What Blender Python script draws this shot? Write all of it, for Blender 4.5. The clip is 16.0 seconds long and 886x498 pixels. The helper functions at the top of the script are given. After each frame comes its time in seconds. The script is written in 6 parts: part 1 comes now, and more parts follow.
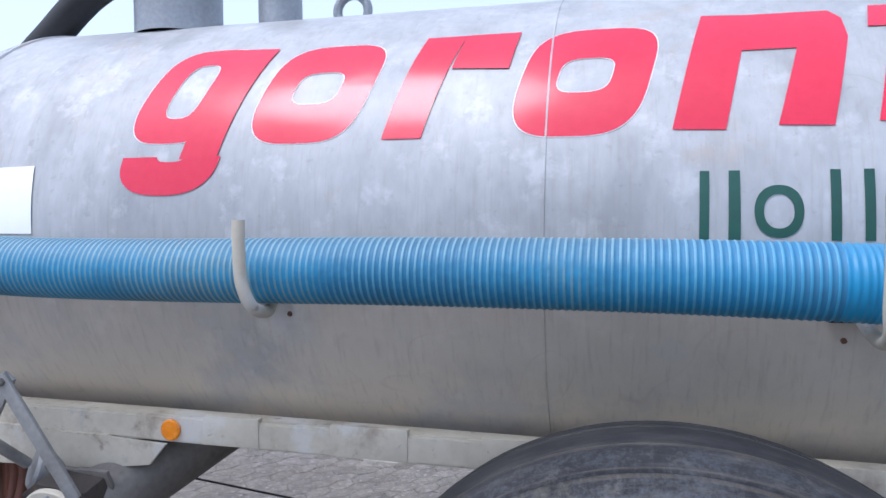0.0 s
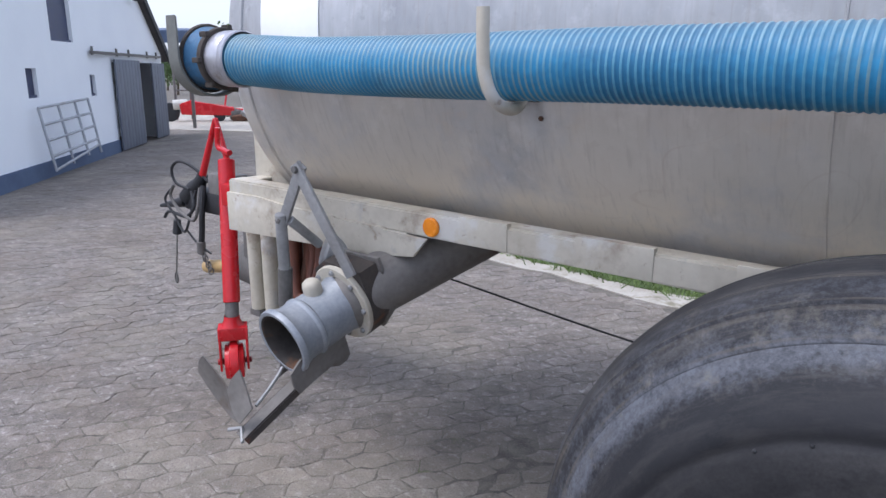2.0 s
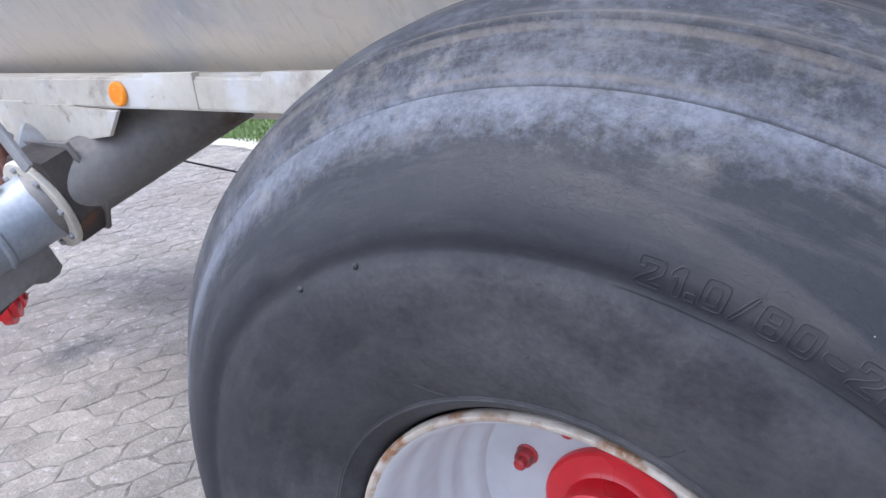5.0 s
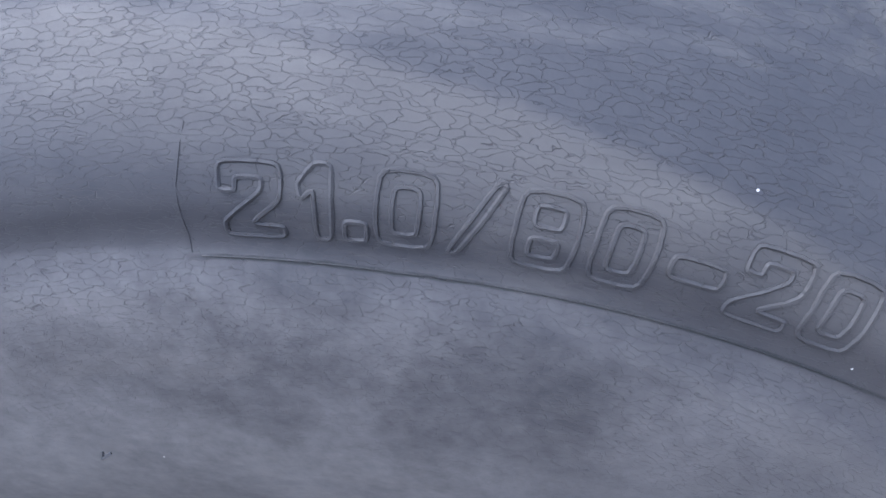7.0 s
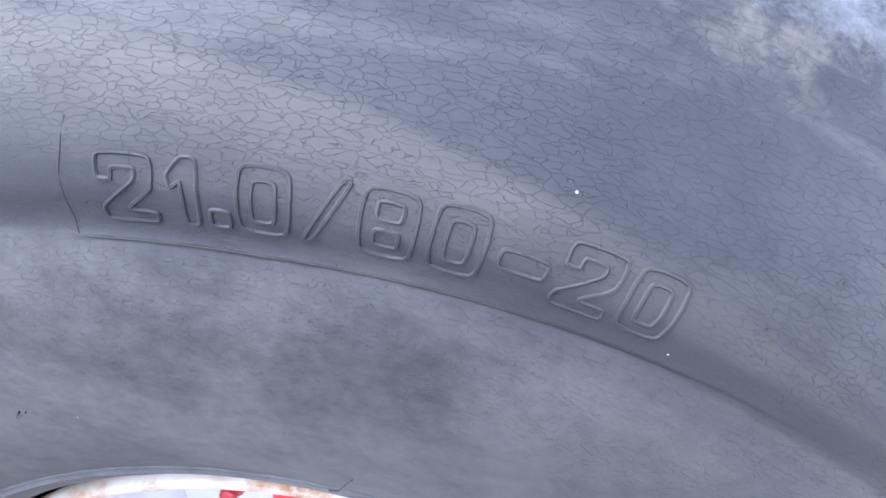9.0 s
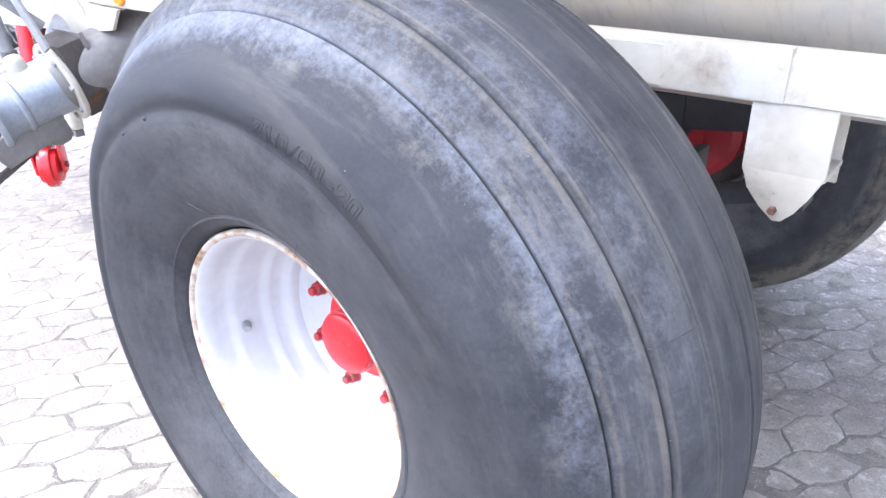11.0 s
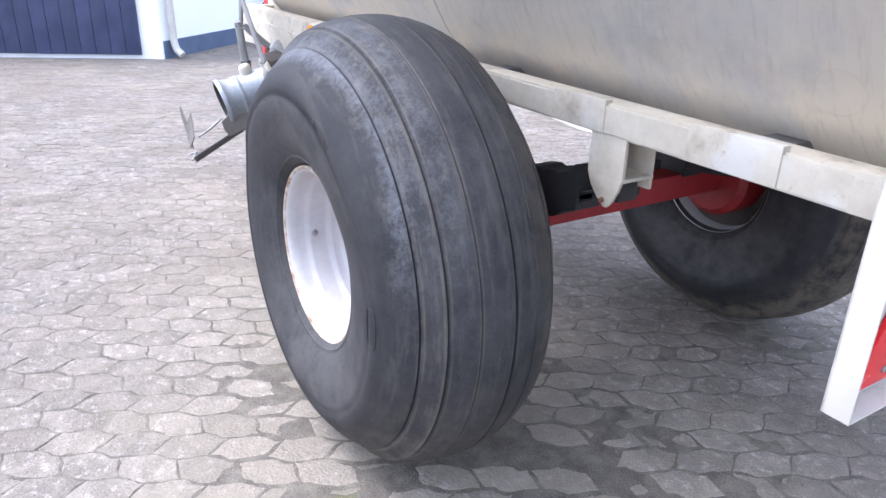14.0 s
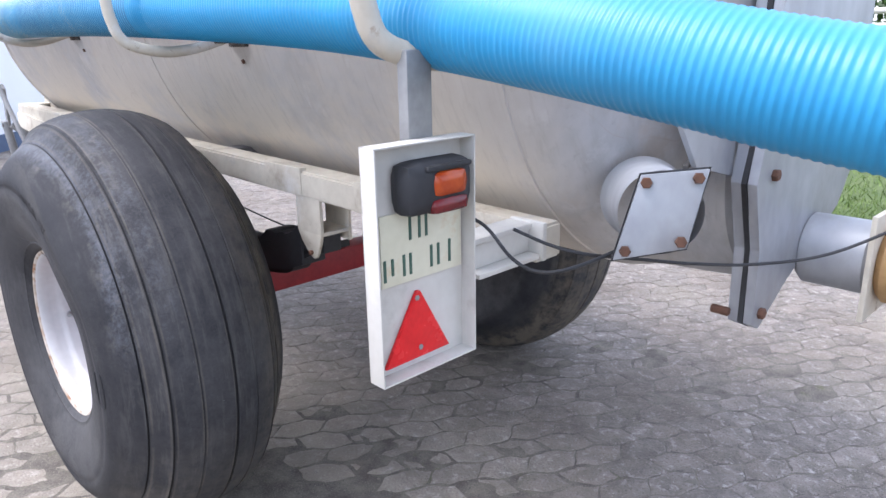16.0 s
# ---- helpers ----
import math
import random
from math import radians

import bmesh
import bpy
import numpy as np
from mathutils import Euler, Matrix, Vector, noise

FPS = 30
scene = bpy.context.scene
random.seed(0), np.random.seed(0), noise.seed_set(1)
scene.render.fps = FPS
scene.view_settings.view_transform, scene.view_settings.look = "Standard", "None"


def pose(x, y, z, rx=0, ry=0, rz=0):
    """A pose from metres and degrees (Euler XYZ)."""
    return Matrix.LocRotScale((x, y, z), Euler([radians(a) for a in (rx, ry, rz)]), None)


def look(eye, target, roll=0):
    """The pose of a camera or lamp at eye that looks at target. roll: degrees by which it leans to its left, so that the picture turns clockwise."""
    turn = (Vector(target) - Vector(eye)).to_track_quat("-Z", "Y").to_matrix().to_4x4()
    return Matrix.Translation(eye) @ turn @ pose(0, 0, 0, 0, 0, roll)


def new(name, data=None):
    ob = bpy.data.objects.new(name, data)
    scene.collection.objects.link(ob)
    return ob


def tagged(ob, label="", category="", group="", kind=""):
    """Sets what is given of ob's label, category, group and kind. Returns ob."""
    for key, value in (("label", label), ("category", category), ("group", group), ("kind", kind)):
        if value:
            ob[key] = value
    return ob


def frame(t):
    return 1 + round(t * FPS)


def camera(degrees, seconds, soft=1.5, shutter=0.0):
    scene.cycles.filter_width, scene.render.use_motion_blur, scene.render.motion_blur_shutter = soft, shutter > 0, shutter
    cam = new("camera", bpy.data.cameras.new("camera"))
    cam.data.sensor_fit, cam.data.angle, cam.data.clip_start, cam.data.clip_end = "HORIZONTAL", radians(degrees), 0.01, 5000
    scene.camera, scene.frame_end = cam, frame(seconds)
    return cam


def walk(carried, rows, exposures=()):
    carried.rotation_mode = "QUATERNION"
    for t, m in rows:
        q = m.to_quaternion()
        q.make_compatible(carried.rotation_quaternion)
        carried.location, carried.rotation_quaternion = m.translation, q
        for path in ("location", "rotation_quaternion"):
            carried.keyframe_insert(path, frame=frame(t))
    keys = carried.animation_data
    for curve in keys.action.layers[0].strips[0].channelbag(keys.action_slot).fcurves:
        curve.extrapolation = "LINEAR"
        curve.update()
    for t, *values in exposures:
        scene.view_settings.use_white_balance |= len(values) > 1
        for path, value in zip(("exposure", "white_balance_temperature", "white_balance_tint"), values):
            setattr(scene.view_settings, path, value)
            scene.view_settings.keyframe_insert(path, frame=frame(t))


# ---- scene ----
cam = camera(64.4, 16.0)
PATH = [
    (0, (-0.086, -1.175, 1.685), (-0.583, 0.761, 1.618), -0.5),
    (0.5, (-0.038, -1.212, 1.674), (-0.858, 0.599, 1.452), -0.5),
    (1, (-0.023, -1.232, 1.653), (-1.089, 0.427, 1.32), -0.8),
    (1.5, (-0.024, -1.171, 1.621), (-1.131, 0.443, 1.213), 0.3),
    (2, (-0.007, -1.078, 1.573), (-1.205, 0.447, 1.084), 0.2),
    (2.5, (0.027, -1.012, 1.519), (-1.236, 0.415, 0.912), 0.1),
    (3, (0.105, -1.005, 1.479), (-1.153, 0.386, 0.782), 0.6),
    (3.2, (0.155, -0.995, 1.474), (-1.088, 0.391, 0.743), 0.3),
    (5.3, (0.243, -0.442, 1.265), (-0.696, 1.178, 0.563), -7.2),
    (5.5, (0.228, -0.404, 1.242), (-0.628, 1.264, 0.547), -7.4),
    (6, (0.228, -0.331, 1.22), (-0.49, 1.361, 0.432), -9.5),
    (6.5, (0.209, -0.281, 1.191), (-0.33, 1.462, 0.371), -10.8),
    (7, (0.212, -0.237, 1.165), (-0.223, 1.488, 0.251), -16.0),
    (7.5, (0.211, -0.219, 1.156), (-0.15, 1.503, 0.205), -15.5),
    (8, (0.214, -0.21, 1.154), (-0.149, 1.503, 0.189), -15.8),
    (8.5, (0.229, -0.214, 1.154), (-0.157, 1.489, 0.179), -15.4),
    (9, (0.262, -0.248, 1.168), (-0.188, 1.441, 0.196), -14.8),
    (9.5, (0.345, -0.327, 1.203), (-0.327, 1.275, 0.212), -13.6),
    (10, (0.484, -0.431, 1.231), (-0.362, 1.109, 0.276), -5.3),
    (10.2, (0.549, -0.469, 1.246), (-0.355, 1.049, 0.305), -3.7),
    (12.3, (1.248, -0.667, 1.429), (-0.207, 0.445, 0.623), 1.9),
    (12.5, (1.317, -0.702, 1.426), (-0.133, 0.398, 0.597), 3.3),
    (13, (1.473, -0.742, 1.445), (0.006, 0.328, 0.609), 2.0),
    (13.5, (1.624, -0.714, 1.453), (0.11, 0.319, 0.653), 2.1),
    (14, (1.776, -0.67, 1.451), (0.21, 0.304, 0.677), 1.4),
    (14.5, (1.884, -0.655, 1.454), (0.29, 0.3, 0.713), -0.6),
    (15, (2.022, -0.649, 1.458), (0.475, 0.403, 0.75), -0.6),
    (15.5, (2.133, -0.613, 1.461), (0.681, 0.587, 0.788), 0.1),
    (16, (2.246, -0.525, 1.489), (0.859, 0.795, 0.909), -1.1),
]
EXPOSURES = [(0, 0.72, 5600, 11), (0.5, 0.66, 5650, 12), (1.5, 0.72, 5740, 13), (3, 0.90, 5850, 13), (5.5, 1.85, 5480, 13), (7, 2.50, 5380, 13), (8.5, 2.92, 5380, 13), (10, 2.86, 5480, 13), (12.5, 2.20, 5780, 14), (14.5, 1.82, 5780, 14), (16, 1.66, 5950, 14)]
walk(cam, [(t, look(eye, target, roll)) for t, eye, target, roll in PATH], EXPOSURES)

# ---- light ----
world = bpy.data.worlds.new("sky")
scene.world = world
world.use_nodes = True
wn = world.node_tree
sky = wn.nodes.new("ShaderNodeTexSky")
sky.sky_type = 'NISHITA'
sky.sun_disc = False
sky.sun_elevation, sky.sun_rotation = radians(61.8), radians(217.7)
sky.air_density, sky.dust_density, sky.ozone_density = 1.0, 4.0, 1.6
veil = wn.nodes.new("ShaderNodeMix")       # thin even cloud in front of the blue
veil.data_type = 'RGBA'
veil.inputs[0].default_value = 0.45
wn.links.new(sky.outputs[0], veil.inputs[6])
veil.inputs[7].default_value = (5.9, 6.0, 6.3, 1)
wn.links.new(veil.outputs[2], wn.nodes["Background"].inputs[0])
wn.nodes["Background"].inputs[1].default_value = 0.15
sun = new("sun", bpy.data.lights.new("sun", 'SUN'))
sun.data.energy, sun.data.angle, sun.data.color = 0.9, radians(24), (1.0, 0.96, 0.91)
sun.matrix_world = look((-3.4, -4.4, 10.4), (0, 0, 0))


# ---- materials ----
def material(name, low, high, rough=0.6, metal=0.0, scale=6.0, bump=0.1, fine=60.0, spots=None, spot_scale=3.0,
             spot_from=0.55, spot_to=0.7, piece=0.0, stretch=(1, 1, 1), rough_vary=0.12, spec=0.5, top=None, stain=None, film=None, lines=None, clear=None, patch=None, laid=False):
    """A surface that wanders between two colours at two scales, with optional stains, bump and a tone for each piece."""
    m = bpy.data.materials.new(name)
    m.use_nodes = True
    n, l = m.node_tree.nodes, m.node_tree.links
    out = n["Principled BSDF"]
    # laid: one sheet of many pieces, whose pattern runs on from piece to piece
    where = n.new("ShaderNodeNewGeometry").outputs["Position"] if laid else n.new("ShaderNodeTexCoord").outputs["Object"]
    mp = n.new("ShaderNodeMapping")
    mp.inputs["Scale"].default_value = stretch
    l.new(where, mp.inputs[0])
    a, b = n.new("ShaderNodeTexNoise"), n.new("ShaderNodeTexNoise")
    for tex, s, d in ((a, scale, 6), (b, fine, 4)):
        tex.inputs["Scale"].default_value, tex.inputs["Detail"].default_value = s, d
        l.new(mp.outputs[0], tex.inputs["Vector"])
    mixf = n.new("ShaderNodeMath")
    mixf.operation = 'MULTIPLY_ADD'
    l.new(b.outputs["Fac"], mixf.inputs[0])
    mixf.inputs[1].default_value = 0.45
    half = n.new("ShaderNodeMath")
    half.operation = 'MULTIPLY_ADD'
    l.new(a.outputs["Fac"], half.inputs[0])
    half.inputs[1].default_value, half.inputs[2].default_value = 1.1, -0.28
    l.new(half.outputs[0], mixf.inputs[2])
    ramp = n.new("ShaderNodeValToRGB")
    ramp.color_ramp.elements[0].position, ramp.color_ramp.elements[1].position = 0.25, 0.75
    ramp.color_ramp.elements[0].color, ramp.color_ramp.elements[1].color = (*low, 1), (*high, 1)
    l.new(mixf.outputs[0], ramp.inputs[0])
    colour = ramp.outputs[0]
    if spots:
        c = n.new("ShaderNodeTexNoise")
        c.inputs["Scale"].default_value, c.inputs["Detail"].default_value = spot_scale, 8
        c.inputs["Roughness"].default_value = 0.65
        l.new(mp.outputs[0], c.inputs["Vector"])
        r = n.new("ShaderNodeMapRange")
        r.inputs[1].default_value, r.inputs[2].default_value = spot_from, spot_to
        l.new(c.outputs["Fac"], r.inputs[0])
        mx = n.new("ShaderNodeMix")
        mx.data_type = 'RGBA'
        l.new(r.outputs[0], mx.inputs[0])
        l.new(colour, mx.inputs[6])
        mx.inputs[7].default_value = (*spots, 1)
        colour = mx.outputs[2]
    def layer(fac, tone):
        q = n.new("ShaderNodeMix")
        q.data_type = 'RGBA'
        l.new(fac, q.inputs[0])
        l.new(colour, q.inputs[6])
        q.inputs[7].default_value = (*tone, 1)
        return q.outputs[2]

    def noise_band(s, lo_, hi_, top_, detail=6):
        t, q = n.new("ShaderNodeTexNoise"), n.new("ShaderNodeMapRange")
        t.inputs["Scale"].default_value, t.inputs["Detail"].default_value, t.inputs["Roughness"].default_value = s, detail, 0.65
        l.new(where, t.inputs["Vector"])
        q.inputs[1].default_value, q.inputs[2].default_value, q.inputs[4].default_value = lo_, hi_, top_
        l.new(t.outputs["Fac"], q.inputs[0])
        return q.outputs[0], t.outputs["Fac"]

    def times(p, q):
        t = n.new("ShaderNodeMath")
        t.operation = 'MULTIPLY'
        l.new(p, t.inputs[0])
        l.new(q, t.inputs[1])
        return t.outputs[0]

    for tone, s, lo_, hi_, amount in stain or ():
        colour = layer(noise_band(s, lo_, hi_, amount)[0], tone)
    if patch:
        # a broad patch of settled dust that also lightens shaded ground, with an uneven edge: tone, middle, reach,
        # strength
        tone, mid, reach, amount = patch
        geo_p, shift, shrink, size, edge_p = n.new("ShaderNodeNewGeometry"), n.new("ShaderNodeVectorMath"), n.new("ShaderNodeVectorMath"), n.new("ShaderNodeVectorMath"), n.new("ShaderNodeMath")
        shift.operation, shrink.operation, size.operation, edge_p.operation = 'SUBTRACT', 'DIVIDE', 'LENGTH', 'MULTIPLY_ADD'
        l.new(geo_p.outputs["Position"], shift.inputs[0])
        shift.inputs[1].default_value, shrink.inputs[1].default_value = mid, reach
        l.new(shift.outputs[0], shrink.inputs[0])
        l.new(shrink.outputs[0], size.inputs[0])
        world_noise = n.new("ShaderNodeTexNoise")
        world_noise.inputs["Scale"].default_value, world_noise.inputs["Detail"].default_value, world_noise.inputs["Roughness"].default_value = 5.0, 8, 0.72
        l.new(geo_p.outputs["Position"], world_noise.inputs["Vector"])
        l.new(world_noise.outputs["Fac"], edge_p.inputs[0])
        edge_p.inputs[1].default_value = 1.8
        l.new(size.outputs["Value"], edge_p.inputs[2])
        q = n.new("ShaderNodeMapRange")
        q.inputs[1].default_value, q.inputs[2].default_value, q.inputs[3].default_value, q.inputs[4].default_value = 0.95, 2.3, amount, 0.0
        l.new(edge_p.outputs[0], q.inputs[0])
        colour = layer(q.outputs[0], tone)
    if film:
        # film: a second tone that strengthens downwards, broken by noise
        tone, z0, z1, amount, x_from, x_to = film
        sp, q = n.new("ShaderNodeSeparateXYZ"), n.new("ShaderNodeMapRange")
        l.new(where, sp.inputs[0])
        q.inputs[1].default_value, q.inputs[2].default_value, q.inputs[3].default_value, q.inputs[4].default_value = z0, z1, 1.0, 0.0
        l.new(sp.outputs[2], q.inputs[0])
        along = n.new("ShaderNodeMapRange")
        along.inputs[1].default_value, along.inputs[2].default_value, along.inputs[3].default_value, along.inputs[4].default_value = x_from, x_to, 1.0, 0.15
        l.new(sp.outputs[0], along.inputs[0])
        colour = layer(times(times(q.outputs[0], along.outputs[0]), noise_band(3.0, 0.25, 0.55, amount)[0]), tone)
        # run-off streaks down the shell
        drip, drip_map, drip_range = n.new("ShaderNodeTexNoise"), n.new("ShaderNodeMapping"), n.new("ShaderNodeMapRange")
        drip_map.inputs["Scale"].default_value = (15, 4, 1.0)
        l.new(where, drip_map.inputs[0])
        l.new(drip_map.outputs[0], drip.inputs["Vector"])
        drip.inputs["Detail"].default_value, drip.inputs["Roughness"].default_value = 5, 0.6
        drip_range.inputs[1].default_value, drip_range.inputs[2].default_value, drip_range.inputs[4].default_value = 0.53, 0.72, 0.26
        l.new(drip.outputs["Fac"], drip_range.inputs[0])
        colour = layer(drip_range.outputs[0], (0.27, 0.235, 0.20))
    if lines:
        tone, s, width, amount = lines
        raw = noise_band(s, 0, 1, 1, 1)[1]
        q1, q2, q3 = n.new("ShaderNodeMath"), n.new("ShaderNodeMath"), n.new("ShaderNodeMapRange")
        q1.operation, q2.operation = 'SUBTRACT', 'ABSOLUTE'
        l.new(raw, q1.inputs[0])
        q1.inputs[1].default_value = 0.5
        l.new(q1.outputs[0], q2.inputs[0])
        q3.inputs[1].default_value, q3.inputs[2].default_value, q3.inputs[3].default_value, q3.inputs[4].default_value = width * 0.4, width, 1.0, 0.0
        l.new(q2.outputs[0], q3.inputs[0])
        colour = layer(times(q3.outputs[0], noise_band(3.3, 0.50, 0.62, amount)[0]), tone)
    # top: another tone on faces that turn upwards, with a wavering edge
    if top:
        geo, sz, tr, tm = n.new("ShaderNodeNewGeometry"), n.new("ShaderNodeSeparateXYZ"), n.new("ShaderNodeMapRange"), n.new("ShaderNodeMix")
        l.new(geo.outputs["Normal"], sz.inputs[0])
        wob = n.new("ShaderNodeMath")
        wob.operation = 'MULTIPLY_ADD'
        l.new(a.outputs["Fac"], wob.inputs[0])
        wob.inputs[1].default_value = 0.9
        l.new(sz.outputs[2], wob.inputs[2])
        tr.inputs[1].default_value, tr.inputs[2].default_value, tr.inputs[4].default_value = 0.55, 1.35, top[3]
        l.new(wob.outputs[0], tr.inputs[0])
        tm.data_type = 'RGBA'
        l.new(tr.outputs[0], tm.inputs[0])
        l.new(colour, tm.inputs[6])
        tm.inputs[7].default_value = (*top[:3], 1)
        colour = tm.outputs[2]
    if clear:
        x0, x1, tone = clear[:3]
        sp, q = n.new("ShaderNodeSeparateXYZ"), n.new("ShaderNodeMapRange")
        l.new(where, sp.inputs[0])
        q.inputs[1].default_value, q.inputs[2].default_value = x0, x1
        l.new(sp.outputs[0], q.inputs[0])
        q.inputs[4].default_value = clear[3]
        colour = layer(q.outputs[0], tone)
    if piece:
        info, isl = n.new("ShaderNodeObjectInfo"), n.new("ShaderNodeNewGeometry")
        add = n.new("ShaderNodeMath")
        add.operation = 'ADD'
        l.new(info.outputs["Random"], add.inputs[0])
        l.new(isl.outputs["Random Per Island"], add.inputs[1])
        fr = n.new("ShaderNodeMath")
        fr.operation = 'FRACT'
        l.new(add.outputs[0], fr.inputs[0])
        mr = n.new("ShaderNodeMapRange")
        mr.inputs[3].default_value, mr.inputs[4].default_value = 1 - piece, 1 + piece
        l.new(fr.outputs[0], mr.inputs[0])
        hsv = n.new("ShaderNodeHueSaturation")
        l.new(mr.outputs[0], hsv.inputs["Value"])
        l.new(colour, hsv.inputs["Color"])
        colour = hsv.outputs[0]
    l.new(colour, out.inputs["Base Color"])
    rr = n.new("ShaderNodeMapRange")
    rr.inputs[3].default_value, rr.inputs[4].default_value = max(0.02, rough - rough_vary), min(1, rough + rough_vary)
    l.new(a.outputs["Fac"], rr.inputs[0])
    l.new(rr.outputs[0], out.inputs["Roughness"])
    out.inputs["Metallic"].default_value = metal
    out.inputs["Specular IOR Level"].default_value = spec
    if bump:
        bp = n.new("ShaderNodeBump")
        bp.inputs["Strength"].default_value, bp.inputs["Distance"].default_value = bump, 0.01
        l.new(mixf.outputs[0], bp.inputs["Height"])
        l.new(bp.outputs[0], out.inputs["Normal"])
    return m


GALV = material("galvanised_steel", (0.27, 0.28, 0.30), (0.44, 0.455, 0.48), 0.48, 0.45, 3.5, 0.05, 26, (0.25, 0.235, 0.215), 2.3, 0.55, 0.76, stretch=(1, 1, 0.6))
# its film is tan dirt, made paler to paint ground bounce on the belly
TANK = material("tank_zinc", (0.33, 0.335, 0.345), (0.50, 0.505, 0.52), 0.5, 0.2, 6, 0.05, 34, (0.28, 0.29, 0.31), 3.0, 0.50, 0.72, stretch=(1, 1, 0.45),
                stain=(((0.56, 0.565, 0.58), 9, 0.55, 0.66, 0.55), ((0.21, 0.205, 0.20), 2.1, 0.58, 0.74, 0.40), ((0.25, 0.25, 0.26), 30, 0.60, 0.70, 0.4), ((0.43, 0.36, 0.30), 5.0, 0.60, 0.68, 0.42)),
                film=((0.64, 0.57, 0.465), 1.18, 1.70, 1.0, 1.15, 1.5), lines=((0.33, 0.22, 0.16), 3.6, 0.006, 0.15))
FRAME = material("cream_paint", (0.42, 0.38, 0.305), (0.57, 0.53, 0.445), 0.6, 0.0, 3.5, 0.08, 40, (0.30, 0.25, 0.195), 6, 0.55, 0.70,
                 stain=(((0.58, 0.575, 0.56), 4.5, 0.56, 0.64, 0.6), ((0.27, 0.275, 0.29), 7, 0.60, 0.70, 0.5), ((0.20, 0.13, 0.08), 24, 0.62, 0.70, 0.6)))
GREY_STEEL = material("grey_steel", (0.22, 0.22, 0.22), (0.38, 0.38, 0.38), 0.5, 0.4, 6, 0.08, 60)
DARK_STEEL = material("dark_steel", (0.09, 0.085, 0.08), (0.19, 0.18, 0.17), 0.65, 0.2, 6, 0.15, 60)
BLACK = material("black_plastic", (0.012, 0.012, 0.014), (0.03, 0.031, 0.035), 0.62, 0, 8, 0.05, 70)
ALU = material("cast_aluminium", (0.23, 0.25, 0.275), (0.37, 0.39, 0.42), 0.5, 0.35, 5, 0.1, 80)
NUT = material("worn_red_nut", (0.32, 0.015, 0.018), (0.46, 0.04, 0.04), 0.45, 0, 30, 0.05, 90, (0.12, 0.07, 0.05), 60, 0.52, 0.62)
RED = material("red_paint", (0.46, 0.006, 0.012), (0.58, 0.014, 0.02), 0.26, 0, 5, 0.03, 60)
RED_OLD = material("worn_red_paint", (0.20, 0.010, 0.014), (0.33, 0.020, 0.024), 0.55, 0, 8, 0.08, 60)
MOUTH = material("rust_stained_mouth", (0.03, 0.026, 0.024), (0.075, 0.065, 0.058), 0.75, 0.2, 9, 0.2, 60, (0.17, 0.075, 0.03), 7, 0.55, 0.68)
HOSE_BROWN = material("red_brown_hose", (0.075, 0.026, 0.016), (0.15, 0.05, 0.028), 0.6, 0, 9, 0.1, 70)
CAP = material("brown_cap", (0.26, 0.15, 0.06), (0.40, 0.25, 0.11), 0.6, 0, 8, 0.08, 60)
ALU_BRIGHT = material("bright_ferrule", (0.36, 0.36, 0.39), (0.52, 0.52, 0.56), 0.35, 0.5, 9, 0.05, 70, (0.28, 0.25, 0.23), 12, 0.58, 0.68)
TAN_HOSE = material("tan_hose", (0.24, 0.15, 0.085), (0.34, 0.23, 0.14), 0.6, 0, 9, 0.1, 70)
# grey steel darkened for the shade below the tank, with grime spots
PIPE = material("grimy_shaded_steel", (0.12, 0.11, 0.10), (0.22, 0.205, 0.19), 0.6, 0.2, 6, 0.1, 60, (0.10, 0.07, 0.05), 5, 0.56, 0.7)
RUST = material("rust", (0.07, 0.035, 0.022), (0.16, 0.075, 0.045), 0.85, 0, 12, 0.2, 90)
GRIME = material("grimy_iron", (0.032, 0.028, 0.026), (0.08, 0.066, 0.056), 0.8, 0.1, 12, 0.2, 90, (0.13, 0.06, 0.035), 9, 0.58, 0.68)
STRAP = material("grey_green_strap", (0.12, 0.125, 0.115), (0.20, 0.205, 0.19), 0.65, 0.1, 8, 0.1, 70, (0.12, 0.075, 0.05), 9, 0.6, 0.7)
COUPLING = material("dusty_blue_coupling", (0.03, 0.10, 0.20), (0.07, 0.19, 0.34), 0.6, 0, 9, 0.1, 70, (0.12, 0.13, 0.13), 6, 0.5, 0.65)
RIM_WHITE = material("white_rim_paint", (0.40, 0.395, 0.40), (0.50, 0.495, 0.50), 0.42, 0, 4, 0.03, 50, (0.36, 0.33, 0.28), 7, 0.62, 0.74)
FLANGE = material("chipped_rim_edge", (0.30, 0.235, 0.17), (0.56, 0.51, 0.44), 0.6, 0, 14, 0.1, 90, (0.24, 0.12, 0.055), 18, 0.50, 0.60)


TYRE_Z = 0.645


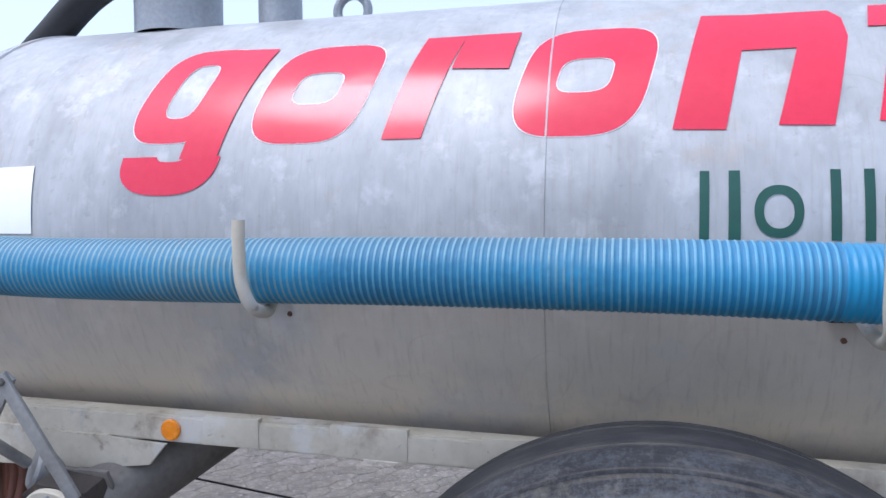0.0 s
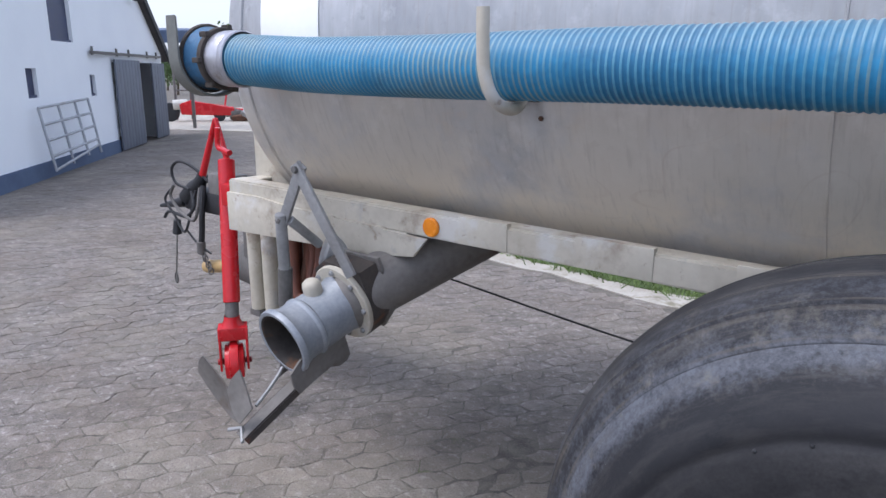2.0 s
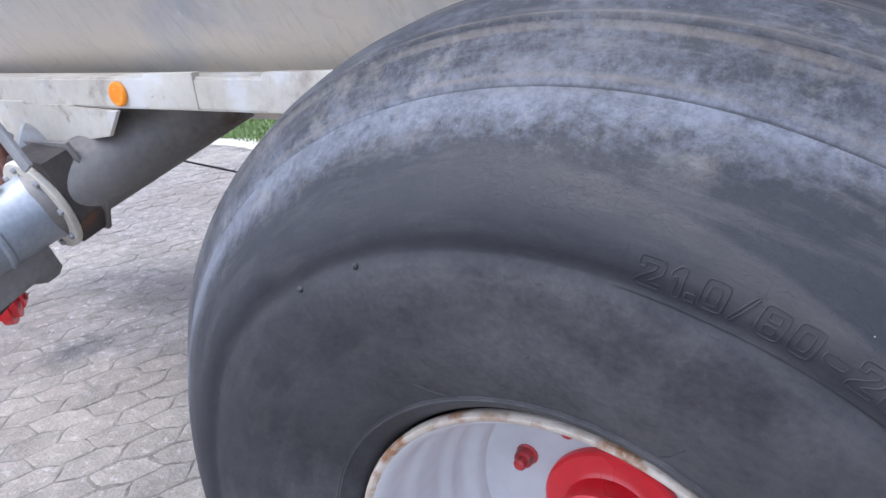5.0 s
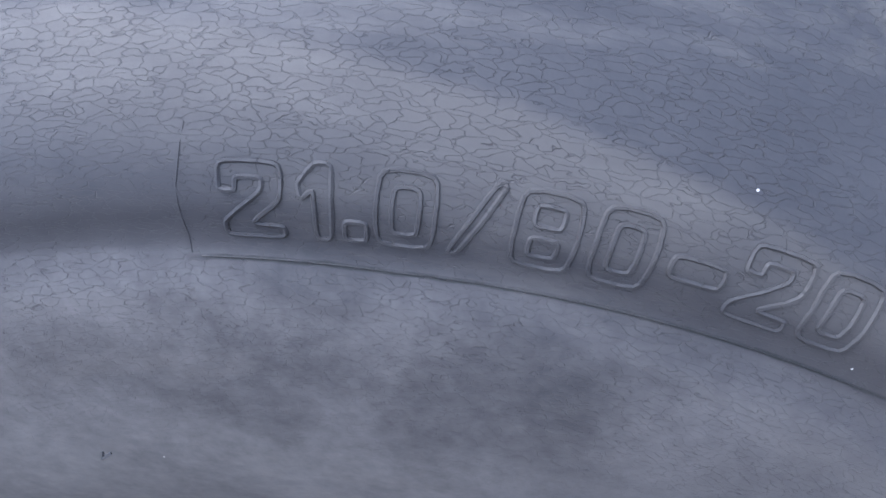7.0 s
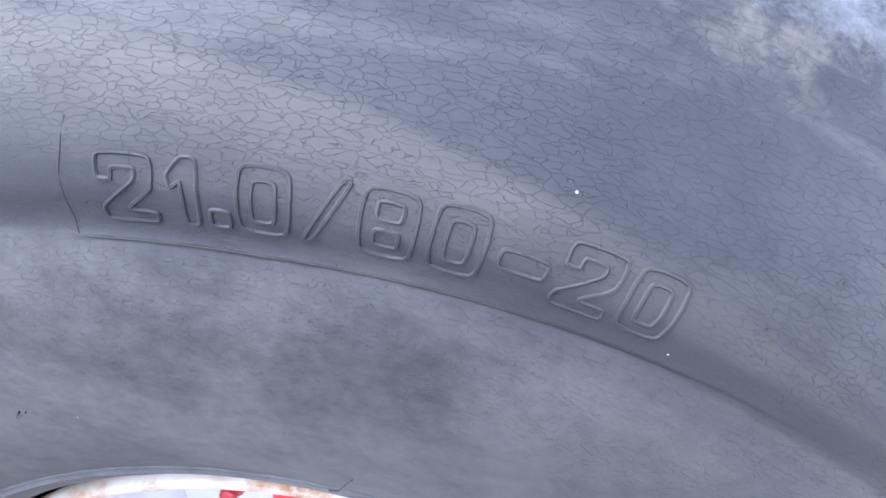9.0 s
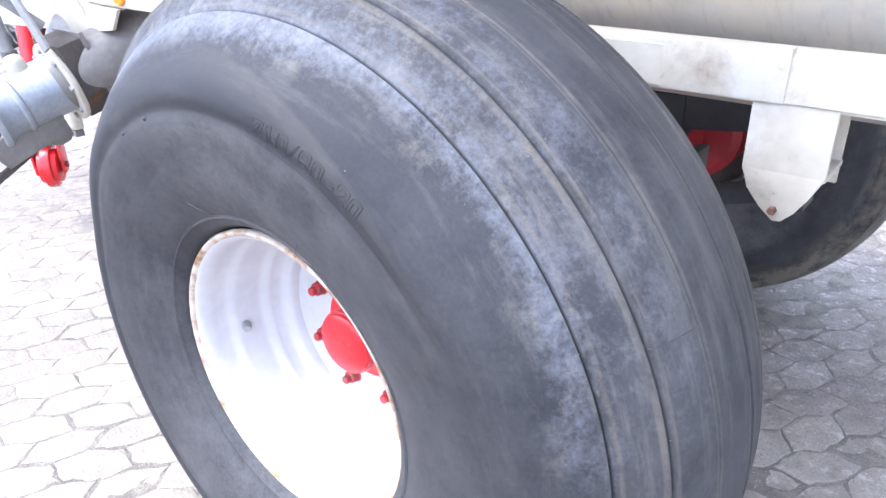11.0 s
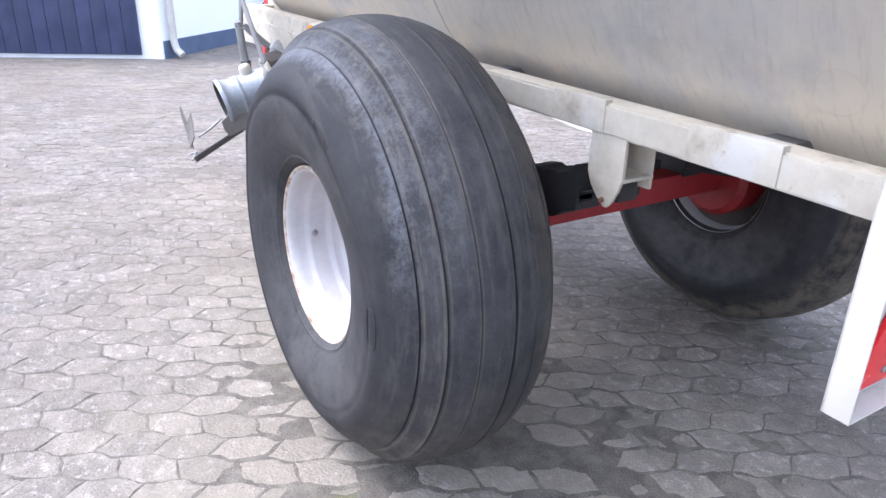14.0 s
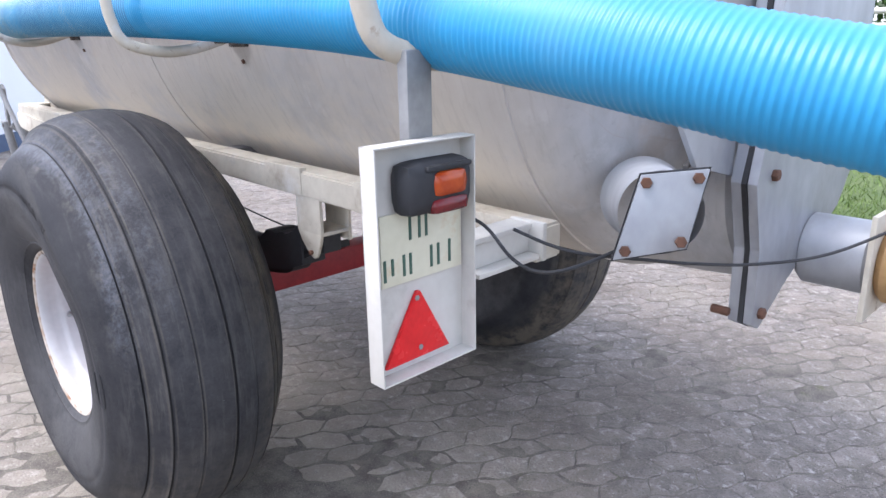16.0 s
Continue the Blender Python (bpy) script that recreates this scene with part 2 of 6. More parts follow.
def rubber():
    """Old tyre rubber: fine crack network, dust and grey wear on the shoulder, smoother dark side wall."""
    m = bpy.data.materials.new("old_rubber")
    m.use_nodes = True
    n, l = m.node_tree.nodes, m.node_tree.links
    out = n["Principled BSDF"]
    co = n.new("ShaderNodeTexCoord")
    sep = n.new("ShaderNodeSeparateXYZ")
    l.new(co.outputs["Object"], sep.inputs[0])

    def calc(op, a, b=None, clamp=False):
        q = n.new("ShaderNodeMath")
        q.operation, q.use_clamp = op, clamp
        for k, v in enumerate((a, b)):
            if v is None:
                continue
            if isinstance(v, (int, float)):
                q.inputs[k].default_value = v
            else:
                l.new(v, q.inputs[k])
        return q.outputs[0]

    def noise_at(vec, scale, detail=6, rough=0.6):
        q = n.new("ShaderNodeTexNoise")
        q.inputs["Scale"].default_value, q.inputs["Detail"].default_value, q.inputs["Roughness"].default_value = scale, detail, rough
        l.new(vec, q.inputs["Vector"])
        return q.outputs["Fac"]

    def span(v, a, b, c=0.0, d=1.0):
        q = n.new("ShaderNodeMapRange")
        q.inputs[1].default_value, q.inputs[2].default_value, q.inputs[3].default_value, q.inputs[4].default_value = a, b, c, d
        l.new(v, q.inputs[0])
        return q.outputs[0]

    zc = calc('SUBTRACT', sep.outputs[2], TYRE_Z)
    rad = calc('SQRT', calc('ADD', calc('MULTIPLY', sep.outputs[0], sep.outputs[0]), calc('MULTIPLY', zc, zc)))
    turn = calc('ARCTAN2', zc, sep.outputs[0])
    polar = n.new("ShaderNodeCombineXYZ")
    l.new(calc('MULTIPLY', turn, 0.25), polar.inputs[0])
    l.new(rad, polar.inputs[1])
    l.new(sep.outputs[1], polar.inputs[2])
    obj = co.outputs["Object"]
    # crack network, its cells drawn out round the wheel
    bend = n.new("ShaderNodeTexNoise")
    bend.inputs["Scale"].default_value = 190
    flat = n.new("ShaderNodeVectorMath")
    flat.operation = 'MULTIPLY'
    flat.inputs[1].default_value = (1.0, 1.4, 1.0)
    l.new(polar.outputs[0], flat.inputs[0])
    l.new(flat.outputs[0], bend.inputs["Vector"])
    mixv = n.new("ShaderNodeMix")
    mixv.data_type = 'VECTOR'
    mixv.inputs[0].default_value = 0.0065
    l.new(flat.outputs[0], mixv.inputs[4])
    l.new(bend.outputs["Color"], mixv.inputs[5])
    vor = n.new("ShaderNodeTexVoronoi")
    vor.feature = 'DISTANCE_TO_EDGE'
    vor.inputs["Scale"].default_value = 300
    vor.inputs["Randomness"].default_value = 0.85
    l.new(mixv.outputs[1], vor.inputs["Vector"])
    crack = span(vor.outputs["Distance"], 0.006, 0.034, 1.0, 0.0)
    crack_mask = calc('MULTIPLY', crack, span(calc('ADD', calc('MULTIPLY', noise_at(polar.outputs[0], 90, 3), 0.6), calc('MULTIPLY', noise_at(obj, 25, 2), 0.4)), 0.40, 0.60, 0.28, 0.95))
    crack_mask = calc('MULTIPLY', crack_mask, span(rad, 0.35, 0.40))
    crack_mask = calc('MULTIPLY', crack_mask, span(rad, 0.60, 0.54))
    # dust: pale and blotchy on the shoulder; clouds of tone on the wall
    deg = calc('MULTIPLY', turn, 180 / math.pi)
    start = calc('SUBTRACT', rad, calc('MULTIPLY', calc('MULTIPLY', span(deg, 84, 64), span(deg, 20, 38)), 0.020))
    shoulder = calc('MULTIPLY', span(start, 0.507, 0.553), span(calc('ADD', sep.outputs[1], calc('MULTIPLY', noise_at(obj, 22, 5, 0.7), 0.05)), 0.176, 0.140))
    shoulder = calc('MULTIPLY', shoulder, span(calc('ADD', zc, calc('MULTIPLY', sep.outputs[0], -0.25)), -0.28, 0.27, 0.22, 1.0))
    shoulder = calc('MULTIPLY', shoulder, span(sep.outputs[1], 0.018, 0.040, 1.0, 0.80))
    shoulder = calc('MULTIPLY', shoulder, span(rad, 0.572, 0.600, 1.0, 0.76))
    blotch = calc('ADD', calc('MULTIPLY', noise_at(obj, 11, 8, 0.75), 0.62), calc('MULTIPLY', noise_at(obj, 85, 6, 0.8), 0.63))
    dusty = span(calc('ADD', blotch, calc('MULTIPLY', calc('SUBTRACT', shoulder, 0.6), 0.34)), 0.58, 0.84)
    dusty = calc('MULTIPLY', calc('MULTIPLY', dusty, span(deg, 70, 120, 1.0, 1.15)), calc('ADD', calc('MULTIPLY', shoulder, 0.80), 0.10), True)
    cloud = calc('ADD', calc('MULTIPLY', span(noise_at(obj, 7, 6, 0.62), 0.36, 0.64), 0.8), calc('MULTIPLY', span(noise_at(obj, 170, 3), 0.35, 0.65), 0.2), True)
    # wall tone varies with radius and with angle round the wheel
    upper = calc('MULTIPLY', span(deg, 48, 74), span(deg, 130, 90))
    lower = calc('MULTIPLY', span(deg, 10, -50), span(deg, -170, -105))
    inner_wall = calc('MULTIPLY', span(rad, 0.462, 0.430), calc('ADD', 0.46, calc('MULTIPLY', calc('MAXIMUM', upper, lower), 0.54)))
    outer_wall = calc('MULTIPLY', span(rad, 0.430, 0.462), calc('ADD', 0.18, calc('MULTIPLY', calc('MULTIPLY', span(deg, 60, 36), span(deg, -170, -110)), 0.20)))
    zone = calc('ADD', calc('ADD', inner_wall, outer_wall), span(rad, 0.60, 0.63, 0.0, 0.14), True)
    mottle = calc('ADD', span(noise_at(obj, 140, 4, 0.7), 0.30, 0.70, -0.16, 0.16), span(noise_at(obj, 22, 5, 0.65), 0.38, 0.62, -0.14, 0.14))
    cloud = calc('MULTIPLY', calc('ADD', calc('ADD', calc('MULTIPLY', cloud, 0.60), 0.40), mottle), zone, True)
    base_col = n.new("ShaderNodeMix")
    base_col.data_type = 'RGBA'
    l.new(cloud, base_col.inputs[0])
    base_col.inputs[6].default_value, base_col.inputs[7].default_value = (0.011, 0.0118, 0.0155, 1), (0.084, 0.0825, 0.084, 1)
    dust_col = n.new("ShaderNodeMix")
    dust_col.data_type = 'RGBA'
    l.new(dusty, dust_col.inputs[0])
    l.new(base_col.outputs[2], dust_col.inputs[6])
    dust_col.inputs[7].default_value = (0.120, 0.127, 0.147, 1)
    brown = n.new("ShaderNodeMix")
    brown.data_type = 'RGBA'
    l.new(calc('MULTIPLY', span(noise_at(obj, 16, 8, 0.75), 0.55, 0.68), calc('MULTIPLY', shoulder, 0.55)), brown.inputs[0])
    l.new(dust_col.outputs[2], brown.inputs[6])
    brown.inputs[7].default_value = (0.19, 0.175, 0.145, 1)
    # a pale scuffed band that winds inwards, the painted shade of the groove below it and the split along the size
    # panel
    inward = calc('SUBTRACT', calc('ADD', calc('MULTIPLY', deg, 0.0012), 0.4215), calc('SUBTRACT', rad, calc('MULTIPLY', calc('SUBTRACT', noise_at(obj, 60, 4), 0.5), 0.006)))
    # pale dust together with the bulge's shading, both put into the colour
    lit_scuff = calc('MULTIPLY', calc('MULTIPLY', span(inward, -0.0015, 0.0030), span(inward, 0.040, 0.010)), calc('MULTIPLY', span(deg, 22, 48), span(deg, 100, 82)))
    lit_scuff = calc('MULTIPLY', lit_scuff, span(noise_at(obj, 14, 5, 0.6), 0.30, 0.55, 0.45, 0.85))
    # shade in the hollow of the groove, put in as a dark band
    groove_shade = calc('MULTIPLY', calc('MULTIPLY', span(rad, 0.4505, 0.4530), span(calc('ADD', rad, calc('MULTIPLY', calc('MAXIMUM', calc('SUBTRACT', deg, 74), 0.0), 0.00045)), 0.4705, 0.4655)), calc('MULTIPLY', span(deg, 112, 96), span(deg, 26, 45)))
    split_r = calc('ADD', calc('MULTIPLY', calc('MAXIMUM', calc('SUBTRACT', 70, deg), 0.0), 0.00028), calc('ADD', 0.4493, calc('MULTIPLY', calc('SUBTRACT', noise_at(obj, 110, 3), 0.5), 0.0016)))
    split = calc('MULTIPLY', span(calc('ABSOLUTE', calc('SUBTRACT', rad, split_r)), 0.0011, 0.0004), calc('MULTIPLY', span(deg, 79, 77), span(deg, 40, 55)))
    for fac, tone in ((lit_scuff, (0.039, 0.037, 0.036, 1)), (calc('MULTIPLY', groove_shade, 0.35), (0.010, 0.0105, 0.014, 1)), (calc('MULTIPLY', split, 0.8), (0.007, 0.008, 0.009, 1))):
        worn = n.new("ShaderNodeMix")
        worn.data_type = 'RGBA'
        l.new(fac, worn.inputs[0])
        l.new(brown.outputs[2], worn.inputs[6])
        worn.inputs[7].default_value = tone
        brown = worn
    dark = n.new("ShaderNodeMix")
    dark.data_type = 'RGBA'
    l.new(calc('MULTIPLY', crack_mask, 0.8), dark.inputs[0])
    l.new(brown.outputs[2], dark.inputs[6])
    dark.inputs[7].default_value = (0.018, 0.018, 0.02, 1)
    # dried mud: on the inner shoulder, low on the outer one, and rubbed along the groove edges
    muddy = span(noise_at(obj, 13, 8, 0.75), 0.40, 0.62)
    inner = calc('MULTIPLY', span(calc('ADD', sep.outputs[1], calc('MULTIPLY', noise_at(obj, 20, 5, 0.7), 0.10)), 0.330, 0.440), calc('MULTIPLY', span(rad, 0.525, 0.565), 0.9))
    low = calc('MULTIPLY', calc('MULTIPLY', span(zc, -0.10, -0.42), span(rad, 0.49, 0.55)), 0.5)
    mud = calc('MULTIPLY', muddy, calc('ADD', inner, low), True)
    for at in (0.0262, 0.0580, 0.0712, 0.1310, 0.1400, 0.2185):
        edge = calc('MULTIPLY', span(calc('ABSOLUTE', calc('SUBTRACT', sep.outputs[1], at)), 0.0028, 0.0008), span(rad, 0.556, 0.562))
        mud = calc('ADD', mud, calc('MULTIPLY', calc('MULTIPLY', edge, span(noise_at(obj, 9, 6, 0.7), 0.36, 0.60)), 0.40), True)
    sweep = n.new("ShaderNodeCombineXYZ")
    l.new(calc('MULTIPLY', turn, 1.3), sweep.inputs[0])
    l.new(calc('MULTIPLY', rad, 12), sweep.inputs[1])
    l.new(calc('MULTIPLY', sep.outputs[1], 16), sweep.inputs[2])
    streak = calc('MULTIPLY', span(noise_at(sweep.outputs[0], 2.6, 8, 0.72), 0.50, 0.72), calc('MULTIPLY', span(rad, 0.50, 0.58, 0.25, 0.75), span(sep.outputs[1], 0.06, 0.16, 1.0, 0.75)))
    rubbed = n.new("ShaderNodeMix")
    rubbed.data_type = 'RGBA'
    l.new(streak, rubbed.inputs[0])
    l.new(dark.outputs[2], rubbed.inputs[6])
    rubbed.inputs[7].default_value = (0.100, 0.095, 0.089, 1)
    dark = rubbed
    dried = n.new("ShaderNodeMix")
    dried.data_type = 'RGBA'
    l.new(mud, dried.inputs[0])
    l.new(dark.outputs[2], dried.inputs[6])
    dried.inputs[7].default_value = (0.125, 0.107, 0.084, 1)
    dark = dried
    # the tread grooves' own shade, deepened by dark lines in the colour
    for at, half, much in ((0.0195, 0.0027, 1.0), (0.0645, 0.0030, 0.8), (0.1352, 0.0018, 0.6), (0.2250, 0.0034, 0.8), (0.3695, 0.0030, 0.8)):
        line = calc('MULTIPLY', span(calc('ABSOLUTE', calc('SUBTRACT', sep.outputs[1], at)), half, half * 0.5), calc('MULTIPLY', span(rad, 0.556, 0.562), much))
        deep = n.new("ShaderNodeMix")
        deep.data_type = 'RGBA'
        l.new(line, deep.inputs[0])
        l.new(dark.outputs[2], deep.inputs[6])
        deep.inputs[7].default_value = (0.012, 0.012, 0.013, 1)
        dark = deep
    # pale specks
    speck = n.new("ShaderNodeTexVoronoi")
    speck.inputs["Scale"].default_value = 34
    l.new(obj, speck.inputs["Vector"])
    white = n.new("ShaderNodeMix")
    white.data_type = 'RGBA'
    l.new(span(speck.outputs["Distance"], 0.012, 0.019, 1, 0), white.inputs[0])
    l.new(dark.outputs[2], white.inputs[6])
    white.inputs[7].default_value = (0.35, 0.35, 0.34, 1)
    l.new(white.outputs[2], out.inputs["Base Color"])
    out.inputs["Specular IOR Level"].default_value = 0.25
    l.new(calc('ADD', 0.46, calc('MULTIPLY', blotch, 0.28)), out.inputs["Roughness"])
    height = calc('SUBTRACT', calc('MULTIPLY', noise_at(obj, 300, 4), 0.35), crack_mask)
    bp = n.new("ShaderNodeBump")
    bp.inputs["Strength"].default_value, bp.inputs["Distance"].default_value = 0.5, 0.0009
    l.new(height, bp.inputs["Height"])
    l.new(bp.outputs[0], out.inputs["Normal"])
    return m


RUBBER = rubber()
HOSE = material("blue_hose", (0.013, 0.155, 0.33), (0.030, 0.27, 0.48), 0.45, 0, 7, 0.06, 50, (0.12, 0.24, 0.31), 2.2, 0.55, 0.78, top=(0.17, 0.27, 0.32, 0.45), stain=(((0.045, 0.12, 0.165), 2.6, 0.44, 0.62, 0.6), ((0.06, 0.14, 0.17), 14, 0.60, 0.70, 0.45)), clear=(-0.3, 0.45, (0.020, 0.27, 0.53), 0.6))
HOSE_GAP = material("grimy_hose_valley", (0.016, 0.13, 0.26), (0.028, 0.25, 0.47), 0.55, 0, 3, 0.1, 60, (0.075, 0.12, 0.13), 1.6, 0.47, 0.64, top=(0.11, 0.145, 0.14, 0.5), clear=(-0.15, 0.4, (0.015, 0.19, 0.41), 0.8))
# rib tops: wear and dust, with the ridge highlight painted in
HOSE_RIDGE = material("worn_lit_hose_ridge", (0.045, 0.185, 0.30), (0.11, 0.31, 0.44), 0.45, 0, 9, 0.06, 60, (0.20, 0.30, 0.31), 3.0, 0.50, 0.66, top=(0.27, 0.37, 0.39, 0.6), clear=(-0.15, 0.4, (0.04, 0.31, 0.56), 0.8))
ORANGE = material("amber_lens", (0.75, 0.20, 0.005), (0.90, 0.30, 0.01), 0.25, 0, 20, 0.02, 90)
RED_LENS = material("red_lens", (0.55, 0.004, 0.008), (0.68, 0.012, 0.016), 0.25, 0, 30, 0.05, 120)
LAMP_AMBER = material("lamp_amber", (0.34, 0.042, 0.006), (0.44, 0.07, 0.01), 0.2, 0, 30, 0.05, 120)
DARK_RED_LENS = material("dark_red_lens", (0.10, 0.007, 0.010), (0.17, 0.014, 0.016), 0.22, 0, 30, 0.05, 120)
WHITE_PAINT = material("white_paint", (0.48, 0.462, 0.42), (0.59, 0.572, 0.53), 0.5, 0, 5, 0.03, 50, (0.40, 0.38, 0.34), 9, 0.57, 0.72)
SHEET = material("white_film", (0.86, 0.86, 0.86), (0.92, 0.92, 0.92), 0.5, 0, 3, 0.01, 30)
LETTER_RED = material("red_film", (0.62, 0.012, 0.05), (0.72, 0.022, 0.07), 0.20, 0, 3, 0.01, 40)
LETTER_GREEN = material("green_film", (0.008, 0.06, 0.045), (0.015, 0.09, 0.065), 0.35, 0, 3, 0.01, 40)
PLATE = material("plate_white", (0.56, 0.535, 0.40), (0.66, 0.635, 0.50), 0.5, 0, 6, 0.02, 60, (0.55, 0.43, 0.26), 12, 0.60, 0.72)
PLATE_INK = material("plate_ink", (0.03, 0.08, 0.06), (0.05, 0.11, 0.08), 0.5, 0, 9, 0.02, 60)
# the dust patch is spread wide to lift the shadow under the tanker
PAVER = material("concrete_paver", (0.118, 0.104, 0.091), (0.245, 0.217, 0.193), 0.92, 0, 12, 1.0, 95, (0.35, 0.325, 0.30), 30, 0.54, 0.64, piece=0.11,
                 stain=(((0.14, 0.112, 0.088), 1.6, 0.44, 0.60, 0.5), ((0.33, 0.30, 0.235), 0.9, 0.50, 0.66, 0.35), ((0.12, 0.11, 0.08), 11, 0.56, 0.68, 0.55), ((0.085, 0.075, 0.066), 60, 0.57, 0.64, 0.75), ((0.06, 0.053, 0.046), 150, 0.56, 0.63, 0.8), ((0.46, 0.43, 0.39), 120, 0.60, 0.66, 0.6)),
                 laid=True, patch=((0.345, 0.31, 0.245), (0.05, 0.38, 0.0), (2.2, 0.95, 1.0), 0.5))
SAND = material("joint_sand", (0.072, 0.063, 0.052), (0.19, 0.169, 0.14), 0.95, 0, 14, 0.8, 160, (0.11, 0.115, 0.05), 5, 0.60, 0.72, stain=(((0.32, 0.29, 0.25), 190, 0.58, 0.66, 0.7), ((0.05, 0.045, 0.04), 120, 0.58, 0.64, 0.7)))
CONCRETE = material("pale_concrete", (0.30, 0.27, 0.22), (0.48, 0.45, 0.40), 0.9, 0, 3.5, 0.3, 40, (0.22, 0.20, 0.14), 4.0, 0.56, 0.66)
GRASS = material("grass_blades", (0.075, 0.12, 0.025), (0.15, 0.215, 0.06), 0.7, 0, 3, 0.1, 40, piece=0.3)
TURF = material("turf_soil", (0.05, 0.085, 0.02), (0.10, 0.13, 0.045), 0.95, 0, 3, 0.4, 60)
PLASTER = material("white_plaster", (0.84, 0.86, 0.89), (0.89, 0.91, 0.93), 0.85, 0, 1.2, 0.08, 40)
PLINTH = material("blue_grey_plinth", (0.07, 0.10, 0.17), (0.11, 0.15, 0.23), 0.8, 0, 3, 0.1, 60)
SLATE = material("grey_door_board", (0.10, 0.11, 0.14), (0.15, 0.165, 0.20), 0.6, 0, 4, 0.08, 60, piece=0.08)
NAVY = material("navy_door_board", (0.025, 0.035, 0.085), (0.05, 0.06, 0.125), 0.5, 0, 4, 0.06, 60, piece=0.1)
ROOF = material("dark_roof", (0.05, 0.045, 0.045), (0.09, 0.08, 0.08), 0.8, 0, 4, 0.2, 60)
WOOD = material("weathered_wood", (0.22, 0.17, 0.11), (0.38, 0.31, 0.22), 0.8, 0, 4, 0.15, 60, stretch=(1, 1, 6))
YELLOW = material("yellow_plastic", (0.38, 0.25, 0.10), (0.50, 0.35, 0.16), 0.5, 0, 8, 0.05, 60)
LEAF = material("leaf", (0.03, 0.07, 0.012), (0.09, 0.16, 0.03), 0.6, 0, 1, 0, 20, piece=0.35)
BARK = material("bark", (0.07, 0.05, 0.035), (0.14, 0.11, 0.08), 0.9, 0, 8, 0.4, 60)
BLUE_CLOTH = material("blue_tarp", (0.01, 0.08, 0.38), (0.03, 0.14, 0.50), 0.5, 0, 6, 0.1, 60)
GREY_WALL = material("grey_sheet_wall", (0.20, 0.20, 0.22), (0.28, 0.28, 0.30), 0.6, 0, 2, 0.05, 40)
DARK_INSIDE = material("dark_interior", (0.02, 0.018, 0.018), (0.04, 0.035, 0.032), 0.9, 0, 3, 0.1, 40)


# ---- building helpers ----
def place_of(ob):
    if ob.parent:
        return place_of(ob.parent) @ ob.matrix_parent_inverse @ ob.matrix_basis
    return ob.matrix_basis.copy()


def finish(bm, name, mat, smooth=35):
    bmesh.ops.recalc_face_normals(bm, faces=bm.faces)
    me = bpy.data.meshes.new(name)
    bm.to_mesh(me)
    bm.free()
    me.materials.append(mat)
    if smooth:
        me.polygons.foreach_set("use_smooth", [True] * len(me.polygons))
        me.set_sharp_from_angle(angle=radians(smooth))
    return me


def part(name, bm, mat, parent, label="", smooth=35):
    ob = new(name, finish(bm, name, mat, smooth))
    ob.parent = parent
    ob.matrix_parent_inverse = place_of(parent).inverted()
    return tagged(ob, label)


def thing(name, bm, mat, label, category, group="", kind="", smooth=35):
    return tagged(new(name, finish(bm, name, mat, smooth)), label, category, group, kind)


def base(name, at, label, category, group="", kind=""):
    ob = new(name)
    ob.matrix_basis = Matrix.Translation(at)
    return tagged(ob, label, category, group, kind)


def box(bm, lo, hi, bevel=0.0, m=None):
    """A box between two corners, its edges rounded by bevel, moved by m."""
    c, s = (Vector(lo) + Vector(hi)) / 2, Vector(hi) - Vector(lo)
    r = bmesh.ops.create_cube(bm, size=1, matrix=Matrix.Translation(c) @ Matrix.Diagonal((*s, 1)))
    vs = r["verts"]
    if bevel:
        es = list({e for v in vs for e in v.link_edges})
        out = bmesh.ops.bevel(bm, geom=es, offset=bevel, segments=2, affect='EDGES', profile=0.6)
        vs = list({v for f in out["faces"] for v in f.verts} | {v for v in vs if v.is_valid})
    if m:
        bmesh.ops.transform(bm, matrix=m, verts=vs)
    return bm


def axis_to(p, q):
    p, q = Vector(p), Vector(q)
    return Matrix.Translation(p) @ (q - p).to_track_quat('Z', 'Y').to_matrix().to_4x4(), (q - p).length


def lathe(bm, profile, m=Matrix(), steps=32, closed=False):
    """Turns (radius, height) points round the z axis of m."""
    rings = []
    for r, z in profile:
        if r < 1e-6:
            rings.append([bm.verts.new(m @ Vector((0, 0, z)))])
        else:
            rings.append([bm.verts.new(m @ Vector((r * math.cos(2 * math.pi * i / steps), r * math.sin(2 * math.pi * i / steps), z))) for i in range(steps)])
    pairs = list(zip(rings, rings[1:])) + ([(rings[-1], rings[0])] if closed else [])
    for a, b in pairs:
        for i in range(steps):
            j = (i + 1) % steps
            f = [a[i % len(a)], a[j % len(a)], b[j % len(b)], b[i % len(b)]]
            f = list(dict.fromkeys(f))
            if len(f) > 2:
                bm.faces.new(f)
    return bm


def rod(bm, p, q, r, r2=None, steps=16, edge=0.0):
    """A closed round bar from p to q."""
    m, h = axis_to(p, q)
    r2 = r if r2 is None else r2
    e = edge or min(r, r2) * 0.15
    return lathe(bm, [(0, 0), (r - e, 0), (r, e), (r2, h - e), (r2 - e, h), (0, h)], m, steps)


def pipe(bm, p, q, r, wall, steps=32):
    """An open pipe from p to q."""
    m, h = axis_to(p, q)
    return lathe(bm, [(r, 0), (r, h), (r - wall, h), (r - wall, 0)], m, steps, closed=True)


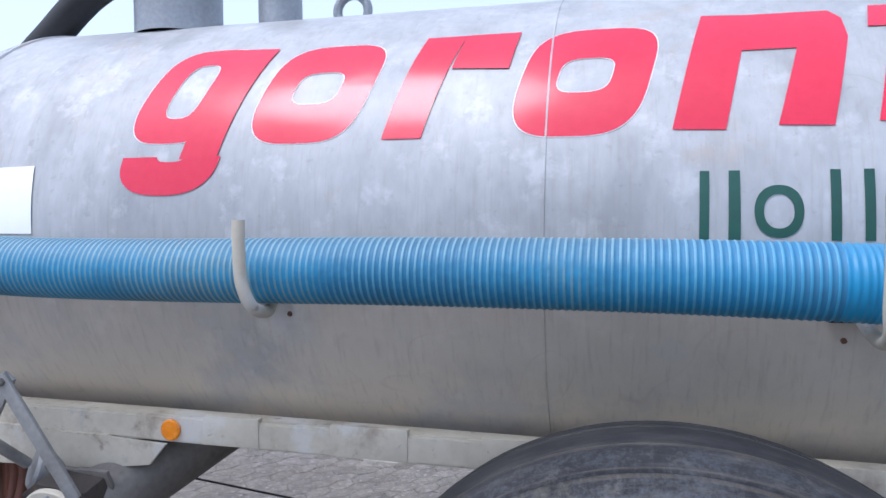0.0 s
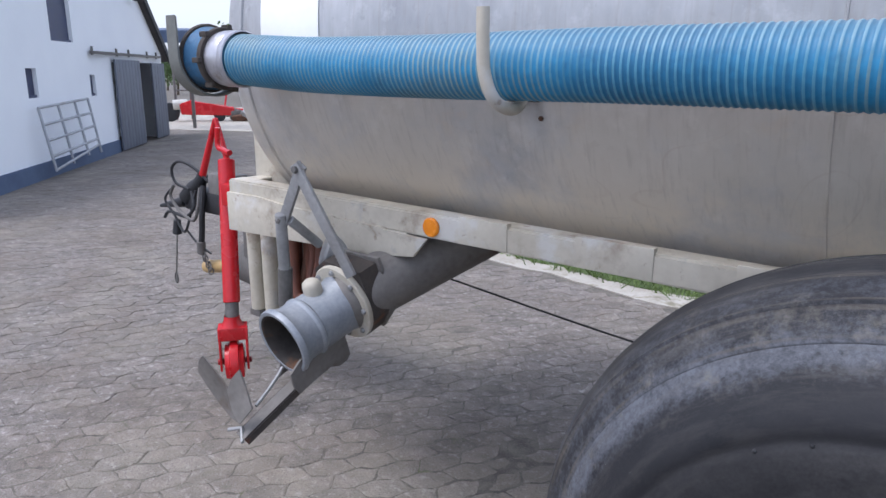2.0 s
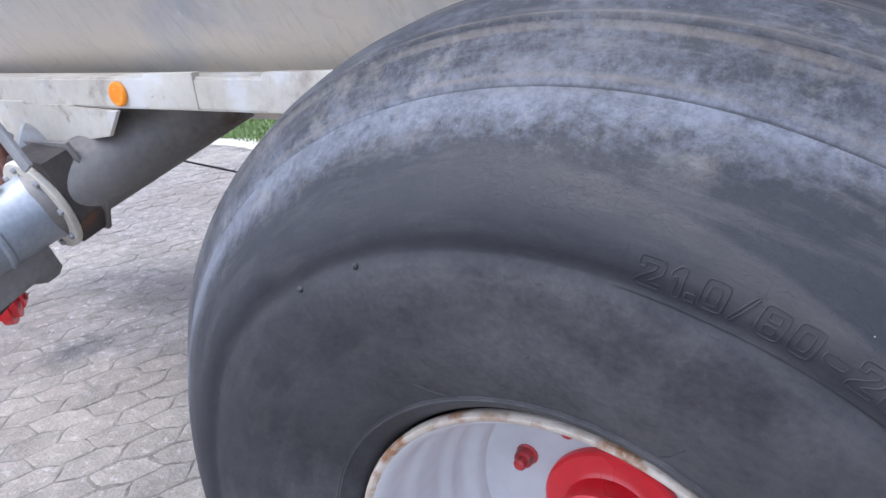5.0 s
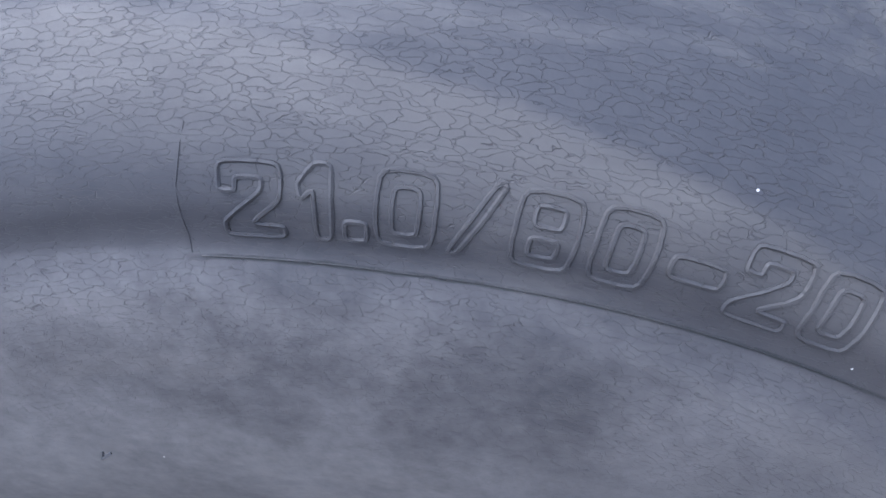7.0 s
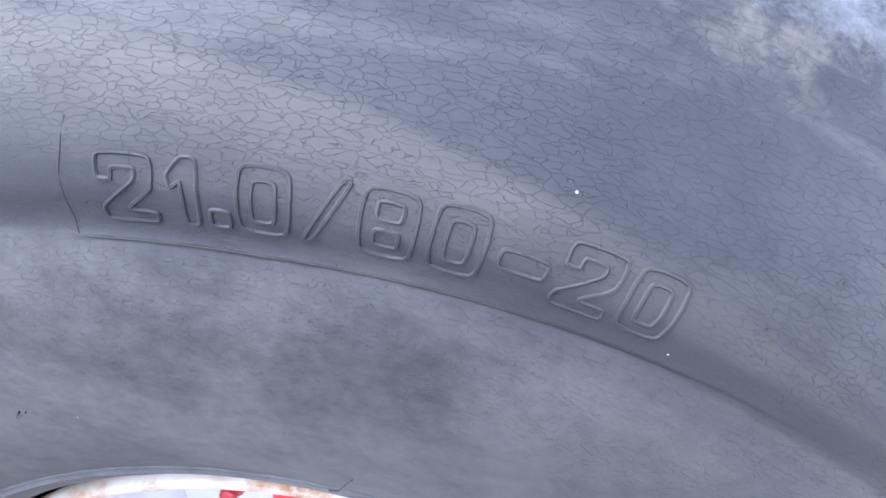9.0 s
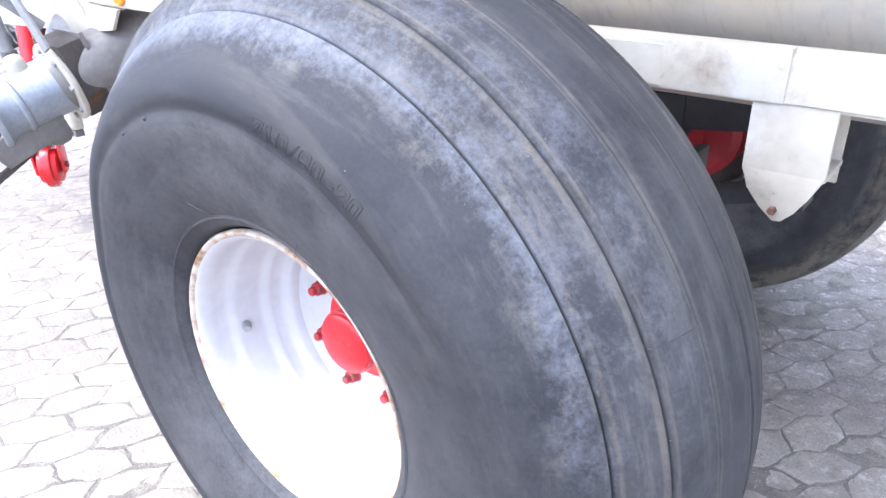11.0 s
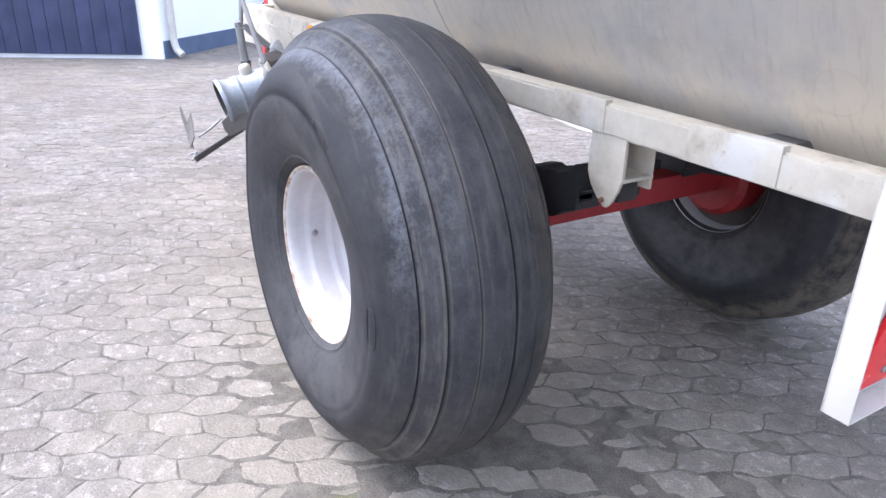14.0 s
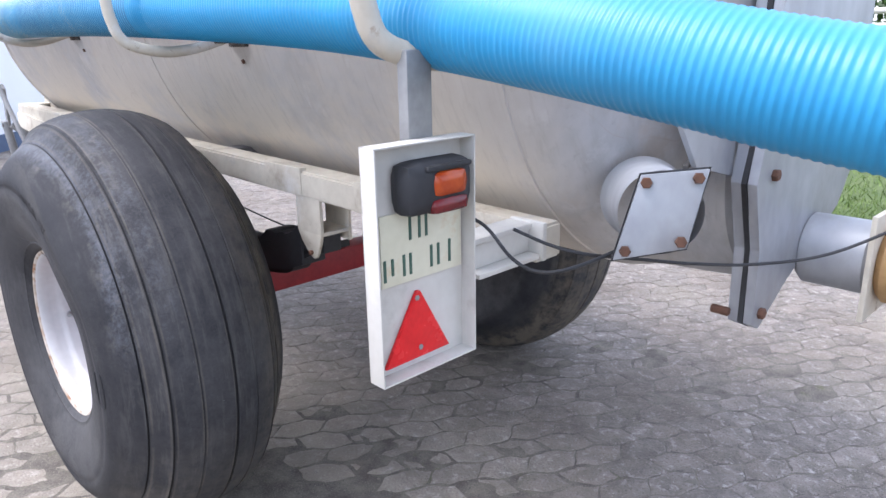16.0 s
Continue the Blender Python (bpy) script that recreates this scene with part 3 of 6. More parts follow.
def smooth_line(points, n=8):
    """A Catmull-Rom line through the points."""
    ps = [Vector(p) for p in points]
    ps = [2 * ps[0] - ps[1], *ps, 2 * ps[-1] - ps[-2]]
    out = []
    for i in range(1, len(ps) - 2):
        a, b, c, d = ps[i - 1:i + 3]
        for k in range(n):
            t = k / n
            out.append(0.5 * (2 * b + (c - a) * t + (2 * a - 5 * b + 4 * c - d) * t * t + (3 * b - a - 3 * c + d) * t ** 3))
    return out + [ps[-2]]


def tube(bm, line, radius, steps=12, caps=True):
    """A round tube along a line; radius is a number or one for each point."""
    ps = [Vector(p) for p in line]
    rad = radius if isinstance(radius, (list, tuple)) else [radius] * len(ps)
    tang = [(ps[min(i + 1, len(ps) - 1)] - ps[max(i - 1, 0)]).normalized() for i in range(len(ps))]
    up = tang[0].orthogonal().normalized()
    rings = []
    for p, t, r in zip(ps, tang, rad):
        up = (up - t * up.dot(t)).normalized()
        side = t.cross(up)
        rings.append([bm.verts.new(p + r * (up * math.cos(2 * math.pi * k / steps) + side * math.sin(2 * math.pi * k / steps))) for k in range(steps)])
    for a, b in zip(rings, rings[1:]):
        for k in range(steps):
            bm.faces.new((a[k], a[(k + 1) % steps], b[(k + 1) % steps], b[k]))
    if caps:
        bm.faces.new(rings[0]), bm.faces.new(rings[-1])
    return bm


def slab(bm, outline, m, thick, bevel=0.0):
    """A flat plate: an outline of (u, v) points in the xy plane of m, thick along its z."""
    lo = [bm.verts.new(m @ Vector((u, v, 0))) for u, v in outline]
    hi = [bm.verts.new(m @ Vector((u, v, thick))) for u, v in outline]
    faces = [bm.faces.new(lo), bm.faces.new(hi)]
    for i in range(len(lo)):
        j = (i + 1) % len(lo)
        faces.append(bm.faces.new((lo[i], lo[j], hi[j], hi[i])))
    if bevel:
        es = list({e for f in faces for e in f.edges})
        bmesh.ops.bevel(bm, geom=es, offset=bevel, segments=2, affect='EDGES', profile=0.6)
    return bm


def frame_of(origin, u, v):
    """A pose with x along u, y near v and z square to both."""
    u = Vector(u).normalized()
    n = u.cross(Vector(v)).normalized()
    w = n.cross(u)
    return Matrix(((u.x, w.x, n.x, origin[0]), (u.y, w.y, n.y, origin[1]), (u.z, w.z, n.z, origin[2]), (0, 0, 0, 1)))


def bolt(bm, at, along, r=0.012, h=0.010):
    m, _ = axis_to(at, Vector(at) + Vector(along))
    lathe(bm, [(0, 0), (r, 0), (r, h * 0.8), (r * 0.85, h), (0, h)], m, 6)
    return bm


def fresh():
    return bmesh.new()


# ---- the yard ----
ground = thing("ground", box(fresh(), (-300, -300, -0.5), (300, 300, -0.0043)), SAND,
               "sandy ground under the yard paving, running to the horizon", "ground", kind="structure", smooth=0)
ROW = radians(57.5)
ALONG, ACROSS = Vector((math.cos(ROW), math.sin(ROW))), Vector((math.sin(ROW), -math.cos(ROW)))
PITCH, LONG = 0.1092, 0.180
ROW_START, END_START, LEAN = 0.1556, 0.0385, 0.019      # where the rows and the end joints lie; how far the ends slant


def joint(s, k):
    """How far the joint below row k swings at s metres along it: stones bulge in the middle and narrow to their ends."""
    turn = 2 * math.pi * (s + LEAN if k % 2 == 0 else s - LONG / 2 - LEAN) / LONG
    return 0.0108 * math.cos(turn) + 0.0024 * math.sin(2 * turn)


def paver_mesh(kind, seed, far=False):
    """A stone of one of the two kinds of row: wavy long sides shared with its neighbours, ends that slant one way or the other, worn edges."""
    rnd = random.Random(seed)
    gap = 0.0011
    h, w, lean = LONG / 2 - gap, PITCH / 2 - gap, LEAN if kind == 0 else -LEAN
    mid = LONG / 2 if kind == 0 else 0.0        # the stone's middle, from the row's even end joint
    n = 6 if far else 9
    o = []
    for t in np.linspace(-1, 1, n):
        u = t * h - lean
        o.append((u, -w + joint(u + mid, kind)))
    for t in (-0.33, 0.33):
        o.append((h + lean * t, w * t))
    for t in np.linspace(1, -1, n):
        u = t * h + lean
        o.append((u, w + joint(u + mid, kind + 1)))
    for t in (0.33, -0.33):
        o.append((-h + lean * t, w * t))
    o = [(u + rnd.uniform(-.0032, .0032), v + rnd.uniform(-.0034, .0034)) for u, v in o]
    m = len(o)
    if far:
        rings = [(1.0, 1.0, -0.006), (rnd.uniform(0.97, 0.98), rnd.uniform(0.945, 0.965), 0.0)]
    else:
        rings = [(1.0, 1.0, -0.02), (1.0, 1.0, -0.0065), (0.988, 0.978, -0.0028), (0.955, 0.92, -0.0006), (0.86, 0.78, 0.0004)]
    vs, fs = [], []
    for j, (eu, ev, z) in enumerate(rings):
        for u, v in o:
            nick = rnd.uniform(-0.0014, 0.0008) if 0 < j < 4 and not far else 0.0
            vs.append((u * eu, v * ev, z + nick))
        if j:
            fs += [((j - 1) * m + i, (j - 1) * m + (i + 1) % m, j * m + (i + 1) % m, j * m + i) for i in range(m)]
    fs.append(tuple(range((len(rings) - 1) * m, len(rings) * m)))
    return vs, fs


PAVER_SHAPES = [[paver_mesh(r, i * 2 + r) for r in range(2)] for i in range(10)]
FAR_PAVERS = [[paver_mesh(r, 50 + i * 2 + r, True) for r in range(2)] for i in range(6)]


def paver_places(x0, x1, y0, y1):
    for k in range(-int(30 / PITCH), int(30 / PITCH)):
        for i in range(-int(32 / LONG), int(32 / LONG)):
            p = ALONG * (END_START + (i + (0.5 if k % 2 == 0 else 0.0)) * LONG) - ACROSS * (ROW_START + k * PITCH)
            if x0 < p.x < x1 and y0 < p.y < y1:
                yield k, i, p


def far_line(x):
    """Where the paving ends and the verge begins."""
    return 3.62 - 0.14 * (x + 2.2) if x < -1.6 else 3.536 + 0.38 * (x + 1.6)


def dirt_sheet():
    """Sand and fine dirt between the stones: low in most joints, level with the stones where it has gathered."""
    nx, ny, x0, y0, step = 250, 190, -3.2, -1.6, 0.025
    vs = []
    for j in range(ny + 1):
        for i in range(nx + 1):
            x, y = x0 + i * step, y0 + j * step
            d = noise.noise(Vector((x * 1.1, y * 1.1, 3.0))) + 0.5 * noise.noise(Vector((x * 4.5, y * 4.5, 7.0))) + 0.3 * noise.noise(Vector((x * 14, y * 14, 1.0)))
            heap = math.exp(-((x - 1.3) ** 2 / 0.8 + (y - 0.35) ** 2 / 0.6)) * 1.9 + math.exp(-((x + 0.1) ** 2 / 0.25 + (y + 0.15) ** 2 / 0.12)) * 0.7
            z = -0.0022 + 0.0024 * d + 0.0026 * heap
            edge = min(i, nx - i, j, ny - j)
            vs.append((x, y, min(z, 0.0012) if edge > 3 else -0.0042))
    fs = [(j * (nx + 1) + i, j * (nx + 1) + i + 1, (j + 1) * (nx + 1) + i + 1, (j + 1) * (nx + 1) + i) for j in range(ny) for i in range(nx)]
    me = bpy.data.meshes.new("joint_dirt")
    me.from_pydata(vs, [], fs)
    me.materials.append(SAND)
    me.polygons.foreach_set("use_smooth", [True] * len(me.polygons))
    return tagged(new("joint_dirt", me), "sandy grey-brown dirt filling the joints between the pavers", "dirt", kind="stuff")


dirt_sheet()


# ---- the slurry tanker ----
def tz(x):
    """The tanker leans a little towards its rear."""
    return -0.0125 * x


YC, ZC, TR = 1.2, 1.65, 0.737
AXLE_Z = 0.645
tanker = base("slurry_tanker", (0, YC, 0), "galvanised slurry tanker trailer with red lettering, parked on the pavers", "trailer")
TANK_M, _ = axis_to((0, YC, ZC), (1, YC, ZC + tz(1)))


def head_profile(x_end, depth, out):
    return [(TR * math.cos(a), x_end + out * depth * math.sin(a)) for a in np.linspace(0.0, math.pi / 2, 16)]


FRONT, REAR = -2.13, 1.34
shell = fresh()
prof = head_profile(FRONT, 0.26, -1)[::-1] + [(TR, x) for x in np.linspace(FRONT + 0.1, REAR - 0.1, 16)] + head_profile(REAR, 0.30, 1)
lathe(shell, prof, TANK_M, 96)
tank = part("tank", shell, TANK, tanker, "dull galvanised steel tank with stains and welded seams", 60)
for x, w, h in ((FRONT + 0.035, 0.012, 0.006), (-0.267, 0.004, 0.0025), (REAR, 0.006, 0.003)):
    part("weld_seam", lathe(fresh(), [(TR - 0.003, x - w), (TR + h, x - w * 0.5), (TR + h, x + w * 0.5), (TR - 0.003, x + w)], TANK_M, 96), TANK, tank)


def on_tank(x, s, out=0.002):
    a = s / TR
    return Vector((x, YC - (TR + out) * math.cos(a), ZC + tz(x) + (TR + out) * math.sin(a)))


def film_quad(bm, corners, n=10, m=6, out=0.002):
    """A patch of film on the tank between four corners (x, s): bottom left, bottom right, top right, top left."""
    a, b, c, d = [Vector(p) for p in corners]
    grid = [[bm.verts.new(on_tank(*((a.lerp(b, i / m)).lerp(d.lerp(c, i / m), j / n)), out)) for i in range(m + 1)] for j in range(n + 1)]
    for j in range(n):
        for i in range(m):
            bm.faces.new((grid[j][i], grid[j][i + 1], grid[j + 1][i + 1], grid[j + 1][i]))
    return bm


def film_ring(bm, x, s, w, h, hole_w, hole_h, slant, power=3.0, hole_dx=0.0, hole_ds=0.0, steps=64, a0=0.0, a1=1.0, out=0.002):
    """A slanted rounded ring of film on the tank."""
    def loop(ww, hh, dx, ds):
        out = []
        for i in range(steps + 1):
            t = 2 * math.pi * (a0 + (a1 - a0) * i / steps)
            c, k = math.cos(t), math.sin(t)
            u = ww / 2 * math.copysign(abs(c) ** (2 / power), c) + dx
            v = hh / 2 * math.copysign(abs(k) ** (2 / power), k) + ds
            out.append((x + u + slant * v, s + v))
        return out
    rows = [loop(w + (hole_w - w) * k, h + (hole_h - h) * k, hole_dx * k, hole_ds * k) for k in (0, 0.34, 0.67, 1)]
    vs = [[bm.verts.new(on_tank(*p, out)) for p in r] for r in rows]
    for p, q in zip(vs, vs[1:]):
        for i in range(steps):
            bm.faces.new((p[i], p[i + 1], q[i + 1], q[i]))
    return bm


SL = 0.22


def logo_ring(*a, **k):
    ring = part("logo_ring", film_ring(fresh(), *a, **k), LETTER_RED, tank, "red film logo shape")
    x, s0, w, h, hw, hh = a[:6]
    part("film_edge", film_ring(fresh(), x, s0, w + 0.0045, h + 0.004, hw - 0.004, hh - 0.0035, *a[6:], out=0.0012), SHEET, tank, "thin white film edge")
    return ring


def logo_quad(*corners, out=0.0026):
    part("logo_bar", film_quad(fresh(), corners, out=out), LETTER_RED, tank, "red film logo shape")


for cx, cs, w, h, hw, hh in ((-1.260, 0.430, 0.27, 0.355, 0.10, 0.20), (-0.875, 0.415, 0.31, 0.345, 0.13, 0.11), (-0.175, 0.417, 0.31, 0.350, 0.13, 0.11)):
    logo_ring(cx, cs, w, h, hw, hh, SL, 3.4)
logo_quad((-1.245, 0.205), (-1.135, 0.195), (-1.04, 0.592), (-1.145, 0.600), out=0.0032)
part("logo_tail", film_ring(fresh(), -1.270, 0.213, 0.30, 0.215, 0.085, 0.03, SL, 2.6, a0=0.5, a1=1.0, out=0.0027), LETTER_RED, tank, "red film logo shape")
logo_quad((-0.675, 0.247), (-0.572, 0.247), (-0.49, 0.600), (-0.600, 0.600))
logo_quad((-0.515, 0.46), (-0.365, 0.45), (-0.345, 0.60), (-0.49, 0.60), out=0.0032)
logo_quad((0.021, 0.252), (0.135, 0.248), (0.212, 0.615), (0.102, 0.626))
logo_quad((0.243, 0.256), (0.354, 0.252), (0.410, 0.500), (0.300, 0.470))
logo_quad((0.1816, 0.470), (0.300, 0.470), (0.385, 0.612), (0.212, 0.615))
logo_quad((0.300, 0.470), (0.410, 0.500), (0.408, 0.575), (0.385, 0.612))
logo_quad((0.440, 0.26), (0.555, 0.25), (0.655, 0.70), (0.535, 0.70))
logo_quad((0.456, 0.533), (0.56, 0.53), (0.57, 0.618), (0.474, 0.623), out=0.0032)
part("maker_bar", film_quad(fresh(), ((0.075, 0.0), (0.095, 0.0), (0.097, 0.152), (0.077, 0.152))), LETTER_GREEN, tank, "dark green film shape")
part("maker_bar", film_quad(fresh(), ((0.135, 0.0), (0.160, 0.0), (0.160, 0.152), (0.137, 0.152))), LETTER_GREEN, tank, "dark green film shape")
part("maker_ring", film_ring(fresh(), 0.237, 0.062, 0.098, 0.114, 0.060, 0.074, 0.0, 2.2), LETTER_GREEN, tank, "dark green film shape")
for x in (0.338, 0.402):
    part("maker_bar", film_quad(fresh(), ((x, 0.0), (x + 0.020, 0.0), (x + 0.020, 0.152), (x, 0.152))), LETTER_GREEN, tank, "dark green film shape")
part("blank_sheet", film_quad(fresh(), ((-1.985, 0.0), (-1.705, 0.0), (-1.712, 0.195), (-1.99, 0.187)), out=0.003), SHEET, tank, "white film sheet stuck to the tank")

# fittings on top of the tank
dome = fresh()
lathe(dome, [(0.15, 0), (0.15, 0.20), (0.165, 0.205), (0.165, 0.235), (0.15, 0.24), (0, 0.26)], pose(-1.62, YC - 0.15, ZC + TR - 0.03), 40)
dome_p = part("filling_dome", dome, ALU, tanker, "grey steel filling dome")
part("dome_clamp", box(fresh(), (-1.66, YC - 0.34, ZC + TR + 0.15), (-1.58, YC - 0.30, ZC + TR + 0.19), 0.008), DARK_STEEL, dome_p)
part("dome_clamp", (box(fresh(), (-1.83, YC - 0.33, ZC + TR + 0.135), (-1.75, YC - 0.27, ZC + TR + 0.20), 0.01)), DARK_STEEL, dome_p)
stub = fresh()
lathe(stub, [(0.075, 0), (0.075, 0.20), (0.09, 0.205), (0.09, 0.23), (0, 0.235)], pose(-1.24, YC - 0.12, ZC + TR - 0.03), 32)
stub_p = part("vent_stub", stub, ALU, tanker, "grey vent stub with a clamp")
part("stub_clamp", box(fresh(), (-1.26, YC - 0.23, ZC + TR + 0.13), (-1.19, YC - 0.19, ZC + TR + 0.18), 0.008), DARK_STEEL, stub_p)
eye = fresh()
em = frame_of((-0.98, YC - 0.1, ZC + TR - 0.02), (1, 0, 0), (0, 0, 1))
ringpts = [em @ Vector((0.055 * math.cos(a), 0.055 * math.sin(a) + 0.05, 0)) for a in np.linspace(-0.6, math.pi + 0.6, 24)]
part("lifting_eye", tube(eye, ringpts, 0.016, 10), ALU, tanker, "grey steel lifting eye")
part("suction_pipe", tube(fresh(), smooth_line([(-1.62, YC - 0.1, ZC + TR + 0.24), (-1.95, YC - 0.1, ZC + TR + 0.22), (-2.2, YC - 0.1, ZC + TR + 0.05), (-2.42, YC - 0.1, ZC + 0.55), (-2.46, YC - 0.1, ZC + 0.1), (-2.46, YC - 0.1, ZC - 0.4)], 8), 0.06, 20), BLACK, tanker, "black rubber air pipe")

# chassis
RAIL_TOP, RAIL_LOW = 1.138, 1.063


def rail(y0, y1):
    bm = fresh()
    vs = []
    for x in (-2.34, 1.40):
        for y, z in ((y0, RAIL_LOW), (y1, RAIL_LOW), (y1, RAIL_TOP), (y0, RAIL_TOP)):
            vs.append(bm.verts.new((x, y, z + tz(x))))
    for f in ((0, 1, 2, 3), (4, 5, 6, 7), (0, 1, 5, 4), (1, 2, 6, 5), (2, 3, 7, 6), (3, 0, 4, 7)):
        bm.faces.new([vs[i] for i in f])
    bmesh.ops.bevel(bm, geom=list(bm.edges), offset=0.006, segments=2, affect='EDGES')
    return bm


for name, y0, y1 in (("chassis_rail", 0.54, 0.62), ("chassis_rail", 1.78, 1.86)):
    r = part(name, rail(y0, y1), FRAME, tanker, "cream painted steel chassis rail")
    if y0 < 1:
        near_rail = r
# welded plates along the rail, slightly proud of it
for x0, x1, up in ((-1.22, -1.05, 0.010), (-0.84, -0.625, 0.012), (-0.43, -0.27, 0.010), (0.36, 0.55, 0.008), (0.80, 1.02, 0.010), (1.16, 1.33, 0.006)):
    part("weld_plate", box(fresh(), (x0, 0.5372, RAIL_LOW + 0.002 + tz(x0)), (x1, 0.56, RAIL_TOP + up * 0.8 + tz(x0)), 0.002), FRAME, near_rail)
g = slab(fresh(), [(-2.34, 0.968), (-1.585, 0.990), (-1.39, 1.012), (-1.335, 1.076), (-1.52, 1.082), (-1.53, 1.090), (-1.74, 1.089), (-1.745, 1.098), (-1.98, 1.102), (-2.15, 1.118), (-2.34, 1.118)], frame_of((0, 0.529, 0), (1, 0, 0), (0, 0, 1)), -0.012, 0.002)
part("gusset_plate", g, FRAME, tanker, "cream painted gusset plate below the rail")
part("saddle_plate", slab(fresh(), [(-2.36, 1.0), (-2.02, 1.0), (-2.02, 1.18), (-2.22, 1.20), (-2.36, 1.42)], frame_of((0, 0.70, 0), (1, 0, 0), (0, 0, 1)), 0.012, 0.002), FRAME, tanker, "cream tank saddle plate")
for x in (-2.30, 0.0, 0.95):
    part("cross_member", box(fresh(), (x - 0.04, 0.62, RAIL_LOW + tz(x)), (x + 0.04, 1.78, RAIL_TOP + tz(x) - 0.002), 0.005), DARK_STEEL if x > -1 else FRAME, tanker)
beam = part("rear_beam", box(fresh(), (1.36, 0.33, 1.130), (1.418, 0.500, 1.142), 0.003), WHITE_PAINT, tanker, "white rear cross beam of channel section")
part("beam_web", box(fresh(), (1.400, 0.33, 1.084), (1.412, 0.500, 1.130), 0.003), WHITE_PAINT, beam)
part("beam_flange", box(fresh(), (1.36, 0.33, 1.074), (1.44, 0.500, 1.084), 0.003), WHITE_PAINT, beam)
part("beam_end", box(fresh(), (1.362, 0.500, 1.070), (1.446, 0.512, 1.146), 0.003), WHITE_PAINT, beam)
part("side_reflector", lathe(fresh(), [(0, 0), (0.030, 0), (0.030, 0.006), (0.026, 0.010), (0, 0.011)], axis_to((-1.321, 0.538, 1.116), (-1.321, 0.0, 1.116))[0], 32), ORANGE, tanker, "round amber side reflector")
# axle hangers and axle
for y in (0.545, 1.855 - 0.085):
    h = slab(fresh(), [(0.505, 1.06), (0.625, 1.06), (0.625, 0.955), (0.505, 0.955)], frame_of((0, y, 0), (1, 0, 0), (0, 0, 1)), -0.010, 0.002)
    hp = part("axle_hanger", h, FRAME, tanker, "cream painted box shaped axle hanger")
    fold = slab(fresh(), [(0.505, 0.001), (0.625, 0.001), (0.607, -0.036), (0.590, -0.064), (0.573, -0.082), (0.560, -0.083), (0.540, -0.064), (0.516, -0.034)], frame_of((0, y, 0.955), (1, 0, 0), (0, -0.13, 1)), -0.010, 0.002)
    part("hanger_tongue", fold, FRAME, hp)
    part("hanger_floor", box(fresh(), (0.505, y + 0.002, 0.950), (0.625, y + 0.108, 0.960), 0.002), FRAME, hp)
    part("hanger_web", box(fresh(), (0.507, y + 0.098, 0.922), (0.623, y + 0.108, 1.06), 0.002), FRAME, hp)
    part("hanger_bolt", bolt(fresh(), (0.560, y + 0.008, 0.892), (0, -1, 0), 0.007, 0.010), RUST, hp)
    part("shackle", box(fresh(), (0.535, y + 0.022, 0.890), (0.600, y + 0.085, 0.948), 0.006), BLACK, hp, "black spring shackle")
axle = fresh()
box(axle, (-0.05, 0.30, AXLE_Z - 0.05), (0.05, 2.1, AXLE_Z + 0.05), 0.01)
axle_p = part("axle", axle, RED_OLD, tanker, "red painted square axle beam")
for y, y0, y1 in ((0.66, 0.40, 0.58), (1.52, 1.70, 1.92)):
    for n in range(3):
        lp = smooth_line([(-0.55 + 0.1 * n, y, 0.89 - 0.035 * n), (-0.28, y, 0.815 - 0.03 * n), (0, y, 0.785 - 0.03 * n), (0.28, y, 0.815 - 0.03 * n), (0.55 - 0.1 * n, y, 0.89 - 0.035 * n)], 5)
        sb = fresh()
        lo = [[sb.verts.new(p + Vector((0, dy, dz))) for dy, dz in ((-0.035, -0.011), (0.035, -0.011), (0.035, 0.011), (-0.035, 0.011))] for p in lp]
        for a, c in zip(lo, lo[1:]):
            for q in range(4):
                sb.faces.new((a[q], a[(q + 1) % 4], c[(q + 1) % 4], c[q]))
        sb.faces.new(lo[0]), sb.faces.new(lo[-1])
        part("leaf_spring", sb, BLACK, axle_p, "black spring leaf")
    rs = random.Random(4)
    ridge = [(0.06 + 0.34 * k / 16, 0.835 + 0.085 * k / 16 + rs.uniform(-0.016, 0.016)) for k in range(17)]
    part("spring_pack", slab(fresh(), [(0.05, 0.715), (0.30, 0.765), (0.40, 0.800)] + ridge[::-1], frame_of((0, y - 0.045, 0), (1, 0, 0), (0, 0, 1)), -0.09, 0.004), BLACK, axle_p, "frayed black spring pack")
    part("spring_clamp", box(fresh(), (-0.06, y - 0.05, AXLE_Z + 0.04), (0.06, y + 0.05, 0.815), 0.006), BLACK, axle_p)
    part("brake_drum", rod(fresh(), (0, y0, AXLE_Z), (0, y1, AXLE_Z), 0.165, steps=40), RED_OLD, axle_p, "red brake drum")


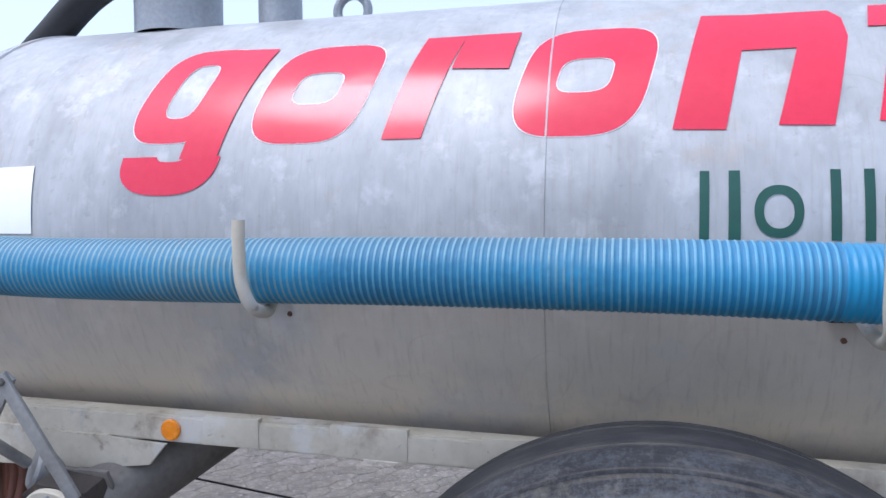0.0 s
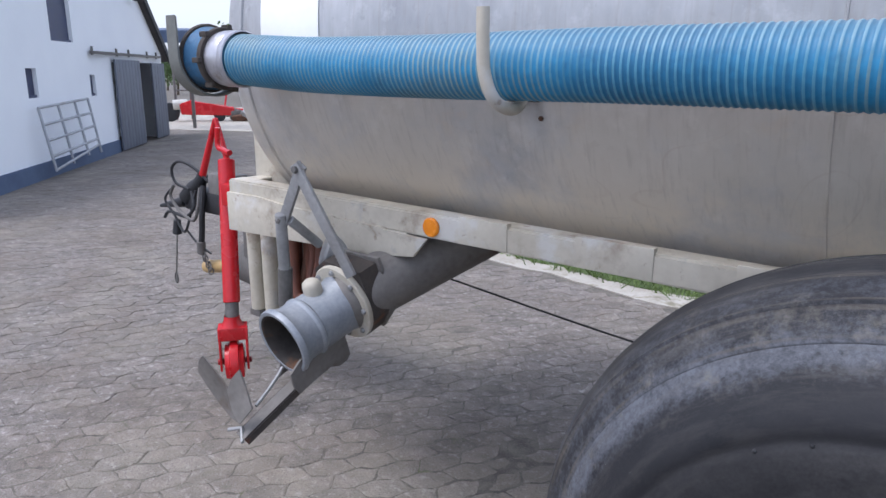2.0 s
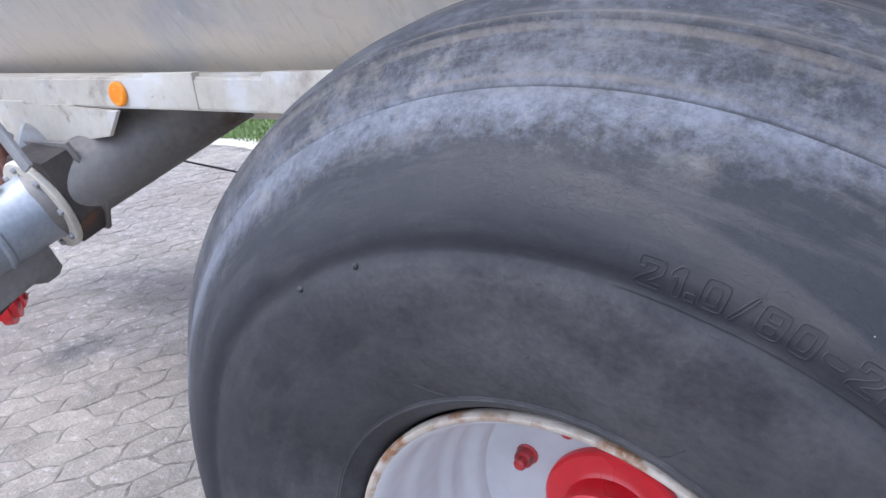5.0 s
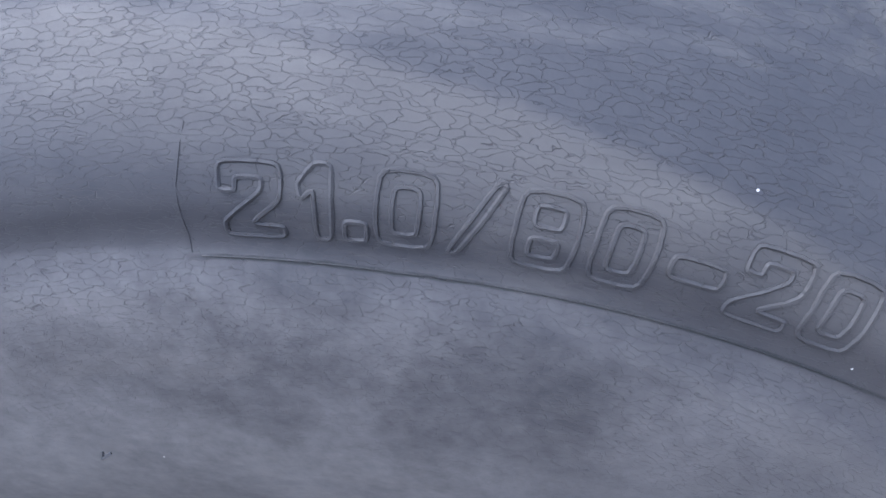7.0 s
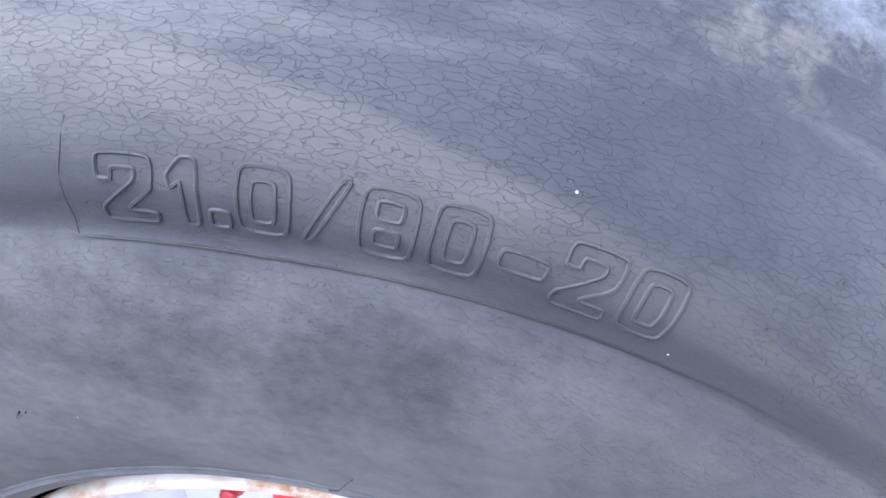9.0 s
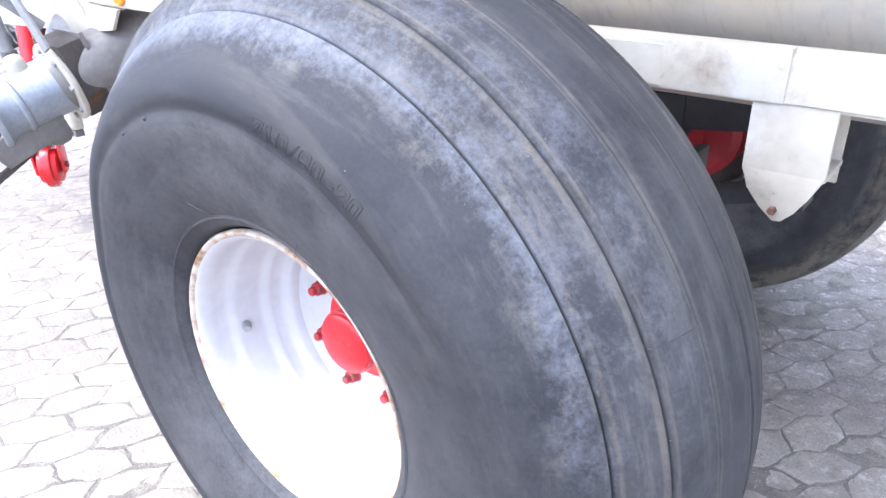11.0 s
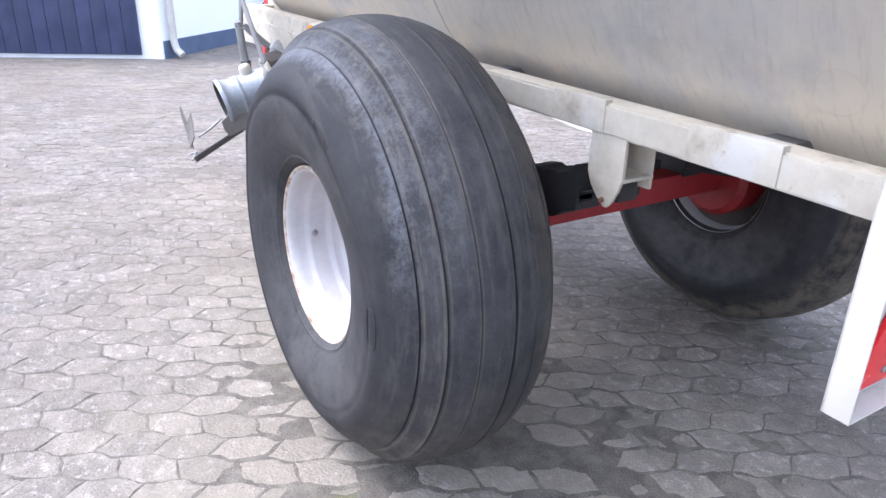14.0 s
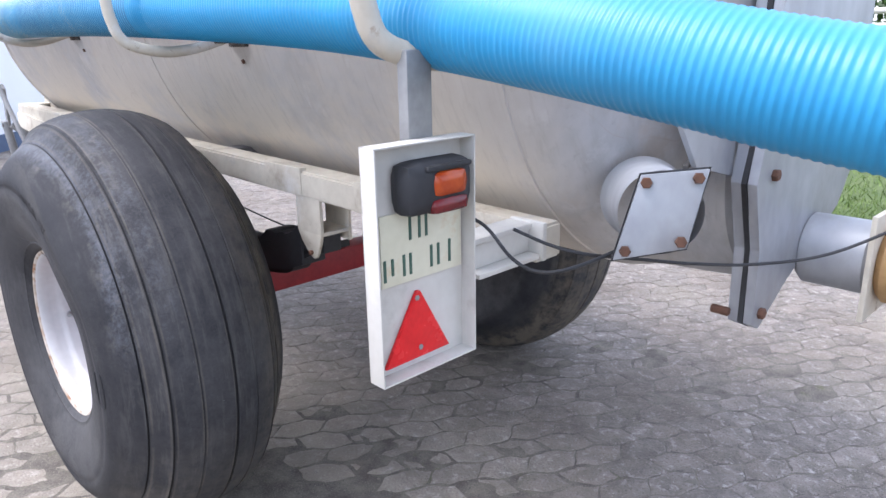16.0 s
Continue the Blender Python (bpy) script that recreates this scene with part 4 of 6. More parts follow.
# ---- wheels ----
def tyre_profile():
    """Half-round section of the worn ribbed tyre: (radius, across), from the outer bead to the inner one."""
    side = [(0.250, 0.034), (0.258, 0.008), (0.268, -0.008), (0.279, -0.015), (0.281, -0.019), (0.285, -0.018), (0.296, -0.025), (0.316, -0.035), (0.345, -0.047), (0.380, -0.057), (0.412, -0.063),
            (0.434, -0.0660), (0.443, -0.0655), (0.4505, -0.0630), (0.456, -0.0625), (0.463, -0.0640), (0.472, -0.0645), (0.486, -0.0605), (0.502, -0.051), (0.520, -0.036), (0.537, -0.021), (0.553, -0.005), (0.566, 0.010),
            (0.5715, 0.0165), (0.5685, 0.0190), (0.5695, 0.0210), (0.5760, 0.0230), (0.588, 0.033), (0.602, 0.045), (0.614, 0.057)]
    crown = []
    for y, d in ((0.060, 0), (0.0625, 0.005), (0.0665, 0.006), (0.0695, 0), (0.100, 0), (0.132, 0), (0.1335, 0.003), (0.137, 0.003), (0.139, 0.001), (0.175, 0), (0.205, 0)):
        crown.append((0.656 - 1.15 * (y - 0.2125) ** 2 * (1 + 14 * (y - 0.2125) ** 2) - d, y))
    half = side + crown
    mirror = [(r, 0.427 - y) for r, y in reversed(half[:-1])]
    far = [(0.656, 0.2200), (0.6505, 0.2225), (0.6500, 0.2275), (0.656, 0.2300)]
    return half + far + [p for p in mirror if p[1] > 0.235]


TYRE_PROFILE = tyre_profile()


def flatten(v):
    """Lets a tyre's foot sit flat on the ground."""
    if v.z < 0.001:
        v.z = 0.001
    return v


def ease(v, a, b):
    k = min(1.0, max(0.0, (v - a) / (b - a)))
    return k * k * (3 - 2 * k)


def sagged(r, y, a):
    """The tyre's own shape under load: side wall fuller above than at the sides, tread a little longer than high, back wall drawn in."""
    if y < 0:
        y *= 0.78 + 0.22 * ease(math.sin(a), 0.30, 0.72)
    elif y > 0.2135:
        y = 0.2135 + (y - 0.2135) * 0.94
    wide = 1 + 0.017 * ease(r, 0.50, 0.60)
    return Vector((wide * r * math.cos(a), y, r * math.sin(a) * (1 - 0.006 * ease(r, 0.50, 0.62))))


def tyre_bm(m, steps=200):
    bm = fresh()
    rings = []
    for r, y in TYRE_PROFILE:
        rings.append([bm.verts.new(flatten(m @ sagged(r, y, 2 * math.pi * i / steps))) for i in range(steps)])
    for a, b in zip(rings, rings[1:] + rings[:1]):
        for i in range(steps):
            j = (i + 1) % steps
            bm.faces.new((a[i], a[j], b[j], b[i]))
    return bm


def side_y(r):
    """How far out the outer side wall lies at a radius."""
    for (r0, y0), (r1, y1) in zip(TYRE_PROFILE, TYRE_PROFILE[1:]):
        if r0 <= r <= r1 and r1 > r0:
            return y0 + (y1 - y0) * (r - r0) / (r1 - r0)
    return 0.0


def side_point(r, a, out=0.0):
    return sagged(r, side_y(r), a) - Vector((0, out, 0))


WHEEL_Y = 0.0
OUT_M = Matrix(((1, 0, 0, 0), (0, 0, -1, 0), (0, 1, 0, 0), (0, 0, 0, 1)))     # local z points to the outside (-y)


def build_wheel(at, facing, lean=0.0, toe=0.0):
    """A dished white rim with its tyre, hub and nuts; facing -1 looks to -y, +1 to +y."""
    turn = Matrix.Translation(at) @ (Matrix() if facing < 0 else pose(0, 0, 0, 0, 0, 180)) @ pose(0, 0, 0, lean, 0, toe)
    tyre_turn, turn = turn, Matrix.Translation((0.004, 0, -0.005)) @ turn
    rimb = lathe(fresh(), [(0.246, -0.395), (0.259, -0.395), (0.260, -0.378), (0.246, -0.36), (0.236, -0.30), (0.222, -0.22), (0.220, -0.19), (0.222, -0.16), (0.236, -0.09), (0.240, -0.055), (0.243, -0.028), (0.252, -0.012), (0.2590, -0.007),
                           (0.2590, -0.001), (0.251, -0.002), (0.245, -0.008), (0.2405, -0.018), (0.2385, -0.034), (0.2375, -0.052), (0.2345, -0.060), (0.229, -0.066), (0.2265, -0.075), (0.2235, -0.118), (0.2205, -0.127), (0.2130, -0.133), (0.2105, -0.142), (0.2095, -0.158), (0.2030, -0.166), (0.1940, -0.169), (0.1890, -0.176), (0.1860, -0.190), (0.1760, -0.194), (0.09, -0.196), (0.09, -0.208), (0.196, -0.210)], OUT_M, 128)
    bmesh.ops.transform(rimb, matrix=turn, verts=rimb.verts)
    rim = part("wheel_rim", rimb, RIM_WHITE, tanker, "white painted deep dished steel rim", 50)
    # added dark disc that gives the rim's inside its shade and grime
    plate_b = lathe(fresh(), [(0.10, -0.318), (0.232, -0.318), (0.233, -0.308), (0.232, -0.300), (0.10, -0.300)], OUT_M, 64, closed=True)
    bmesh.ops.transform(plate_b, matrix=turn, verts=plate_b.verts)
    part("back_plate", plate_b, GRIME, rim, "dark disc added for the shaded, grimy inside of the wheel")
    lip = lathe(fresh(), [(0.2500, -0.003), (0.2535, 0.0022), (0.2585, 0.0030), (0.2615, -0.002), (0.2605, -0.010)], OUT_M, 128)
    bmesh.ops.transform(lip, matrix=turn, verts=lip.verts)
    part("rim_edge", lip, FLANGE, rim, "rust-chipped rim edge", 60)
    t = tyre_bm(tyre_turn)
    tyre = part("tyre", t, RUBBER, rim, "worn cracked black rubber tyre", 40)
    hub = lathe(fresh(), [(0.092, -0.197), (0.092, -0.186), (0.088, -0.182), (0.066, -0.180), (0.060, -0.176), (0.058, -0.150), (0.0605, -0.147), (0.0605, -0.140), (0.058, -0.1385), (0.057, -0.132), (0.052, -0.1285), (0.030, -0.1265), (0, -0.126)], OUT_M, 56)
    bmesh.ops.transform(hub, matrix=turn, verts=hub.verts)
    part("hub_cap", hub, RED, rim, "glossy red hub cap")
    for i in range(8):
        a = 2 * math.pi * i / 8 + radians(23)
        p = Vector((0.130 * math.cos(a), 0.196, 0.130 * math.sin(a)))
        nb = fresh()
        m, _ = axis_to(p, p + Vector((0, -1, 0)))
        lathe(nb, [(0.016, 0), (0.016, 0.003), (0.0135, 0.004), (0.013, 0.016), (0.0105, 0.019), (0.0085, 0.019), (0.0085, 0.028), (0.006, 0.030), (0, 0.030)], m, 12)
        bmesh.ops.transform(nb, matrix=turn, verts=nb.verts)
        part("wheel_nut", nb, NUT, rim, "red painted wheel nut")
    vb = fresh()
    rod(vb, (-0.2255, 0.088, -0.021), (-0.208, 0.078, -0.021), 0.0100, 0.0075, 12)
    bmesh.ops.transform(vb, matrix=turn, verts=vb.verts)
    part("tyre_valve", vb, GREY_STEEL, rim, "small metal tyre valve")
    return rim, tyre


LEAN_IN, TOE = 0.0, 0.0     # the near wheel's camber and toe
WM = Matrix.Translation((0, WHEEL_Y, AXLE_Z)) @ pose(0, 0, 0, LEAN_IN, 0, TOE)
rim, tyre = build_wheel((0, WHEEL_Y, AXLE_Z), -1, LEAN_IN, TOE)
build_wheel((-0.028, 2.156, AXLE_Z), 1)


# raised size marking on the side wall, each character bent round the wheel
MARKS = (("2", 76.5, 74.3), ("1", 73.75, 72.55), (".", 72.1, 71.3), ("0", 71.0, 68.95), ("/", 68.45, 66.70), ("8", 66.25, 64.1), ("0", 63.5, 61.45), ("-", 60.85, 58.95), ("2", 58.45, 56.25), ("0", 55.75, 53.7))


def round_box(u0, v0, u1, v1):
    return [(u0, v0), (u1, v0), (u1, v1), (u0, v1)]


# outlines of the moulded block figures, in a unit cell
FIGURES = {
    "0": (round_box(0, 0, 1, 1), round_box(0.27, 0.19, 0.73, 0.81)),
    "8": (round_box(0, 0, 1, 1), round_box(0.27, 0.17, 0.73, 0.43), round_box(0.27, 0.58, 0.73, 0.83)),
    "2": ([(0, 0.64), (0, 1), (1, 1), (1, 0.55), (0.42, 0.18), (1, 0.18), (1, 0), (0, 0), (0, 0.22), (0.70, 0.66), (0.70, 0.81), (0.27, 0.81), (0.27, 0.64)],),
    "1": ([(0, 0.74), (0.5, 1), (1, 1), (1, 0), (0.5, 0), (0.5, 0.70), (0.14, 0.56)],),
    "/": ([(0, 0), (0.22, 0), (1, 1), (0.78, 1)],),
    "-": (round_box(0, 0, 1, 1),), ".": (round_box(0, 0, 1, 1),)}


def rounded(points, times=2, keep=0.86):
    """Cuts the corners of a closed outline."""
    for _ in range(times):
        out = []
        for p, q in zip(points, points[1:] + points[:1]):
            out += [(p[0] * keep + q[0] * (1 - keep), p[1] * keep + q[1] * (1 - keep)), (p[0] * (1 - keep) + q[0] * keep, p[1] * (1 - keep) + q[1] * keep)]
        points, keep = out, 0.75
    return points


def size_marking():
    for sign, a0, a1 in MARKS:
        k = (76.5 - a0) / 22
        lo, hi = (0.4572 + 0.0055 * k, 0.4805 + 0.0048 * k) if sign not in ".-" else ((0.4585, 0.4650) if sign == "." else (0.4680, 0.4750))
        out = fresh()
        for outline in FIGURES[sign]:
            loop = rounded(outline)
            pts = []
            for p, q in zip(loop, loop[1:] + loop[:1]):
                for f in (0, 0.25, 0.5, 0.75):
                    u, v = p[0] + (q[0] - p[0]) * f, p[1] + (q[1] - p[1]) * f
                    pts.append(WM @ side_point(lo + (hi - lo) * v, radians(a0 + (a1 - a0) * u), -0.00006))
            tube(out, pts + pts[:2], 0.00085, 6)
        part("size_mark", out, RUBBER, rim, "raised tyre size character " + sign)


size_marking()


def side_line(points, r=0.0011):
    return tube(fresh(), [WM @ side_point(a, b, 0.0) for a, b in points], r, 6)


def rounded_mark(r0, r1, a0, a1):
    """A closed long outline on the side wall with rounded ends."""
    loop = rounded([(r0, a0), (r1, a0), (r1, a1), (r0, a1)], 3)
    fine = [(p[0] + (q[0] - p[0]) * f, radians(p[1] + (q[1] - p[1]) * f)) for p, q in zip(loop, loop[1:] + loop[:1]) for f in (0, 0.25, 0.5, 0.75)]
    return fine + fine[:1]


part("raised_panel_edge", side_line([(0.4495 + 0.005 * max(0, 70 - a) / 18, radians(a)) for a in np.linspace(77.7, 52, 40)], 0.00035), RUBBER, rim)
part("raised_panel_edge", side_line([(r, radians(78.1 - max(0, r - 0.470) * 25)) for r in np.linspace(0.4505, 0.490, 8)], 0.0003), RUBBER, rim)
part("side_rib", side_line([(0.285, radians(a)) for a in range(0, 361, 3)], 0.0014), RUBBER, rim)
part("mould_mark", side_line(rounded_mark(0.449, 0.487, -6.8, 5.8), 0.0019), RUBBER, rim)
for r, a in ((0.448, 109.2), (0.447, 119.6)):
    nb = fresh()
    bmesh.ops.create_icosphere(nb, subdivisions=2, radius=0.0035, matrix=Matrix.Translation(WM @ side_point(r, radians(a))))
    part("rubber_nub", nb, BLACK, rim)
for (r, a, r2, a2) in ((0.297, 66.5, 0.330, 64.5), (0.287, 106, 0.315, 112), (0.36, 88, 0.362, 87)):
    p, q = side_point(r, radians(a), 0.004), side_point(r2, radians(a2), 0.006)
    part("rubber_hair", tube(fresh(), [WM @ p, WM @ ((p + q) / 2 + Vector((0, -0.003, 0))), WM @ q], 0.0007, 5), BLACK, rim)
# a crease across shoulder and tread
crease = [WM @ (sagged(r - 0.0010, y, radians(a)) + Vector((0, 0.0010, 0))) for k, (r, y) in enumerate(TYRE_PROFILE[17:38]) for a in (27.6 - 0.21 * k,)]
part("rubber_crease", tube(fresh(), smooth_line(crease, 4), 0.0013, 6), BLACK, rim, "dark crease across the tyre")


# ---- suction hose in its cradles ----
HY = 0.285


def hose_line():
    pts = [(-1.87, HY, 1.607), (-1.72, HY, 1.598), (-1.5, HY, 1.588), (-1.1, HY, 1.584), (-0.6, HY, 1.586), (0.0, HY, 1.580), (0.6, HY, 1.562), (1.0, HY, 1.545), (1.3, HY, 1.522), (1.6, 0.295, 1.485), (1.8, 0.305, 1.453), (2.0, 0.33, 1.417), (2.3, 0.37, 1.375), (2.7, 0.40, 1.33)]
    return smooth_line(pts, 60)


hose = base("suction_hose", (-1.79, HY, 1.53), "blue ribbed suction hose lying in the tanker's side hooks", "hose")
dense = hose_line()
lens = [0.0]
for a, b in zip(dense, dense[1:]):
    lens.append(lens[-1] + (b - a).length)
# narrow raised rib over a wider valley, closer together where the hose is bent towards the rear
RIB_SHAPE = (0.0, 0.0009, 0.0023, 0.0027, 0.0023, 0.0009)
line, rads, spot = [], [], []
k, s, step = 0, 0.0, 0
while s < lens[-1] - 0.02:
    while lens[k + 1] < s:
        k += 1
    f = (s - lens[k]) / (lens[k + 1] - lens[k])
    line.append(dense[k].lerp(dense[k + 1], f))
    x = line[-1].x
    rads.append(0.0757 - RIB_SHAPE[step % 6] * (1.0 if x < 0.4 else 0.55))
    spot.append((step % 6, x))
    s += (0.0152 if x < 0.34 else 0.0115) / 6
    step += 1
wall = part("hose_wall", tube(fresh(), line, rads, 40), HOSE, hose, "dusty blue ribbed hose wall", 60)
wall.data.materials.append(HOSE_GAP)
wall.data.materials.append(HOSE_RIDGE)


def hose_slot(i):
    """Worn ridges painted pale for their highlights and grimy valleys on the front stretch, even blue to the rear."""
    at, x = spot[min(i // 40, len(spot) - 1)]
    if x > 0.30:
        return 0
    return 2 if at in (5, 0) else 1


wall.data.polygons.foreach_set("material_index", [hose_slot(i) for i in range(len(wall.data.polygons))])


def collar(x0, x1, prof, mat, name, label=""):
    m, h = axis_to((x0, HY, 1.606 + (-1.79 - x0) * 0.02), (x1, HY, 1.606 + (-1.79 - x1) * 0.02))
    return part(name, lathe(fresh(), [(r, z * h) for r, z in prof], m, 40), mat, hose, label)


collar(-1.845, -1.935, [(0.080, 0), (0.084, 0.02), (0.0845, 0.25), (0.082, 0.3), (0.0845, 0.36), (0.0845, 0.8), (0.082, 1.0), (0.06, 1.0)], ALU_BRIGHT, "hose_ferrule", "pale metal ferrule")
collar(-1.935, -1.955, [(0.07, 0), (0.093, 0.0), (0.095, 0.2), (0.095, 0.8), (0.093, 1), (0.07, 1)], GRIME, "clamp_ring", "dark rusty clamp ring")
for a in np.linspace(0, 2 * math.pi, 7, endpoint=False):
    c, s = math.cos(a + 0.5), math.sin(a + 0.5)
    part("clamp_lug", box(fresh(), (-1.965, HY + 0.096 * c - 0.008, 1.609 + 0.096 * s - 0.008), (-1.930, HY + 0.096 * c + 0.008, 1.609 + 0.096 * s + 0.008), 0.003), GRIME, hose)
collar(-1.955, -2.02, [(0.07, 0), (0.086, 0.0), (0.088, 0.1), (0.088, 0.5), (0.092, 0.75), (0.097, 0.9), (0.097, 1), (0.06, 1)], COUPLING, "coupling_sleeve", "dusty blue painted coupling")
collar(-2.02, -2.035, [(0.06, 0), (0.103, 0.0), (0.106, 0.3), (0.106, 0.7), (0.103, 1), (0.07, 1), (0.05, 0.2), (0, 0.2)], GRIME, "coupling_flange", "dark rust-brown coupling flange")


def cradle(x, twist=0.0, tip=1.70, lift=0.0, mat=FRAME, r=0.014):
    """A bent bar hook that carries the hose: out of the tank, under the hose and up its outside."""
    z0 = 1.478 + tz(x) * 0.6 + lift
    pts = [(x + 0.03 + twist, 0.49, z0 + 0.035), (x + 0.03 + twist * 0.75, 0.42, z0 + 0.012), (x + 0.028 + twist * 0.45, 0.34, z0 - 0.008), (x + 0.022 + twist * 0.2, 0.26, z0 - 0.012), (x + 0.008, 0.18, z0 + 0.012), (x, 0.155, z0 + 0.065), (x, 0.147, z0 + 0.14), (x, 0.147, tip)]
    hook = part("hose_hook", tube(fresh(), smooth_line(pts, 8), r, 14), mat, tanker, "bare metal hose hook")
    zb = z0 - 0.045
    root = Vector((x + 0.03 + twist, 0.0, z0 + 0.035))
    skin = YC - math.sqrt(TR ** 2 - (root.z - ZC - tz(x)) ** 2)
    part("hook_bracket", box(fresh(), (root.x - 0.022, 0.40, root.z - 0.030), (root.x + 0.022, skin + 0.012, root.z - 0.014), 0.003), GRIME, hook, "rusty hook bracket")
    part("hook_pad", box(fresh(), (root.x - 0.045, skin - 0.004, root.z - 0.040), (root.x + 0.045, skin + 0.014, root.z + 0.030), 0.003), GRIME, hook, "rust-brown mounting pad")
    part("hook_bolt", bolt(fresh(), (x + 0.02 + twist * 0.6, YC - math.sqrt(TR ** 2 - (zb - ZC - tz(x)) ** 2) + 0.001, zb), (0, -1, -0.25), 0.007, 0.006), RUST, hook)
    return hook


cradle(-0.868, twist=-0.13, lift=0.020)
cradle(0.352, tip=1.73)
cradle(1.372, tip=1.72, r=0.02)
# the front cradle is a half shell of bent plate
fc = fresh()
arc = [(-0.113, 0.118), (-0.1132, 0.06)] + [(0.113 * math.sin(a), -0.113 * math.cos(a)) for a in np.linspace(-1.57, 1.15, 22)]
for k, (u, v) in enumerate(arc):
    wide = 0.050 + 0.030 * k / len(arc)
    d = Vector((0, u, v)).normalized() * 0.007
    ring = [Vector((xx, HY + u, 1.613 + v)) for xx in (-2.062, -2.062 + wide)]
    arc[k] = [fc.verts.new(p) for p in (ring[0], ring[1], ring[1] + d, ring[0] + d)]
for a, b in zip(arc, arc[1:]):
    for q in range(4):
        fc.faces.new((a[q], a[(q + 1) % 4], b[(q + 1) % 4], b[q]))
fc.faces.new(arc[0]), fc.faces.new(arc[-1])
front_cradle = part("front_cradle", fc, STRAP, tanker, "grey-green flat strap cradle under the hose coupling")
# ---- filling valve with its lever, on a slanting pipe below the chassis ----
VA, VB = Vector((-1.620, 0.186, 0.775)), Vector((-1.602, 0.424, 0.846))
VD = (VB - VA).normalized()
VM, VL = axis_to(VA, VB)
valve_body = lathe(fresh(), [(0.096, 0), (0.106, 0), (0.109, 0.006), (0.109, 0.018), (0.102, 0.026), (0.094, 0.05), (0.094, 0.085), (0.099, 0.092), (0.099, 0.10), (0.093, 0.108), (0.093, VL - 0.01), (0.1, VL), (0.083, VL), (0.083, 0.12), (0.086, 0.03)], VM, 48, closed=True)
mouth = lathe(fresh(), [(0.0945, 0.001), (0.0905, 0.004), (0.0850, 0.03), (0.0825, 0.118), (0.05, 0.13), (0, 0.135)], VM, 40)
valve_p = part("filling_valve", valve_body, ALU, tanker, "grey cast filling valve")
part("valve_flange", lathe(fresh(), [(0.08, VL - 0.004), (0.128, VL - 0.004), (0.131, VL), (0.131, VL + 0.012), (0.128, VL + 0.016), (0.08, VL + 0.016)], VM, 40, closed=True), FRAME, valve_p, "cream bolted flange")
for a in np.linspace(0, 2 * math.pi, 8, endpoint=False):
    p = VM @ Vector((0.113 * math.cos(a), 0.113 * math.sin(a), VL - 0.004))
    part("flange_bolt", bolt(fresh(), p, -VD, 0.009, 0.009), GREY_STEEL, valve_p)
part("valve_inner", mouth, MOUTH, valve_p, "rust-stained flap inside the valve")
side = VM.to_3x3() @ Vector((0, 1, 0))
upv = (Vector((0, 0, 1)) - VD * VD.z).normalized()
dome_c = VA + VD * 0.160 + upv * 0.092
bd = lathe(fresh(), [(0.030, -0.01), (0.030, 0.022), (0.027, 0.034), (0.018, 0.042), (0, 0.045)], axis_to(dome_c, dome_c + upv)[0], 24)
part("valve_dome", bd, FRAME, valve_p)
part("valve_pipe", pipe(fresh(), VB + VD * 0.012, Vector((-1.300, 0.925, 1.095)), 0.102, 0.006, 40), PIPE, tanker, "grimy grey steel filling pipe")
part("valve_gate", slab(fresh(), [(-0.128, -0.04), (-0.06, -0.122), (0.05, -0.122), (0.122, -0.04), (0.128, 0.09), (0.06, 0.135), (-0.11, 0.125)], VM @ Matrix.Translation((0, 0, VL + 0.017)), 0.075, 0.006), GRIME, valve_p, "dark slide gate housing")

part("gate_strap", slab(fresh(), [(-0.140, -0.04), (-0.06, -0.132), (0.05, -0.132), (0.132, -0.03), (0.150, 0.10), (0.12, 0.135), (-0.12, 0.140)], VM @ Matrix.Translation((0, 0, VL + 0.092)), 0.012, 0.002), PIPE, valve_p, "grimy steel gate cover plate")
part("gate_lug", box(fresh(), (0.085, -0.12, VL + 0.055), (0.16, -0.075, VL + 0.135), 0.006, VM), GRIME, valve_p, "dark gate guide lug")

# lever below the valve with its forked pads
ROOT, TIP = Vector((-1.608, 0.231, 0.640)), Vector((-1.640, 0.041, 0.525))
lm = frame_of(ROOT + (ROOT - TIP) * 0.75, TIP - ROOT, (1, 0, 0.2))
ln = (TIP - ROOT).length
lev = part("valve_lever", box(fresh(), (0.10, -0.030, -0.004), (ln * 1.78, 0.030, 0.004), 0.002, lm), PIPE, tanker, "grimy bent steel coupling lever")
trough = slab(fresh(), [(0.160, 0.700), (0.200, 0.735), (0.288, 0.752), (0.382, 0.768), (0.405, 0.690), (0.391, 0.672), (0.357, 0.662), (0.319, 0.675), (0.250, 0.650), (0.193, 0.628), (0.172, 0.655)], frame_of((-1.55, 0, 0), (0, 1, 0), (0, 0, 1)), -0.008, 0.002)
part("valve_trough", trough, PIPE, lev, "grimy wedge plate under the valve")
part("valve_trough", slab(fresh(), [(0.19, 0.640), (0.319, 0.680), (0.357, 0.667), (0.357, 0.76), (0.22, 0.70)], frame_of((-1.67, 0, 0), (0, 1, 0), (0, 0, 1)), 0.006, 0.002), PIPE, lev)
part("lever_side_arm", tube(fresh(), smooth_line([(-1.585, 0.055, 0.632), (-1.592, 0.10, 0.655), (-1.60, 0.145, 0.683), (-1.606, 0.175, 0.706)], 6), 0.0055, 8), GREY_STEEL, lev, "thin bent side arm")
for e in (-0.030, 0.026):
    part("lever_flange", box(fresh(), (0.10, e, -0.022), (ln * 1.78, e + 0.004, 0.004), 0.001, lm), GRIME, lev)


